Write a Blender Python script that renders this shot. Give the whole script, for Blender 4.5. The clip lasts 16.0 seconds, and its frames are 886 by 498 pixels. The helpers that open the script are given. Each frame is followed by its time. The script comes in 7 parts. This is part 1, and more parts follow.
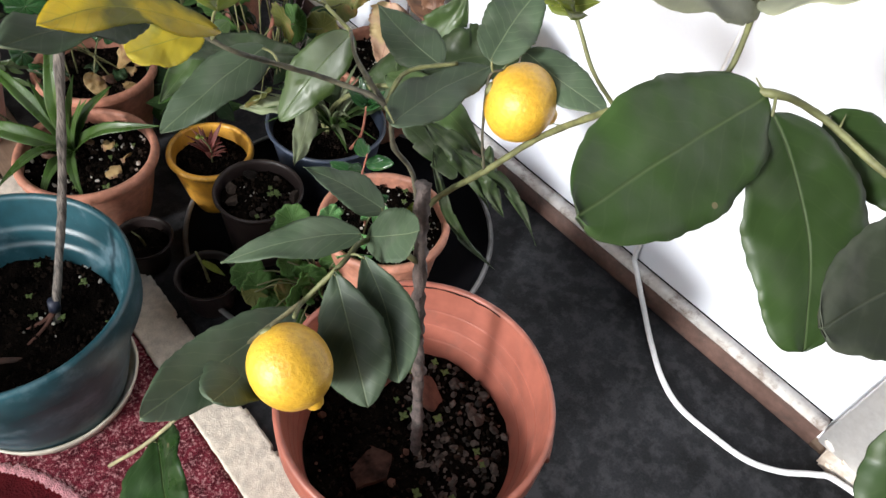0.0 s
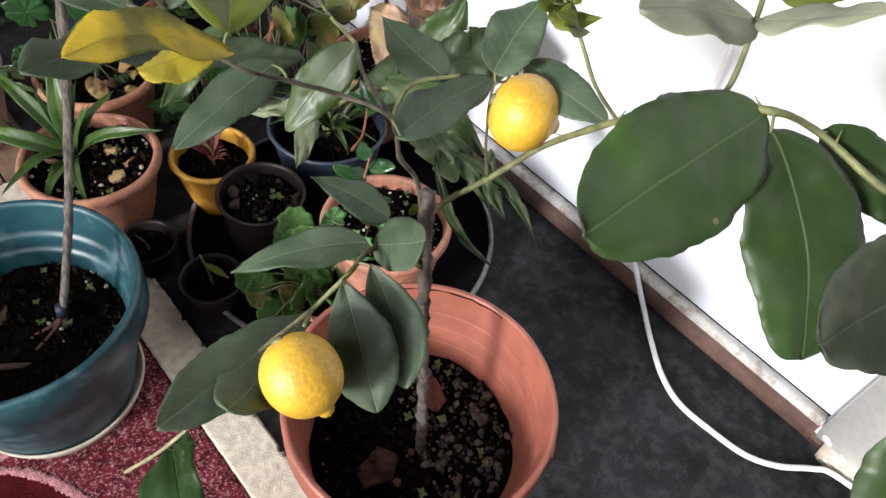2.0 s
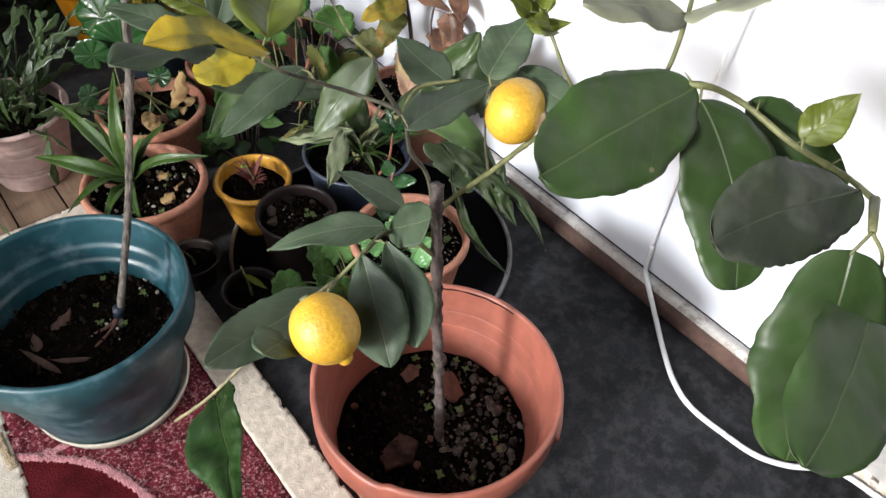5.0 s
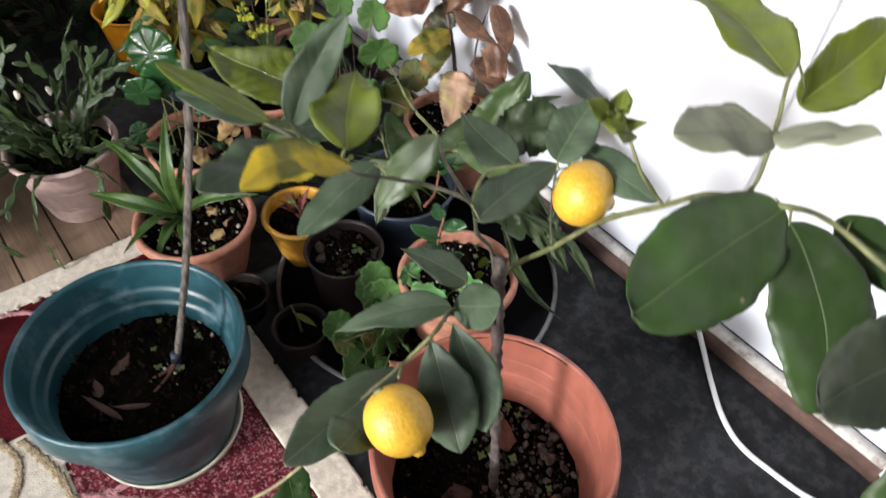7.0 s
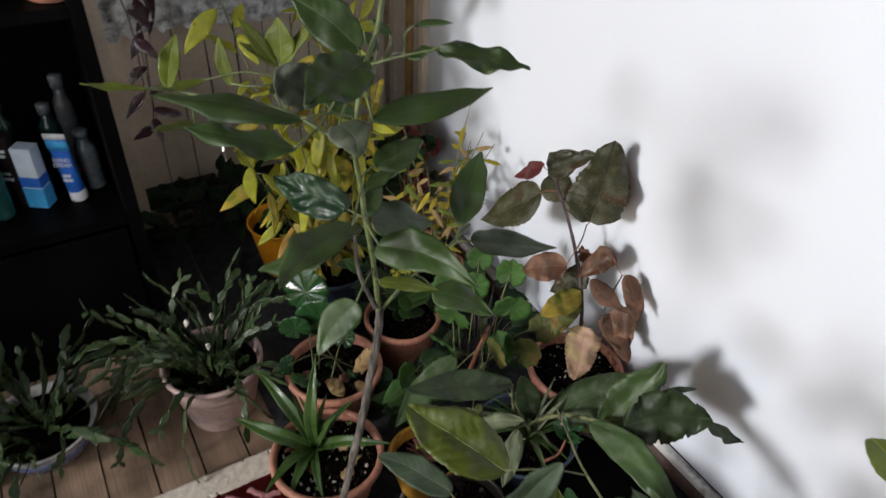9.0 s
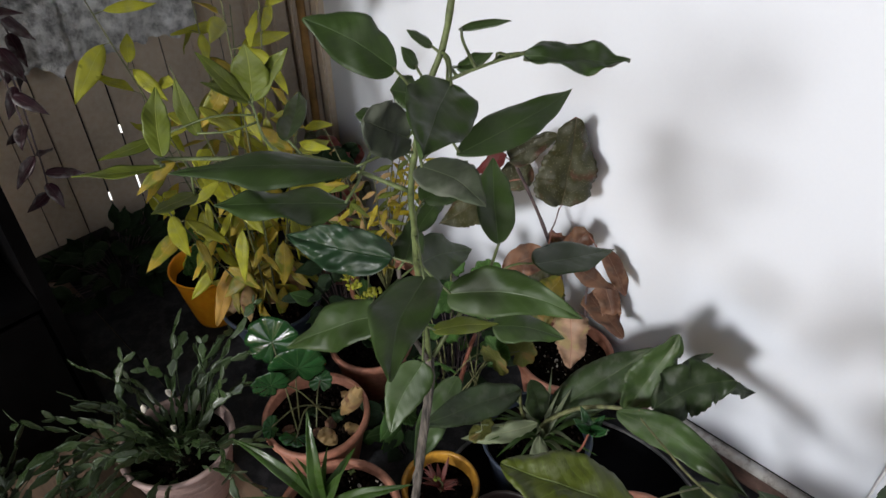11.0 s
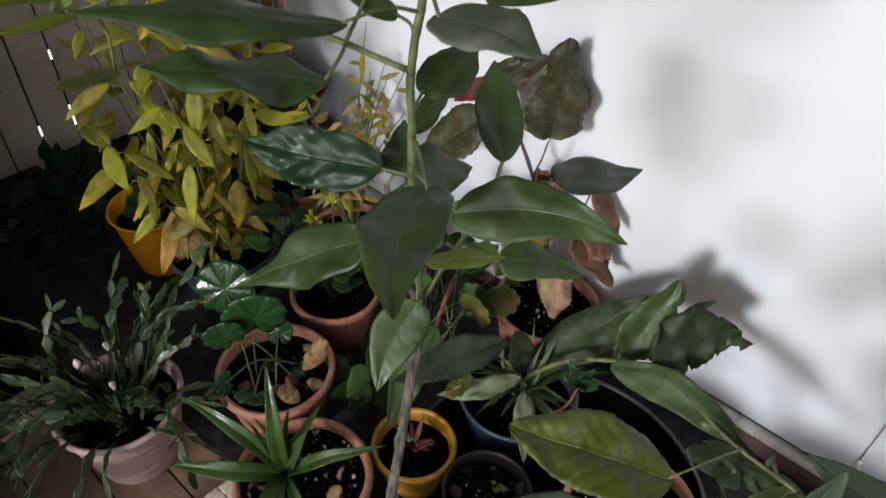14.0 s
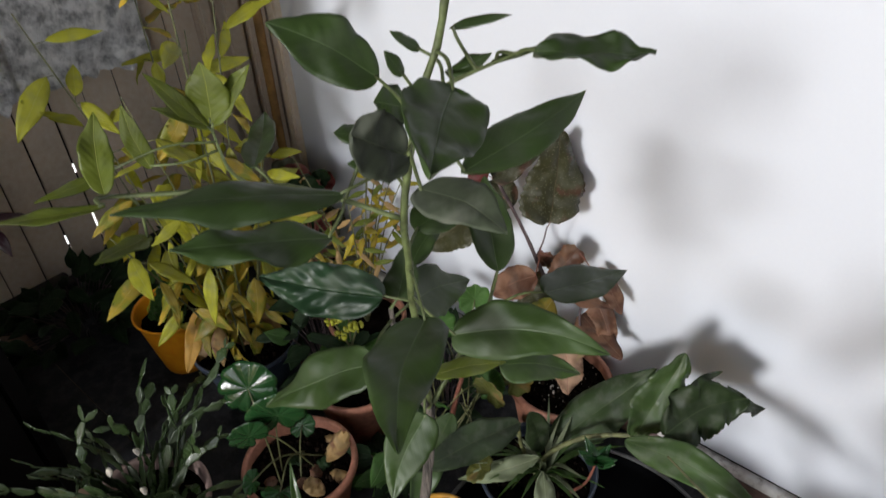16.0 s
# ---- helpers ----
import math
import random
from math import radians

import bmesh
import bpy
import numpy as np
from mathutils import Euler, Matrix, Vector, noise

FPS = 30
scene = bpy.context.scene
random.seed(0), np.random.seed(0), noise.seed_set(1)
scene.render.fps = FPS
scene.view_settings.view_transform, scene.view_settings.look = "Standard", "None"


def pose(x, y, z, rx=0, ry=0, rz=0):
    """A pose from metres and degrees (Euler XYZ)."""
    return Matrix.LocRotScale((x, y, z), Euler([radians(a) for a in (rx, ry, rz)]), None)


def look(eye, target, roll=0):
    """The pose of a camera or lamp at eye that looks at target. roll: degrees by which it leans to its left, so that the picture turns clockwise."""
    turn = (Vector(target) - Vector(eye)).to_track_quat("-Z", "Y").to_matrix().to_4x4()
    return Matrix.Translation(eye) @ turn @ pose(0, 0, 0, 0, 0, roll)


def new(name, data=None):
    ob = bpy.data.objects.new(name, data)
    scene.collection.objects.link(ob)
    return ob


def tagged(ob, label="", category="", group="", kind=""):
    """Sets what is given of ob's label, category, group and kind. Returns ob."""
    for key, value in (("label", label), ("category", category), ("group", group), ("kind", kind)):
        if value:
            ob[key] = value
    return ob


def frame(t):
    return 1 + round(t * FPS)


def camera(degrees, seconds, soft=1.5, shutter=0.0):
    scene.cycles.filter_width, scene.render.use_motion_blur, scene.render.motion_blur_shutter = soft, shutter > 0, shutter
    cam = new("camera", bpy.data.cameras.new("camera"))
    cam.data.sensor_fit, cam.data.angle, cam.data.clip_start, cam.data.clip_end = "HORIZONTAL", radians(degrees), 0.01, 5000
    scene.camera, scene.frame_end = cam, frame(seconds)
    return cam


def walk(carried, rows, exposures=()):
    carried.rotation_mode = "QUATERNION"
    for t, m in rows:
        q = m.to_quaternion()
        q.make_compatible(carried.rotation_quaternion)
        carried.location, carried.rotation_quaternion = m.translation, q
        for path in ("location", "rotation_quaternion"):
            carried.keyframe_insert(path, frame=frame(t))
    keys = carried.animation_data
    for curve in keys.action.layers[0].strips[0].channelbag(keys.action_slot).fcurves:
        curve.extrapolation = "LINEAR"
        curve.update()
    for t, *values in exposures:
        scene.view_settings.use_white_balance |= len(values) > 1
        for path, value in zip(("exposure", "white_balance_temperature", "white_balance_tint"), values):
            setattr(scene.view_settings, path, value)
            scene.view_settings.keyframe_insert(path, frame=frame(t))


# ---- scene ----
cam = camera(64.2, 16.0, shutter=0.5)
METRES, EYE, TILT, LEAN, TURN = 1.2, 1.065, -49.6, -6.5, -40.5
ROWS = [
    (0.0, 0.0, 0.0, 0.0, -0.0, -0.0, 0.0),
    (0.5, 0.0024, -0.004, 0.0006, 0.14, 0.43, 0.2),
    (1.0, 0.003, -0.0006, 0.001, 0.31, 0.06, 0.19),
    (1.5, -0.0042, -0.0036, 0.0028, 0.95, -0.01, -0.21),
    (2.0, -0.0058, -0.0105, 0.0105, -0.2, -0.52, 0.53),
    (2.5, 0.0042, -0.0281, 0.0057, 1.6, -0.62, -1.36),
    (3.0, 0.0197, -0.0613, -0.0192, 4.12, 1.29, -3.09),
    (3.5, 0.0196, -0.0867, -0.037, 4.26, 3.09, -2.99),
    (4.0, 0.0195, -0.0917, -0.0508, 3.36, 3.96, -1.24),
    (6.5, 0.0008, -0.0738, -0.0187, 3.8, 2.62, 1.91),
    (7.0, -0.014, -0.0981, 0.0345, 4.81, 2.36, 1.02),
    (7.5, -0.0261, -0.149, 0.0904, 6.67, 3.42, -1.16),
    (8.0, -0.0231, -0.185, 0.1584, 11.82, 5.71, -5.66),
    (8.5, -0.046, -0.2124, 0.1974, 13.4, 9.54, -7.28),
    (9.0, -0.1121, -0.1998, 0.2483, 9.81, 12.23, -4.82),
    (11.5, -0.2914, -0.1183, 0.3089, 2.0, 10.06, 9.35),
    (12.0, -0.2836, -0.0937, 0.3061, 3.17, 9.3, 7.06),
    (12.5, -0.2649, -0.0784, 0.3038, 4.33, 10.32, 4.78),
    (13.0, -0.2873, -0.0573, 0.3122, 2.17, 8.68, 7.51),
    (13.5, -0.3072, -0.0289, 0.3137, 0.07, 7.41, 9.57),
    (14.0, -0.3156, -0.0096, 0.3119, -1.05, 6.93, 8.73),
    (14.5, -0.325, -0.003, 0.3012, -1.16, 4.7, 9.13),
    (15.0, -0.3209, 0.0012, 0.3032, -0.69, 5.63, 9.52),
    (15.5, -0.3054, -0.0348, 0.325, 0.09, 9.66, 11.24),
    (16.0, -0.2976, -0.0635, 0.3402, 0.97, 12.4, 12.36),
]
walk(cam, [(t, pose(0, 0, EYE, TILT, LEAN, TURN) @ pose(METRES * x, METRES * y, METRES * z, 90 + pitch, roll, yaw)) for t, x, y, z, yaw, pitch, roll in ROWS],
     exposures=[(0.0, 0.88), (6.5, 0.88), (7.5, 0.66), (8.0, 0.38), (8.5, 0.13), (9.0, -0.06), (11.5, -0.16), (14.0, -0.1), (15.0, 0.02), (15.5, -0.06), (16.0, -0.16)])


# ---- light ----
world = bpy.data.worlds.new("daylight")
scene.world = world
world.use_nodes = True
wn = world.node_tree.nodes
sky = wn.new("ShaderNodeTexSky")
sky.sky_type, sky.sun_disc = "NISHITA", False
sky.sun_elevation, sky.sun_rotation = radians(19.4), radians(-96)
wn["Background"].inputs["Strength"].default_value = 0.06
world.node_tree.links.new(sky.outputs["Color"], wn["Background"].inputs["Color"])

sun = new("sun", bpy.data.lights.new("sun", "SUN"))
sun.data.energy, sun.data.angle, sun.data.color = 2.8, radians(9), (0.985, 0.99, 1.0)
sun.matrix_world = look((-6, 0.0, 2.5), (0.55, 0.66, 0.2))

# the sky's soft light, standing in the opening of the wide window
window_lamp = new("window_light", bpy.data.lights.new("window_light", "AREA"))
window_lamp.data.shape, window_lamp.data.size, window_lamp.data.size_y = "RECTANGLE", 1.3, 1.2
window_lamp.data.energy, window_lamp.data.color = 15, (0.94, 0.96, 1.0)
window_lamp.matrix_world = look((-0.94, 0.3, 1.3), (0.06, 0.6, 1.15))


# ---- materials ----
def mat(name, colour, rough=0.6, metal=0.0, spread=0.15, scale=8.0, fine=60.0, bump=0.15, dist=0.002, dark=None, spots=0.0,
        sheen=0.0, spec=0.5, coat=0.0, per_object=0.0, subsurface=0.0, dust=None, stretch=(1, 1, 1), islands=False):
    """A surface with two scales of variation: broad blotches and a fine grain with relief."""
    m = bpy.data.materials.new(name)
    m.use_nodes = True
    nt = m.node_tree
    n, link = nt.nodes, nt.links.new
    b = n["Principled BSDF"]
    co = n.new("ShaderNodeTexCoord")
    broad, grain = n.new("ShaderNodeTexNoise"), n.new("ShaderNodeTexNoise")
    broad.inputs["Scale"].default_value, broad.inputs["Detail"].default_value = scale, 5
    grain.inputs["Scale"].default_value, grain.inputs["Detail"].default_value = fine, 4
    squash = n.new("ShaderNodeMapping")               # streaks along an axis where stretch is below 1
    squash.inputs["Scale"].default_value = stretch
    link(co.outputs["Object"], squash.inputs["Vector"])
    link(squash.outputs["Vector"], broad.inputs["Vector"])
    link(squash.outputs["Vector"], grain.inputs["Vector"])
    ramp = n.new("ShaderNodeValToRGB")
    lo = dark or tuple(c * (1 - 2 * spread) for c in colour)
    hi = tuple(min(1, c * (1 + spread)) for c in colour)
    ramp.color_ramp.elements[0].position, ramp.color_ramp.elements[1].position = 0.32, 0.62
    ramp.color_ramp.elements[0].color, ramp.color_ramp.elements[1].color = (*lo, 1), (*hi, 1)
    link(broad.outputs["Fac"], ramp.inputs["Fac"])
    mix = n.new("ShaderNodeMix")
    mix.data_type, mix.blend_type = "RGBA", "OVERLAY"
    mix.inputs["Factor"].default_value = 0.35 + spots
    link(ramp.outputs["Color"], mix.inputs["A"])
    link(grain.outputs["Fac"], mix.inputs["B"])
    out = mix.outputs["Result"]
    if islands:
        geo, hsv, span = n.new("ShaderNodeNewGeometry"), n.new("ShaderNodeHueSaturation"), n.new("ShaderNodeMapRange")
        span.inputs["To Min"].default_value, span.inputs["To Max"].default_value = 0.35, 1.9
        link(geo.outputs["Random Per Island"], span.inputs["Value"])
        link(span.outputs["Result"], hsv.inputs["Value"])
        link(out, hsv.inputs["Color"])
        out = hsv.outputs["Color"]
    if per_object:
        info, hsv = n.new("ShaderNodeObjectInfo"), n.new("ShaderNodeHueSaturation")
        span = n.new("ShaderNodeMapRange")
        span.inputs["To Min"].default_value, span.inputs["To Max"].default_value = 1 - per_object, 1 + per_object
        link(info.outputs["Random"], span.inputs["Value"])
        link(span.outputs["Result"], hsv.inputs["Value"])
        link(out, hsv.inputs["Color"])
        out = hsv.outputs["Color"]
    if dust:                                          # (colour, scale, threshold, strength): pale dust, scuffs or flecks
        film, cut, lay = n.new("ShaderNodeTexNoise"), n.new("ShaderNodeMapRange"), n.new("ShaderNodeMix")
        film.inputs["Scale"].default_value, film.inputs["Detail"].default_value, film.inputs["Roughness"].default_value = dust[1], 8, 0.7
        link(co.outputs["Object"], film.inputs["Vector"])
        cut.inputs["From Min"].default_value, cut.inputs["From Max"].default_value, cut.inputs["To Max"].default_value = dust[2], dust[2] + 0.14, dust[3]
        link(film.outputs["Fac"], cut.inputs["Value"])
        lay.data_type = "RGBA"
        lay.inputs["B"].default_value = (*dust[0], 1)
        link(cut.outputs["Result"], lay.inputs["Factor"])
        link(out, lay.inputs["A"])
        out = lay.outputs["Result"]
    link(out, b.inputs["Base Color"])
    rr = n.new("ShaderNodeMapRange")
    rr.inputs["To Min"].default_value, rr.inputs["To Max"].default_value = max(0, rough - 0.12), min(1, rough + 0.12)
    link(broad.outputs["Fac"], rr.inputs["Value"])
    link(rr.outputs["Result"], b.inputs["Roughness"])
    b.inputs["Metallic"].default_value = metal
    b.inputs["Specular IOR Level"].default_value = spec
    b.inputs["Sheen Weight"].default_value = sheen
    b.inputs["Coat Weight"].default_value = coat
    if subsurface:
        b.inputs["Subsurface Weight"].default_value, b.inputs["Subsurface Radius"].default_value = subsurface, (0.004, 0.003, 0.001)
    bp = n.new("ShaderNodeBump")
    bp.inputs["Strength"].default_value, bp.inputs["Distance"].default_value = bump, dist
    link(grain.outputs["Fac"], bp.inputs["Height"])
    link(bp.outputs["Normal"], b.inputs["Normal"])
    return m


def leaf_mat(name, colour, vein, back=None, rough=0.42, ribs=9.0, slant=0.55, blotch=None, amount=0.0, glow=0.25, puff=0.5, per_object=0.14, spots=False, dust=0.18, spec=0.36, quilt=0.4, cloud=1.0, ladder=0.15):
    """A leaf blade: u runs from stalk to tip, v across. Pale midrib, slanting side veins, quilted relief, light shining through."""
    m = bpy.data.materials.new(name)
    m.use_nodes = True
    nt = m.node_tree
    n, link = nt.nodes, nt.links.new
    b = n["Principled BSDF"]

    def math_node(op, a, c=None):
        q = n.new("ShaderNodeMath")
        q.operation = op
        for i, v in enumerate((a, c)):
            if v is None:
                continue
            if isinstance(v, (int, float)):
                q.inputs[i].default_value = v
            else:
                link(v, q.inputs[i])
        return q.outputs[0]

    uv, sep = n.new("ShaderNodeUVMap"), n.new("ShaderNodeSeparateXYZ")
    link(uv.outputs["UV"], sep.inputs[0])
    co, noi = n.new("ShaderNodeTexCoord"), n.new("ShaderNodeTexNoise")
    noi.inputs["Scale"].default_value, noi.inputs["Detail"].default_value = 26, 6
    link(co.outputs["Object"], noi.inputs["Vector"])
    v = math_node("ABSOLUTE", math_node("SUBTRACT", sep.outputs["Y"], 0.5))
    wob = math_node("MULTIPLY", noi.outputs["Fac"], 0.16)
    phase = math_node("ADD", math_node("SUBTRACT", sep.outputs["X"], math_node("MULTIPLY", v, slant)), wob)
    saw = math_node("ABSOLUTE", math_node("SUBTRACT", math_node("FRACT", math_node("MULTIPLY", phase, ribs)), 0.5))
    side = math_node("SUBTRACT", 1.0, math_node("MULTIPLY", saw, 14.0))
    side = math_node("MULTIPLY", math_node("MAXIMUM", side, 0.0), ladder)
    mid = math_node("MAXIMUM", math_node("SUBTRACT", 1.0, math_node("MULTIPLY", v, 60.0)), 0.0)
    veins = math_node("MAXIMUM", mid, side)
    big = n.new("ShaderNodeTexNoise")
    big.inputs["Scale"].default_value, big.inputs["Detail"].default_value = 14, 3
    link(co.outputs["Object"], big.inputs["Vector"])
    ramp = n.new("ShaderNodeValToRGB")
    ramp.color_ramp.elements[0].position, ramp.color_ramp.elements[1].position = 0.35, 0.68
    ramp.color_ramp.elements[0].color = (*[c * 0.72 for c in colour], 1)
    ramp.color_ramp.elements[1].color = (*[min(1, c * 1.28) for c in colour], 1)
    link(big.outputs["Fac"], ramp.inputs["Fac"])
    col = ramp.outputs["Color"]

    def blend(fac, a, c):
        q = n.new("ShaderNodeMix")
        q.data_type = "RGBA"
        link(fac, q.inputs["Factor"])
        for key, val in (("A", a), ("B", c)):
            if isinstance(val, tuple):
                q.inputs[key].default_value = (*val, 1)
            else:
                link(val, q.inputs[key])
        return q.outputs["Result"]

    if blotch:
        patch = n.new("ShaderNodeTexNoise")
        patch.inputs["Scale"].default_value, patch.inputs["Detail"].default_value = 22, 4
        link(co.outputs["Object"], patch.inputs["Vector"])
        gate = n.new("ShaderNodeMapRange")
        gate.inputs["From Min"].default_value, gate.inputs["From Max"].default_value = 0.62 - amount * 0.3, 0.72 - amount * 0.3
        link(math_node("ADD", patch.outputs["Fac"], math_node("MULTIPLY", v, 0.25)), gate.inputs["Value"])
        col = blend(gate.outputs["Result"], col, blotch)
    if spots:
        vor = n.new("ShaderNodeTexVoronoi")
        vor.inputs["Scale"].default_value = 250
        link(co.outputs["Object"], vor.inputs["Vector"])
        dot = n.new("ShaderNodeMapRange")
        dot.inputs["From Min"].default_value, dot.inputs["From Max"].default_value = 0.2, 0.12
        link(vor.outputs["Distance"], dot.inputs["Value"])
        col = blend(dot.outputs["Result"], col, (0.24, 0.24, 0.17))
    film = n.new("ShaderNodeTexNoise")
    film.inputs["Scale"].default_value, film.inputs["Detail"].default_value = 34, 9
    link(co.outputs["Object"], film.inputs["Vector"])
    haze = n.new("ShaderNodeMapRange")
    haze.inputs["From Min"].default_value, haze.inputs["From Max"].default_value = 0.5, 0.68
    haze.inputs["To Max"].default_value = dust
    link(film.outputs["Fac"], haze.inputs["Value"])
    col = blend(haze.outputs["Result"], col, (0.2, 0.205, 0.17))
    col = blend(veins, col, vein)
    speck, pick = n.new("ShaderNodeTexVoronoi"), n.new("ShaderNodeSeparateColor")
    speck.inputs["Scale"].default_value = 85
    link(co.outputs["Object"], speck.inputs["Vector"])
    link(speck.outputs["Color"], pick.inputs[0])
    flaw = math_node("MULTIPLY", math_node("GREATER_THAN", pick.outputs[0], 0.93), math_node("LESS_THAN", speck.outputs["Distance"], math_node("MULTIPLY", pick.outputs[1], 0.17)))
    col = blend(math_node("MULTIPLY", flaw, 0.6), col, (0.17, 0.13, 0.08))
    info, hsv, span = n.new("ShaderNodeObjectInfo"), n.new("ShaderNodeHueSaturation"), n.new("ShaderNodeMapRange")
    span.inputs["To Min"].default_value, span.inputs["To Max"].default_value = 1 - per_object, 1 + per_object
    link(info.outputs["Random"], span.inputs["Value"])
    link(span.outputs["Result"], hsv.inputs["Value"])
    link(col, hsv.inputs["Color"])
    col = hsv.outputs["Color"]
    link(col, b.inputs["Base Color"])
    gloss = n.new("ShaderNodeMapRange")
    gloss.inputs["From Min"].default_value, gloss.inputs["From Max"].default_value = 0.4, 0.62
    gloss.inputs["To Min"].default_value, gloss.inputs["To Max"].default_value = max(0.05, rough - 0.1 * cloud), rough + 0.16 * cloud
    link(film.outputs["Fac"], gloss.inputs["Value"])
    link(gloss.outputs["Result"], b.inputs["Roughness"])
    b.inputs["Specular IOR Level"].default_value = spec
    bp = n.new("ShaderNodeBump")
    bp.inputs["Strength"].default_value, bp.inputs["Distance"].default_value = puff, 0.0015
    height = math_node("ADD", math_node("MULTIPLY", saw, quilt), math_node("ADD", math_node("MULTIPLY", noi.outputs["Fac"], 0.7), math_node("MULTIPLY", film.outputs["Fac"], 0.5 * cloud)))
    link(math_node("SUBTRACT", height, mid), bp.inputs["Height"])
    link(bp.outputs["Normal"], b.inputs["Normal"])
    tl, ms = n.new("ShaderNodeBsdfTranslucent"), n.new("ShaderNodeMixShader")
    bright = n.new("ShaderNodeHueSaturation")
    bright.inputs["Value"].default_value, bright.inputs["Saturation"].default_value = 1.9, 1.15
    link(col, bright.inputs["Color"])
    link(bright.outputs["Color"], tl.inputs["Color"])
    ms.inputs["Fac"].default_value = glow
    link(b.outputs[0], ms.inputs[1])
    link(tl.outputs[0], ms.inputs[2])
    link(ms.outputs[0], n["Material Output"].inputs["Surface"])
    return m


WALL = mat("white_paint", (0.715, 0.74, 0.8), 0.6, spread=0.008, scale=1.6, fine=160, bump=0.02, dist=0.0005, spots=-0.31)
# darkened to hold down the fill light from overhead
CEIL = mat("dark_unseen_ceiling", (0.09, 0.085, 0.08), 0.8, spread=0.03, scale=2, fine=30)
# near-black: absorbs bounce on unseen walls, paints shade on the partition rail
DIM = mat("dim_surface", (0.03, 0.027, 0.024), 0.9, spread=0.12, scale=3, fine=50)
PANEL = mat("cream_panel", (0.74, 0.62, 0.5), 0.5, spread=0.08, scale=5, fine=60, bump=0.25, per_object=0.05)
BOARD = mat("worn_floorboard", (0.23, 0.155, 0.105), 0.62, spread=0.26, scale=5, fine=90, bump=0.6, per_object=0.22, spec=0.3, stretch=(1.6, 0.09, 1), dust=((0.12, 0.08, 0.055), 9, 0.5, 0.6))
MAT_DARK = mat("black_rubber_mat", (0.0165, 0.017, 0.019), 0.6, spread=0.3, scale=9, fine=260, bump=0.5, dist=0.0012, spots=0.25, spec=0.14, dust=((0.11, 0.11, 0.118), 30, 0.46, 0.2))
SKIRT_W = mat("chipped_white_gloss", (0.62, 0.6, 0.57), 0.7, spec=0.2, spread=0.05, scale=14, fine=90, bump=0.35, dark=(0.5, 0.46, 0.42), dust=((0.2, 0.15, 0.12), 26, 0.5, 0.75))
SKIRT_B = mat("brown_gloss_paint", (0.13, 0.078, 0.064), 0.6, spec=0.25, dust=((0.06, 0.05, 0.045), 22, 0.5, 0.6), spread=0.15, scale=16, fine=80, bump=0.3)
JAMB_W = mat("white_jamb_paint", (0.7, 0.69, 0.68), 0.55, spread=0.03, scale=6, fine=90, bump=0.15, dust=((0.4, 0.33, 0.27), 30, 0.62, 0.5))
PEEL = mat("peeling_paint", (0.7, 0.66, 0.6), 0.6, spread=0.1, scale=24, fine=70, bump=0.8, dark=(0.36, 0.24, 0.14))
GAP = mat("crevice_dirt", (0.01, 0.008, 0.007), 0.95, spec=0.1)
TEAL = mat("teal_plastic", (0.0115, 0.052, 0.065), 0.42, spread=0.2, scale=7, fine=50, bump=0.12, dist=0.0015, spots=0.1, dust=((0.13, 0.19, 0.22), 13, 0.5, 0.5))
ORANGE = mat("coral_plastic", (0.31, 0.1, 0.068), 0.45, spread=0.1, scale=8, fine=40, bump=0.1, dust=((0.2, 0.085, 0.065), 18, 0.5, 0.5))
TERRA = mat("terracotta", (0.36, 0.155, 0.1), 0.62, spread=0.16, scale=12, fine=90, bump=0.3, dist=0.001, spots=0.15, dust=((0.42, 0.33, 0.28), 20, 0.58, 0.4))
PINK = mat("pale_pink_clay", (0.38, 0.265, 0.24), 0.6, spread=0.12, scale=9, fine=70, bump=0.2, dust=((0.25, 0.19, 0.17), 18, 0.56, 0.45))
YELLOW = mat("yellow_plastic", (0.56, 0.28, 0.03), 0.4, spread=0.14, scale=14, fine=60, bump=0.15, dark=(0.35, 0.17, 0.03), dust=((0.09, 0.06, 0.03), 16, 0.54, 0.7))
AMBER = mat("amber_plastic", (0.88, 0.34, 0.015), 0.4, spread=0.06, scale=8, fine=60, bump=0.08)
NURSERY = mat("brown_black_plastic", (0.018, 0.012, 0.011), 0.45, spec=0.25, spread=0.2, scale=12, fine=60, bump=0.15)
BLUEPOT = mat("slate_blue_plastic", (0.032, 0.042, 0.064), 0.45, spread=0.15, scale=9, fine=50, bump=0.1)
SAUCER = mat("ivory_plastic", (0.46, 0.42, 0.34), 0.5, spread=0.15, scale=12, fine=60, bump=0.15)
TRAY = mat("black_tray_plastic", (0.004, 0.004, 0.005), 0.7, spec=0.03, spread=0.2, scale=8, fine=60, bump=0.1)
TRAY_RIM = mat("scuffed_grey_rim", (0.12, 0.12, 0.12), 0.5, spread=0.2, scale=20, fine=80)
SOIL = mat("potting_soil", (0.0042, 0.003, 0.0023), 0.95, spec=0.02, spread=0.45, scale=40, fine=220, bump=1.0, dist=0.006, spots=0.2)
CRUMB = mat("soil_crumb", (0.0095, 0.0062, 0.0045), 0.95, spec=0.04, islands=True, spread=0.4, scale=60, fine=300, bump=0.6)
LUMP = mat("brown_lump", (0.022, 0.0155, 0.012), 0.9, islands=True, spec=0.15, spread=0.3, scale=80, fine=260, bump=0.5)
GRIT = mat("grey_grit", (0.062, 0.049, 0.042), 0.85, islands=True, spec=0.2, spread=0.3, scale=90, fine=300, bump=0.4)
PERLITE = mat("pale_grit", (0.32, 0.29, 0.25), 0.85, islands=True, spread=0.2, scale=90, fine=300, bump=0.4)
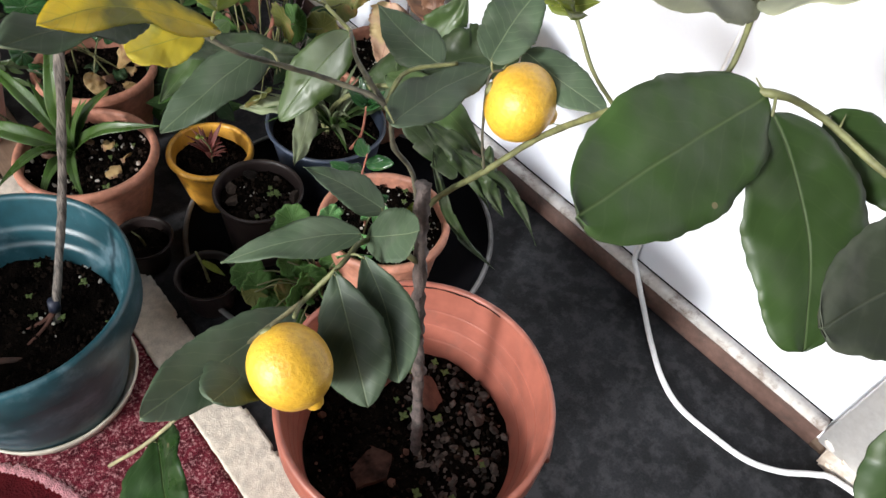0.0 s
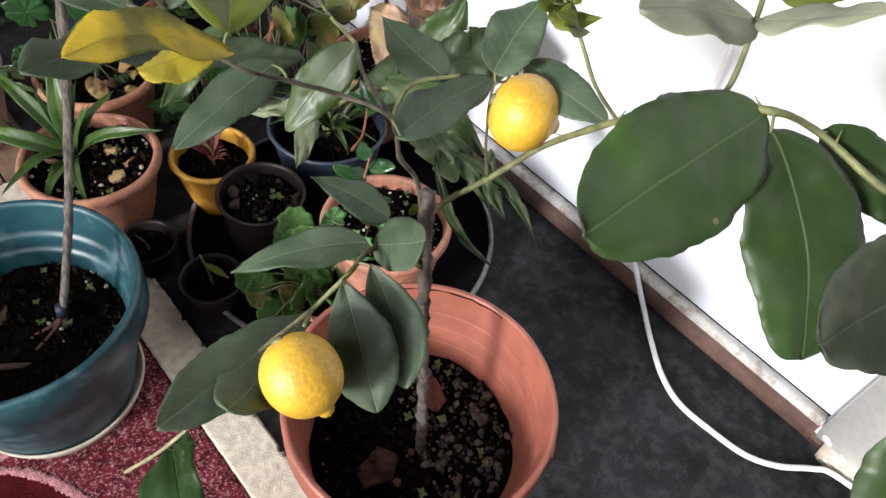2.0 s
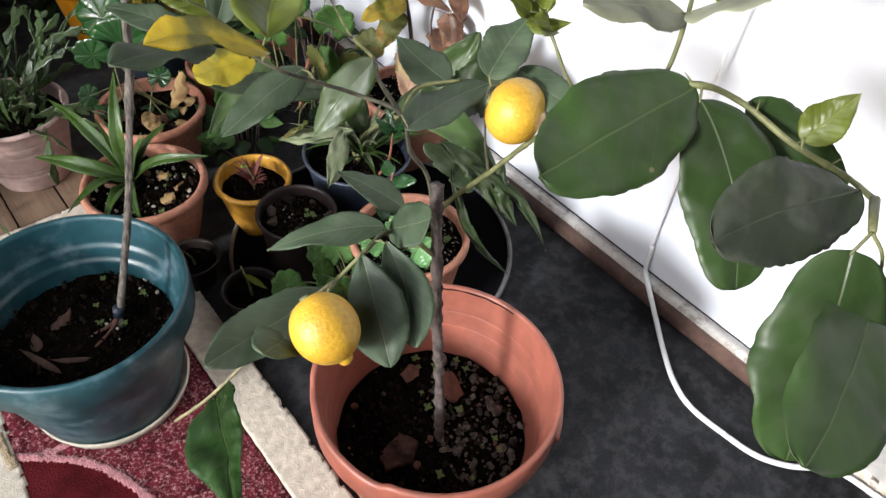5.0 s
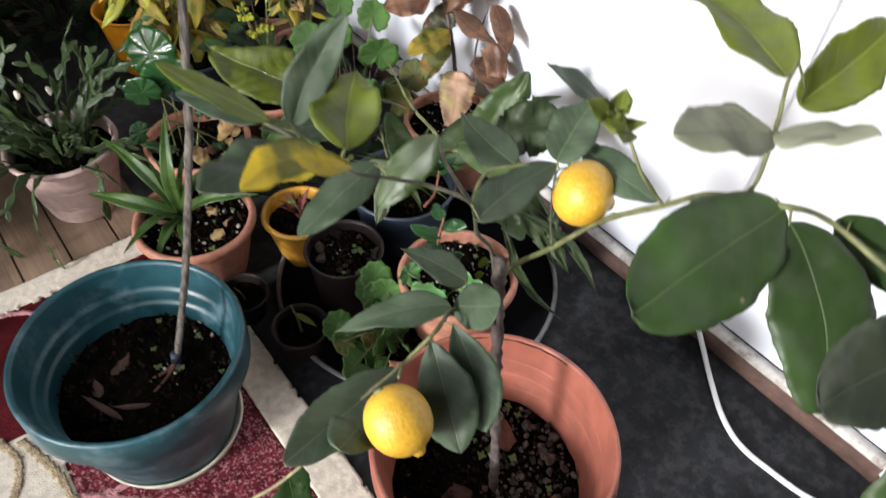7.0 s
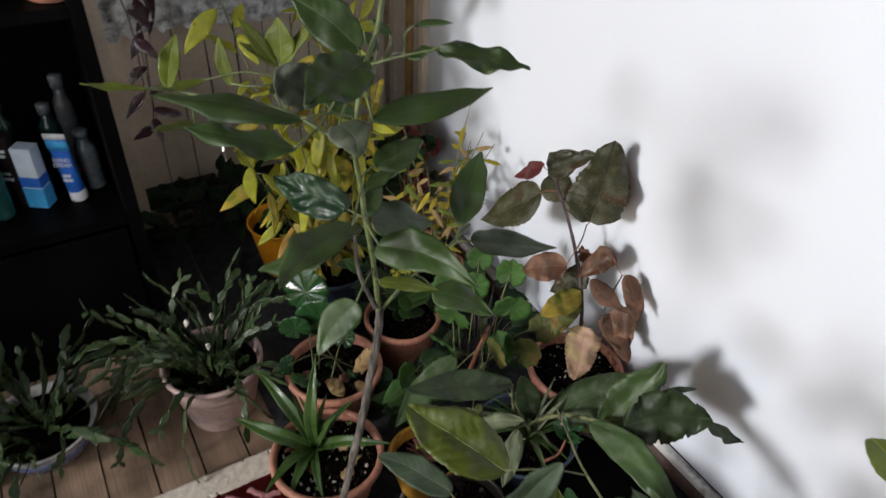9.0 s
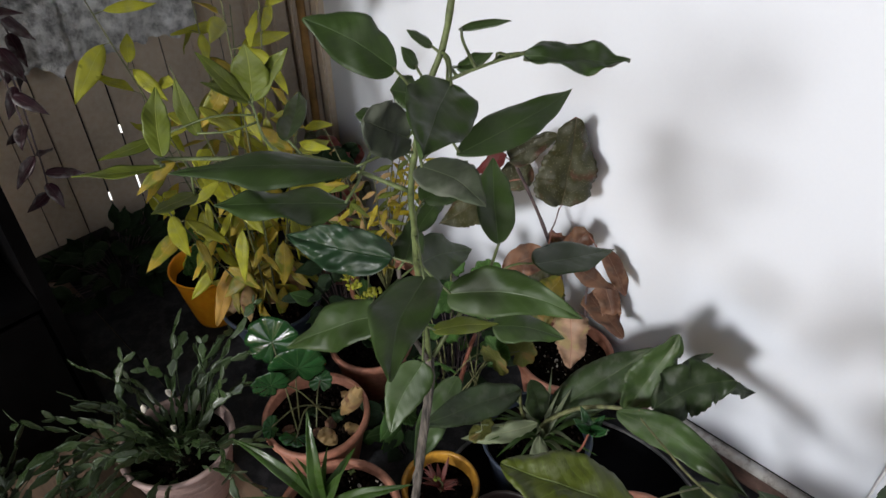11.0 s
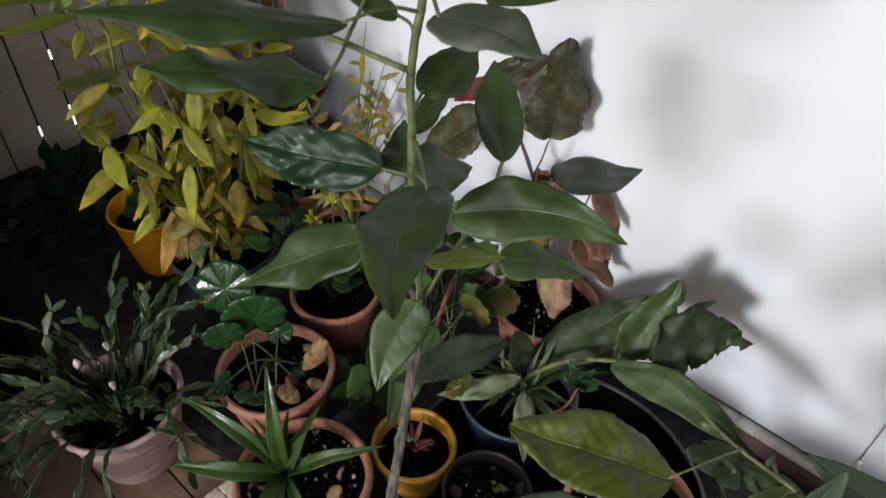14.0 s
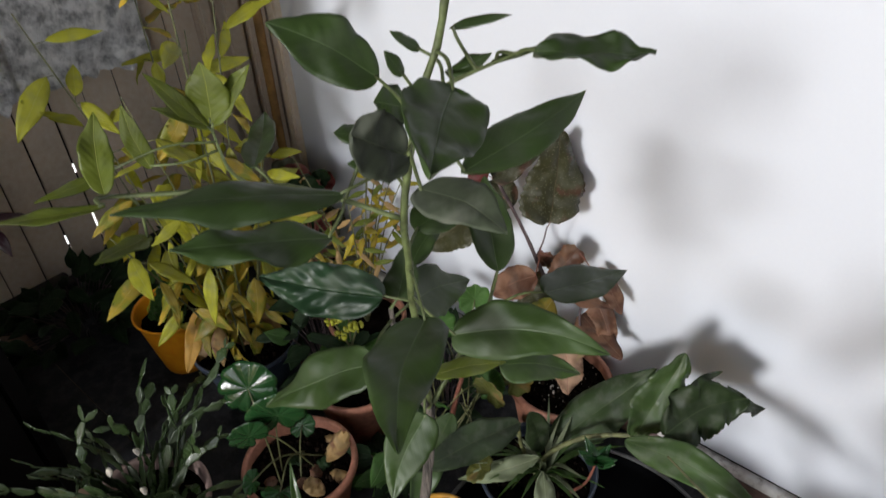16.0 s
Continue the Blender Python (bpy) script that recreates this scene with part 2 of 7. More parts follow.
SHARD = mat("clay_shard", (0.12, 0.058, 0.042), 0.85, spec=0.2, spread=0.2, scale=30, fine=120, bump=0.4)
BARK = mat("grey_bark", (0.1, 0.085, 0.072), 0.85, spread=0.4, scale=170, fine=420, bump=1.0, dist=0.003, stretch=(1, 1, 0.12))
OLIVE_BARK = mat("olive_bark", (0.06, 0.055, 0.034), 0.75, spread=0.35, scale=60, fine=240, bump=0.7, dist=0.0015)
BARK_DARK = mat("dark_bark", (0.078, 0.06, 0.054), 0.85, spread=0.3, scale=70, fine=260, bump=0.9, dist=0.002)
TWIG = mat("green_twig", (0.125, 0.13, 0.052), 0.6, spread=0.25, scale=60, fine=200, bump=0.4)
DRYTWIG = mat("pale_dry_twig", (0.21, 0.19, 0.1), 0.7, spread=0.25, scale=60, fine=200, bump=0.4)
GREENSTEM = mat("dark_green_stem", (0.1, 0.125, 0.045), 0.55, spread=0.25, scale=50, fine=200, bump=0.4)
REDSTEM = mat("reddish_stem", (0.24, 0.09, 0.06), 0.55, spread=0.2, scale=60, fine=200)
PURPSTEM = mat("plum_stem", (0.085, 0.06, 0.062), 0.5, spread=0.25, scale=60, fine=200)
CORD = mat("white_cable", (0.78, 0.78, 0.78), 0.4, spread=0.03, scale=20, fine=90, bump=0.05)
BLACKWOOD = mat("black_lacquer", (0.003, 0.0026, 0.0026), 0.5, spec=0.06, spread=0.2, scale=9, fine=70, bump=0.15)
POLE = mat("varnished_pole", (0.28, 0.155, 0.05), 0.4, spread=0.25, scale=14, fine=80, bump=0.2)
REDTAPE = mat("red_tape", (0.5, 0.04, 0.03), 0.5)
LEMON = mat("lemon_peel", (0.58, 0.335, 0.034), 0.42, spread=0.1, scale=16, fine=260, bump=0.42, dist=0.0022, subsurface=0.1, dust=((0.62, 0.45, 0.1), 30, 0.56, 0.2))
LEMON_BIG = leaf_mat("broad_lemon_leaf", (0.03, 0.058, 0.016), (0.072, 0.105, 0.04), rough=0.44, ribs=8, dust=0.08, per_object=0.12, cloud=0.7, ladder=0.13, glow=0.15, spec=0.4, puff=0.4)
CITRUS = leaf_mat("lemon_leaf", (0.056, 0.084, 0.048), (0.13, 0.165, 0.095), cloud=0.7, ladder=0.26, rough=0.56, ribs=8, dust=0.12, per_object=0.25, glow=0.15, spec=0.33, puff=0.4)
LEMON_DUSTY = leaf_mat("dusty_lemon_leaf", (0.028, 0.036, 0.022), (0.06, 0.07, 0.045), rough=0.55, ribs=8, dust=0.25, cloud=0.8, ladder=0.16, glow=0.12, spec=0.3)
CITRUS_DEEP = leaf_mat("citrus_leaf_deep", (0.032, 0.057, 0.014), (0.06, 0.095, 0.033), glow=0.12, cloud=0.8, ladder=0.2, rough=0.46, ribs=8, dust=0.08, per_object=0.22, spec=0.42, puff=0.35)
CITRUS_LIME = leaf_mat("young_citrus_leaf", (0.15, 0.185, 0.028), (0.34, 0.36, 0.1), rough=0.42, ribs=9, glow=0.4)
CITRUS_YELLOW = leaf_mat("yellowing_leaf", (0.46, 0.39, 0.045), (0.3, 0.3, 0.05), rough=0.5, ribs=9, glow=0.5, ladder=0.3, blotch=(0.2, 0.2, 0.035), amount=0.1)
GOLD = leaf_mat("ochre_leaf", (0.42, 0.33, 0.05), (0.48, 0.41, 0.12), rough=0.45, ribs=7, glow=0.45, blotch=(0.24, 0.25, 0.035), amount=0.2, per_object=0.25)
SHRUB_LIME = leaf_mat("yellow_green_leaf", (0.37, 0.37, 0.045), (0.4, 0.41, 0.1), rough=0.42, ribs=7, glow=0.45, per_object=0.25)
CITRUS_QUILT = leaf_mat("puckered_lime_leaf", (0.07, 0.088, 0.013), (0.115, 0.16, 0.03), rough=0.42, ribs=8, glow=0.22, quilt=0.9, puff=1.0, ladder=0.5)
DRYLEAF = leaf_mat("dry_ochre_leaf", (0.42, 0.29, 0.13), (0.36, 0.22, 0.1), rough=0.65, ribs=7, glow=0.3, blotch=(0.24, 0.13, 0.07), amount=0.1)
SALMON = leaf_mat("faded_salmon_leaf", (0.46, 0.29, 0.19), (0.4, 0.19, 0.13), rough=0.55, ribs=6, glow=0.12, blotch=(0.44, 0.33, 0.16), amount=0.15)
BEGONIA = leaf_mat("begonia_leaf", (0.036, 0.036, 0.014), (0.06, 0.048, 0.022), rough=0.5, ribs=7, blotch=(0.075, 0.035, 0.022), amount=-0.15, spots=True, glow=0.15)
BEGONIA_RED = leaf_mat("begonia_red_underside", (0.13, 0.03, 0.03), (0.2, 0.05, 0.04), rough=0.45, ribs=7, glow=0.3)
BEGONIA_TAN = leaf_mat("begonia_tan_leaf", (0.145, 0.07, 0.044), (0.25, 0.14, 0.09), rough=0.5, ribs=6, glow=0.4, blotch=(0.24, 0.13, 0.08), amount=0.2)
STRAP = leaf_mat("clivia_green", (0.045, 0.09, 0.018), (0.08, 0.13, 0.03), rough=0.35, ribs=0.0, glow=0.3, dust=0.1)
ORCHID = leaf_mat("lobed_cactus_leaf", (0.032, 0.052, 0.02), (0.055, 0.078, 0.032), rough=0.5, ribs=5, puff=0.25, dust=0.22, per_object=0.25, spec=0.35, quilt=0.1)
PALEAF = leaf_mat("pale_strap_leaf", (0.18, 0.21, 0.12), (0.28, 0.3, 0.18), rough=0.5, ribs=0.0, glow=0.3)
GERAN = leaf_mat("geranium_leaf", (0.06, 0.135, 0.03), (0.16, 0.27, 0.09), rough=0.6, ribs=5, slant=1.2, glow=0.35, puff=0.9, dust=0.08)
GLOSSY = leaf_mat("glossy_round_leaf", (0.018, 0.066, 0.019), (0.06, 0.13, 0.045), rough=0.2, ribs=5, slant=1.1, puff=0.35, dust=0.02, spec=0.7, quilt=0.8, ladder=0.3, cloud=0.2)
CACTUS = leaf_mat("christmas_cactus_segment", (0.038, 0.064, 0.022), (0.08, 0.11, 0.045), rough=0.34, spec=0.5, ribs=0.0, glow=0.12, dust=0.1, per_object=0.3)
# green leaf with the shade of the back rows put into its colour
SHADED_LEAF = leaf_mat("shaded_green_leaf", (0.014, 0.031, 0.011), (0.03, 0.05, 0.02), rough=0.55, ribs=6, spec=0.15, dust=0.05, glow=0.12)
PURPLE = leaf_mat("purple_trailing_leaf", (0.04, 0.014, 0.02), (0.12, 0.06, 0.07), rough=0.4, ribs=4, blotch=(0.2, 0.18, 0.18), amount=0.15)
RUST = leaf_mat("brown_red_leaf", (0.14, 0.03, 0.025), (0.2, 0.06, 0.04), rough=0.5, ribs=4)
UNDER_LEAF = leaf_mat("pale_leaf_underside", (0.075, 0.086, 0.055), (0.12, 0.13, 0.08), rough=0.62, ribs=8, spec=0.2, dust=0.1, ladder=0.3, glow=0.15)
UNDER_RED = leaf_mat("red_begonia_underside", (0.14, 0.04, 0.035), (0.2, 0.07, 0.05), rough=0.5, ribs=7, glow=0.2)
UNDERSIDE = {"broad_lemon_leaf": UNDER_LEAF, "lemon_leaf": UNDER_LEAF, "citrus_leaf_deep": UNDER_LEAF, "begonia_leaf": UNDER_RED, "begonia_tan_leaf": UNDER_RED}


# ---- mesh helpers ----
def part(name, bm, material, parent=None, label="", smooth=True, m=None):
    """Link a bmesh as one mesh object, under a thing or a part, or on its own."""
    me = bpy.data.meshes.new(name)
    if smooth:
        for face in bm.faces:
            face.smooth = True
    bm.to_mesh(me)
    bm.free()
    me.materials.append(material)
    ob = new(name, me)
    if parent:
        ob.parent = parent
    if m is not None:
        ob.matrix_basis = m
    if label:
        ob["label"] = label
    return ob


def thing(name, place, label, category, group="", kind=""):
    """An Empty at the thing's base, which will carry its parts."""
    ob = new(name)
    ob.empty_display_size = 0.05
    ob.matrix_basis = pose(*place)
    return tagged(ob, label, category, group, kind)


def box_bm(x0, x1, y0, y1, z0, z1, bevel=0.0):
    bm = bmesh.new()
    bmesh.ops.create_cube(bm, size=1)
    bmesh.ops.scale(bm, vec=(x1 - x0, y1 - y0, z1 - z0), verts=bm.verts)
    bmesh.ops.translate(bm, vec=((x0 + x1) / 2, (y0 + y1) / 2, (z0 + z1) / 2), verts=bm.verts)
    if bevel:
        bmesh.ops.bevel(bm, geom=bm.edges[:], offset=bevel, segments=2, affect="EDGES")
    return bm


def revolve_bm(profile, steps=56, wobble=0.0, seed=0.0, cut=None):
    """A shell of revolution. profile: (radius, z) from start to end. cut(angle, i): lowers or shifts a ring point."""
    bm = bmesh.new()
    rings = []
    for i, (r, z) in enumerate(profile):
        ring = []
        for k in range(steps):
            a = 2 * math.pi * k / steps
            w = 1 + wobble * noise.noise((math.cos(a) * 1.3 + seed, math.sin(a) * 1.3, z * 6))
            dz = cut(a, i) if cut else 0
            ring.append(bm.verts.new((r * w * math.cos(a), r * w * math.sin(a), z + dz)))
        rings.append(ring)
    for p, q in zip(rings, rings[1:]):
        for k in range(steps):
            bm.faces.new((p[k], p[(k + 1) % steps], q[(k + 1) % steps], q[k]))
    return bm


def smooth_path(points, per=6):
    """Catmull-Rom through the points."""
    pts = [Vector(p) for p in points]
    if len(pts) < 3:
        return pts
    ext = [pts[0] * 2 - pts[1], *pts, pts[-1] * 2 - pts[-2]]
    out = []
    for i in range(1, len(ext) - 2):
        p0, p1, p2, p3 = ext[i - 1:i + 3]
        for s in range(per):
            t = s / per
            out.append(0.5 * ((2 * p1) + (p2 - p0) * t + (2 * p0 - 5 * p1 + 4 * p2 - p3) * t * t + (3 * p1 - p0 - 3 * p2 + p3) * t ** 3))
    out.append(pts[-1])
    return out


def tube_bm(points, r0, r1=None, sides=8, per=6, rough=0.0, bm=None, knots=0.0):
    """A tapered round stem along a smooth path, closed at both ends."""
    path = smooth_path(points, per)
    r1 = r0 if r1 is None else r1
    bm = bm or bmesh.new()
    up = Vector((0.13, 0.31, 0.94))
    rings, n = [], len(path)
    for i, p in enumerate(path):
        d = (path[min(i + 1, n - 1)] - path[max(i - 1, 0)]).normalized()
        side = d.cross(up)
        if side.length < 0.05:
            side = d.cross(Vector((1, 0, 0)))
        side.normalize()
        nor = side.cross(d)
        r = r0 + (r1 - r0) * i / (n - 1)
        r *= 1 + knots * max(0, math.sin(i * 1.9)) ** 6
        ring = []
        for k in range(sides):
            a = 2 * math.pi * k / sides
            rr = r * (1 + rough * noise.noise((p.x * 90 + k * 1.7, p.y * 90, p.z * 90)))
            ring.append(bm.verts.new(p + side * rr * math.cos(a) + nor * rr * math.sin(a)))
        rings.append(ring)
    for a, b in zip(rings, rings[1:]):
        for k in range(sides):
            bm.faces.new((a[k], a[(k + 1) % sides], b[(k + 1) % sides], b[k]))
    bm.faces.new(rings[0][::-1])
    bm.faces.new(rings[-1])
    return bm


def oval(u):
    return math.sin(math.pi * u ** 0.8) ** 0.62


def blunt(u):
    return (max(0.0, 1 - (2 * u - 1) ** 2) ** 0.42) * (1 - 0.05 * math.cos(6 * u))


def lance(u):
    return math.sin(math.pi * u ** 0.78) ** 0.95


def pointed(u):
    return (math.sin(math.pi * min(1, u * 1.02) ** 0.7) ** 0.8) * (1 - 0.28 * u ** 4)


def ovate(u):
    """Broad below the middle, drawn out to a point."""
    return (math.sin(math.pi * min(1, u ** 0.62)) ** 0.72) * (1 - 0.3 * u ** 3)


def obovate(u):
    """Tapered towards the stalk, broad and blunt towards the tip."""
    return math.sin(math.pi * min(1, u ** 1.22)) ** 0.68


def acute(u):
    f = min(1.0, max(0.0, (u - 0.68) / 0.3))
    return math.sin(math.pi * min(1, u ** 0.76)) ** 0.66 * (1 - 0.34 * f * f * (3 - 2 * f))


def blade(u):
    return (0.42 + 0.58 * min(1, u * 2.4)) * (1 - u ** 2.2) ** 0.9


def leaf_bm(length, width, shape=oval, curl=0.0, fold=0.18, droop=0.0, wave=0.0, teeth=0.0, nu=14, nv=6, thick=0.0006, seed=0.0, bm=None, m=None, ends=0.0, lobes=0.0, sway=0.0, ripple=0.0, twist=0.0, quilt=0.0, bend=0.0, swells=8):
    """A leaf blade along +x with its face to +z: midrib bent by droop, folded up along it, edges curled, wavy or toothed; both sides are skinned."""
    bm = bm or bmesh.new()
    uv = bm.loops.layers.uv.verify()
    m = m or Matrix()
    top, low, coords = [], [], {}
    for i in range(nu + 1):
        u = i / nu
        full = 0.5 * width * max(shape(min(max(u, 0.0), 1.0)), 0.015)
        x = length * u
        bow = math.sin(math.pi * u)
        zc = -droop * length * (u ** 2) + ends * length * bow - bend * length * max(0.0, u - 0.55) ** 2 * 4
        yc = sway * length * bow + 0.012 * length * noise.noise((u * 3 + seed, 5.0, seed))
        rows = ([], [])
        for j in range(nv + 1):
            s = 2 * j / nv - 1
            edge = 1 if s > 0 else -1
            half = full * (1 + 0.1 * noise.noise((u * 3.2 + seed, edge * 3.0, 0)) + 0.07 * noise.noise((u * 8 + seed, edge * 3.0, 4)) + teeth * (abs(math.sin(math.pi * 13 * u + edge * 0.9 + seed)) - 0.6 + 0.5 * noise.noise((u * 22, edge, seed))))
            if lobes:
                half *= 1 - lobes * ((u * 3.2 + 0.25 * edge + 0.13 * seed + 0.25 * noise.noise((u * 3, edge, seed))) % 1.0) ** 3 * min(1, 6 * (1 - u))
            y = yc + half * s
            z = zc + abs(s) * half * fold - curl * half * s * s
            z += wave * width * noise.noise((u * 5 + seed, s * 1.6, seed * 3.1)) * (0.3 + abs(s))
            z += ripple * width * abs(s) ** 1.6 * math.sin(u * 11 + edge * 1.3 + seed * 2.3) * bow
            z += half * s * twist * (u - 0.35)
            if quilt:                                 # the blade swells between its side veins
                across = abs(s) * full / max(width, 1e-6)
                swell = 0.5 + 0.5 * math.cos(2 * math.pi * swells * (u - 0.55 * across + 0.02 * noise.noise((u * 6, s * 3, seed))))
                z += quilt * width * swell * min(1.0, abs(s) * 3) * (1 - abs(s) ** 3) * bow * (0.6 + 0.8 * noise.noise((u * 4, s * 2, seed + 7)) ** 2)
            for rowset, dz in ((rows[0], 0.0), (rows[1], -thick)):
                p = bm.verts.new(m @ Vector((x, y, z + dz)))
                coords[p] = (u, 0.5 + s * full / max(width, 1e-6))
                rowset.append(p)
        top.append(rows[0])
        low.append(rows[1])

    def quad(a, b, c, d, side=0):
        face = bm.faces.new((a, b, c, d))
        face.material_index = side
        for loop in face.loops:
            loop[uv].uv = coords[loop.vert]
        face.smooth = True

    for i in range(nu):
        for j in range(nv):
            quad(top[i][j], top[i + 1][j], top[i + 1][j + 1], top[i][j + 1])
            quad(low[i][j + 1], low[i + 1][j + 1], low[i + 1][j], low[i][j], 1)
        quad(top[i][0], low[i][0], low[i + 1][0], top[i + 1][0])
        quad(top[i + 1][nv], low[i + 1][nv], low[i][nv], top[i][nv])
    for j in range(nv):
        quad(top[0][j + 1], low[0][j + 1], low[0][j], top[0][j])
        quad(top[nu][j], low[nu][j], low[nu][j + 1], top[nu][j + 1])
    return bm


def round_leaf_bm(radius, lobes=7, depth=0.12, cup=0.25, ruffle=0.1, rings=5, steps=42, notch=0.55, seed=0.0, thick=0.0007, bm=None, m=None, pleat=0.0):
    """A round lobed leaf, stalk at its notch near the middle, veins running out in sunken pleats; face to +z."""
    bm = bm or bmesh.new()
    uv = bm.loops.layers.uv.verify()
    m = m or Matrix()
    coords = {}

    def vert(k, i, dz):
        f = i / rings
        a = 2 * math.pi * k / steps
        gap = 1 - notch * max(0.0, math.cos(a)) ** 24
        edge = radius * gap * (1 + depth * abs(math.sin(a * lobes / 2)) - depth / 2 + 0.05 * noise.noise((math.cos(a) * 2 + seed, math.sin(a) * 2, 0)))
        r = edge * f
        z = cup * r * f + ruffle * radius * f * f * math.sin(a * lobes + seed) + pleat * radius * f * abs(math.sin(a * lobes / 2)) + dz
        p = bm.verts.new(m @ Vector((-r * math.cos(a) , r * math.sin(a), z)))
        coords[p] = (f, 0.5 + 0.5 * (((a * lobes / (2 * math.pi)) % 1) - 0.5))
        return p

    sheets = []
    for dz in (0.0, -thick):
        centre = bm.verts.new(m @ Vector((0, 0, dz)))
        coords[centre] = (0, 0.5)
        grid = [[vert(k, i, dz) for k in range(steps)] for i in range(1, rings + 1)]
        sheets.append((centre, grid))
    for s, (centre, grid) in enumerate(sheets):
        for k in range(steps):
            q = (k + 1) % steps
            loops = [(centre, grid[0][q], grid[0][k])] + [(grid[i][k], grid[i][q], grid[i + 1][q], grid[i + 1][k]) for i in range(rings - 1)]
            for vs in loops:
                face = bm.faces.new(vs if s else vs[::-1])
                face.smooth = True
                for loop in face.loops:
                    loop[uv].uv = coords[loop.vert]
    a, b = sheets[0][1][-1], sheets[1][1][-1]
    for k in range(steps):
        bm.faces.new((a[k], b[k], b[(k + 1) % steps], a[(k + 1) % steps]))
    return bm


def aim(base, tip, face):
    """The pose of a leaf that runs from base to tip and turns its face towards the given way."""
    base, tip, face = Vector(base), Vector(tip), Vector(face)
    x = (tip - base).normalized()
    z = face - x * face.dot(x)
    if z.length < 1e-4:
        z = Vector((0, 0, 1)) - x * x.z
    z.normalize()
    y = z.cross(x)
    return Matrix.Translation(base) @ Matrix((x, y, z)).transposed().to_4x4()


LEAF_COUNT = [0]


def leaf(plant, base, tip, width, face, material, shape=oval, curl=0.1, fold=0.12, droop=0.0, wave=0.05, teeth=0.0, name="leaf", label="", stalk=None, big=True, ends=0.0, lobes=0.0, ripple=0.06, sway=None, quilt=0.02, bend=0.0, swells=8):
    """One leaf of a plant as a part of its own; places are in the room."""
    LEAF_COUNT[0] += 1
    m = plant.matrix_basis.inverted() @ aim(base, tip, face)
    n = (Vector(tip) - Vector(base)).length
    r = random.Random(LEAF_COUNT[0] * 7 + 3)
    sway = r.uniform(-0.05, 0.05) if sway is None else sway
    bm = leaf_bm(n, width, shape, curl, fold, droop, wave, teeth, 72 if big else 12, 12 if big else 4, seed=LEAF_COUNT[0] * 1.37, ends=ends,
                 lobes=lobes, sway=sway, ripple=ripple * r.uniform(0.4, 1.5), twist=r.uniform(-0.22, 0.22), quilt=quilt if big else 0.0, bend=bend, swells=swells)
    ob = part(name, bm, material, plant, label, m=m)
    ob.data.materials.append(UNDERSIDE.get(material.name, material))
    if stalk:
        q = m.inverted() @ (plant.matrix_basis.inverted() @ Vector(stalk))
        part("leaf_stalk", tube_bm([q, q * 0.5 + Vector((0, 0, 0.002)), (0.004, 0, 0)], 0.0014, 0.0011, 6, 4), TWIG, ob)
    return ob


def stem(plant, points, r0, r1, material, name="stem", sides=9, per=7, rough=0.25, knots=0.12, label=""):
    inv = plant.matrix_basis.inverted()
    return part(name, tube_bm([inv @ Vector(p) for p in points], r0, r1, sides, per, rough, knots=knots), material, plant, label)


# ---- the room ----
def structure(name, bm, material, label, category, smooth=False):
    return tagged(part(name, bm, material, None, smooth=smooth), label, category, kind="structure")


WALL_X, END_Y, BACK_Y = 0.945, 1.95, 2.5
structure("floor", box_bm(-1.8, 1.45, -1.9, 2.7, -0.12, -0.0225), GAP, "dark subfloor under the boards and the mat", "floor")
# the ceiling is out of view; it closes the room and returns little light
structure("ceiling", box_bm(-1.9, 1.55, -2.0, 2.8, 2.7, 2.8), CEIL, "unseen dark ceiling added over the room", "ceiling")
structure("wall_east", box_bm(WALL_X, WALL_X + 0.12, -1.9, END_Y, -0.02, 2.7, 0.002), WALL, "white painted wall beside the potted plants", "wall")
structure("wall_alcove", box_bm(1.27, 1.4, END_Y, BACK_Y + 0.1, -0.02, 2.7), PANEL, "cream wall at the side of the recess", "wall")
# unseen walls, added and kept dark so that little light bounces back
structure("wall_south", box_bm(-1.9, 1.5, -2.0, -1.9, -0.02, 2.7), DIM, "unseen dark wall added behind the viewer", "wall")
wy0, wy1, wz0, wz1 = -0.7, 1.95, 0.12, 2.55        # the wide window that lights the plants
structure("wall_west", box_bm(-1.0, -0.9, -1.9, wy0, -0.02, 2.7), DIM, "unseen dark wall added beside the window", "wall")
structure("wall_west_far", box_bm(-1.0, -0.9, wy1, 2.7, -0.02, 2.7), DIM, "unseen dark wall added beside the shelves", "wall")
structure("wall_west_sill", box_bm(-1.0, -0.9, wy0, wy1, -0.02, wz0), DIM, "unseen dark wall added under the window", "wall")
structure("wall_west_head", box_bm(-1.0, -0.9, wy0, wy1, wz1, 2.7), DIM, "unseen dark wall added over the window", "wall")
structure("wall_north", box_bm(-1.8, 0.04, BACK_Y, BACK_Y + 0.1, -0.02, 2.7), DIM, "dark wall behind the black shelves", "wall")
structure("wall_north_head", box_bm(0.04, 1.4, BACK_Y + 0.03, BACK_Y + 0.1, 1.5, 2.7), PANEL, "cream boards over the plank partition", "wall")
DAYLIGHT = bpy.data.materials.new("bright_daylight")
DAYLIGHT.use_nodes = True
DAYLIGHT.node_tree.nodes["Principled BSDF"].inputs["Emission Color"].default_value = (0.95, 0.98, 1.0, 1)
DAYLIGHT.node_tree.nodes["Principled BSDF"].inputs["Emission Strength"].default_value = 2.2
structure("backdrop", box_bm(-0.2, 1.4, BACK_Y + 0.3, BACK_Y + 0.32, -0.6, 1.8), DAYLIGHT, "bright daylight outside behind the planks", "backdrop")


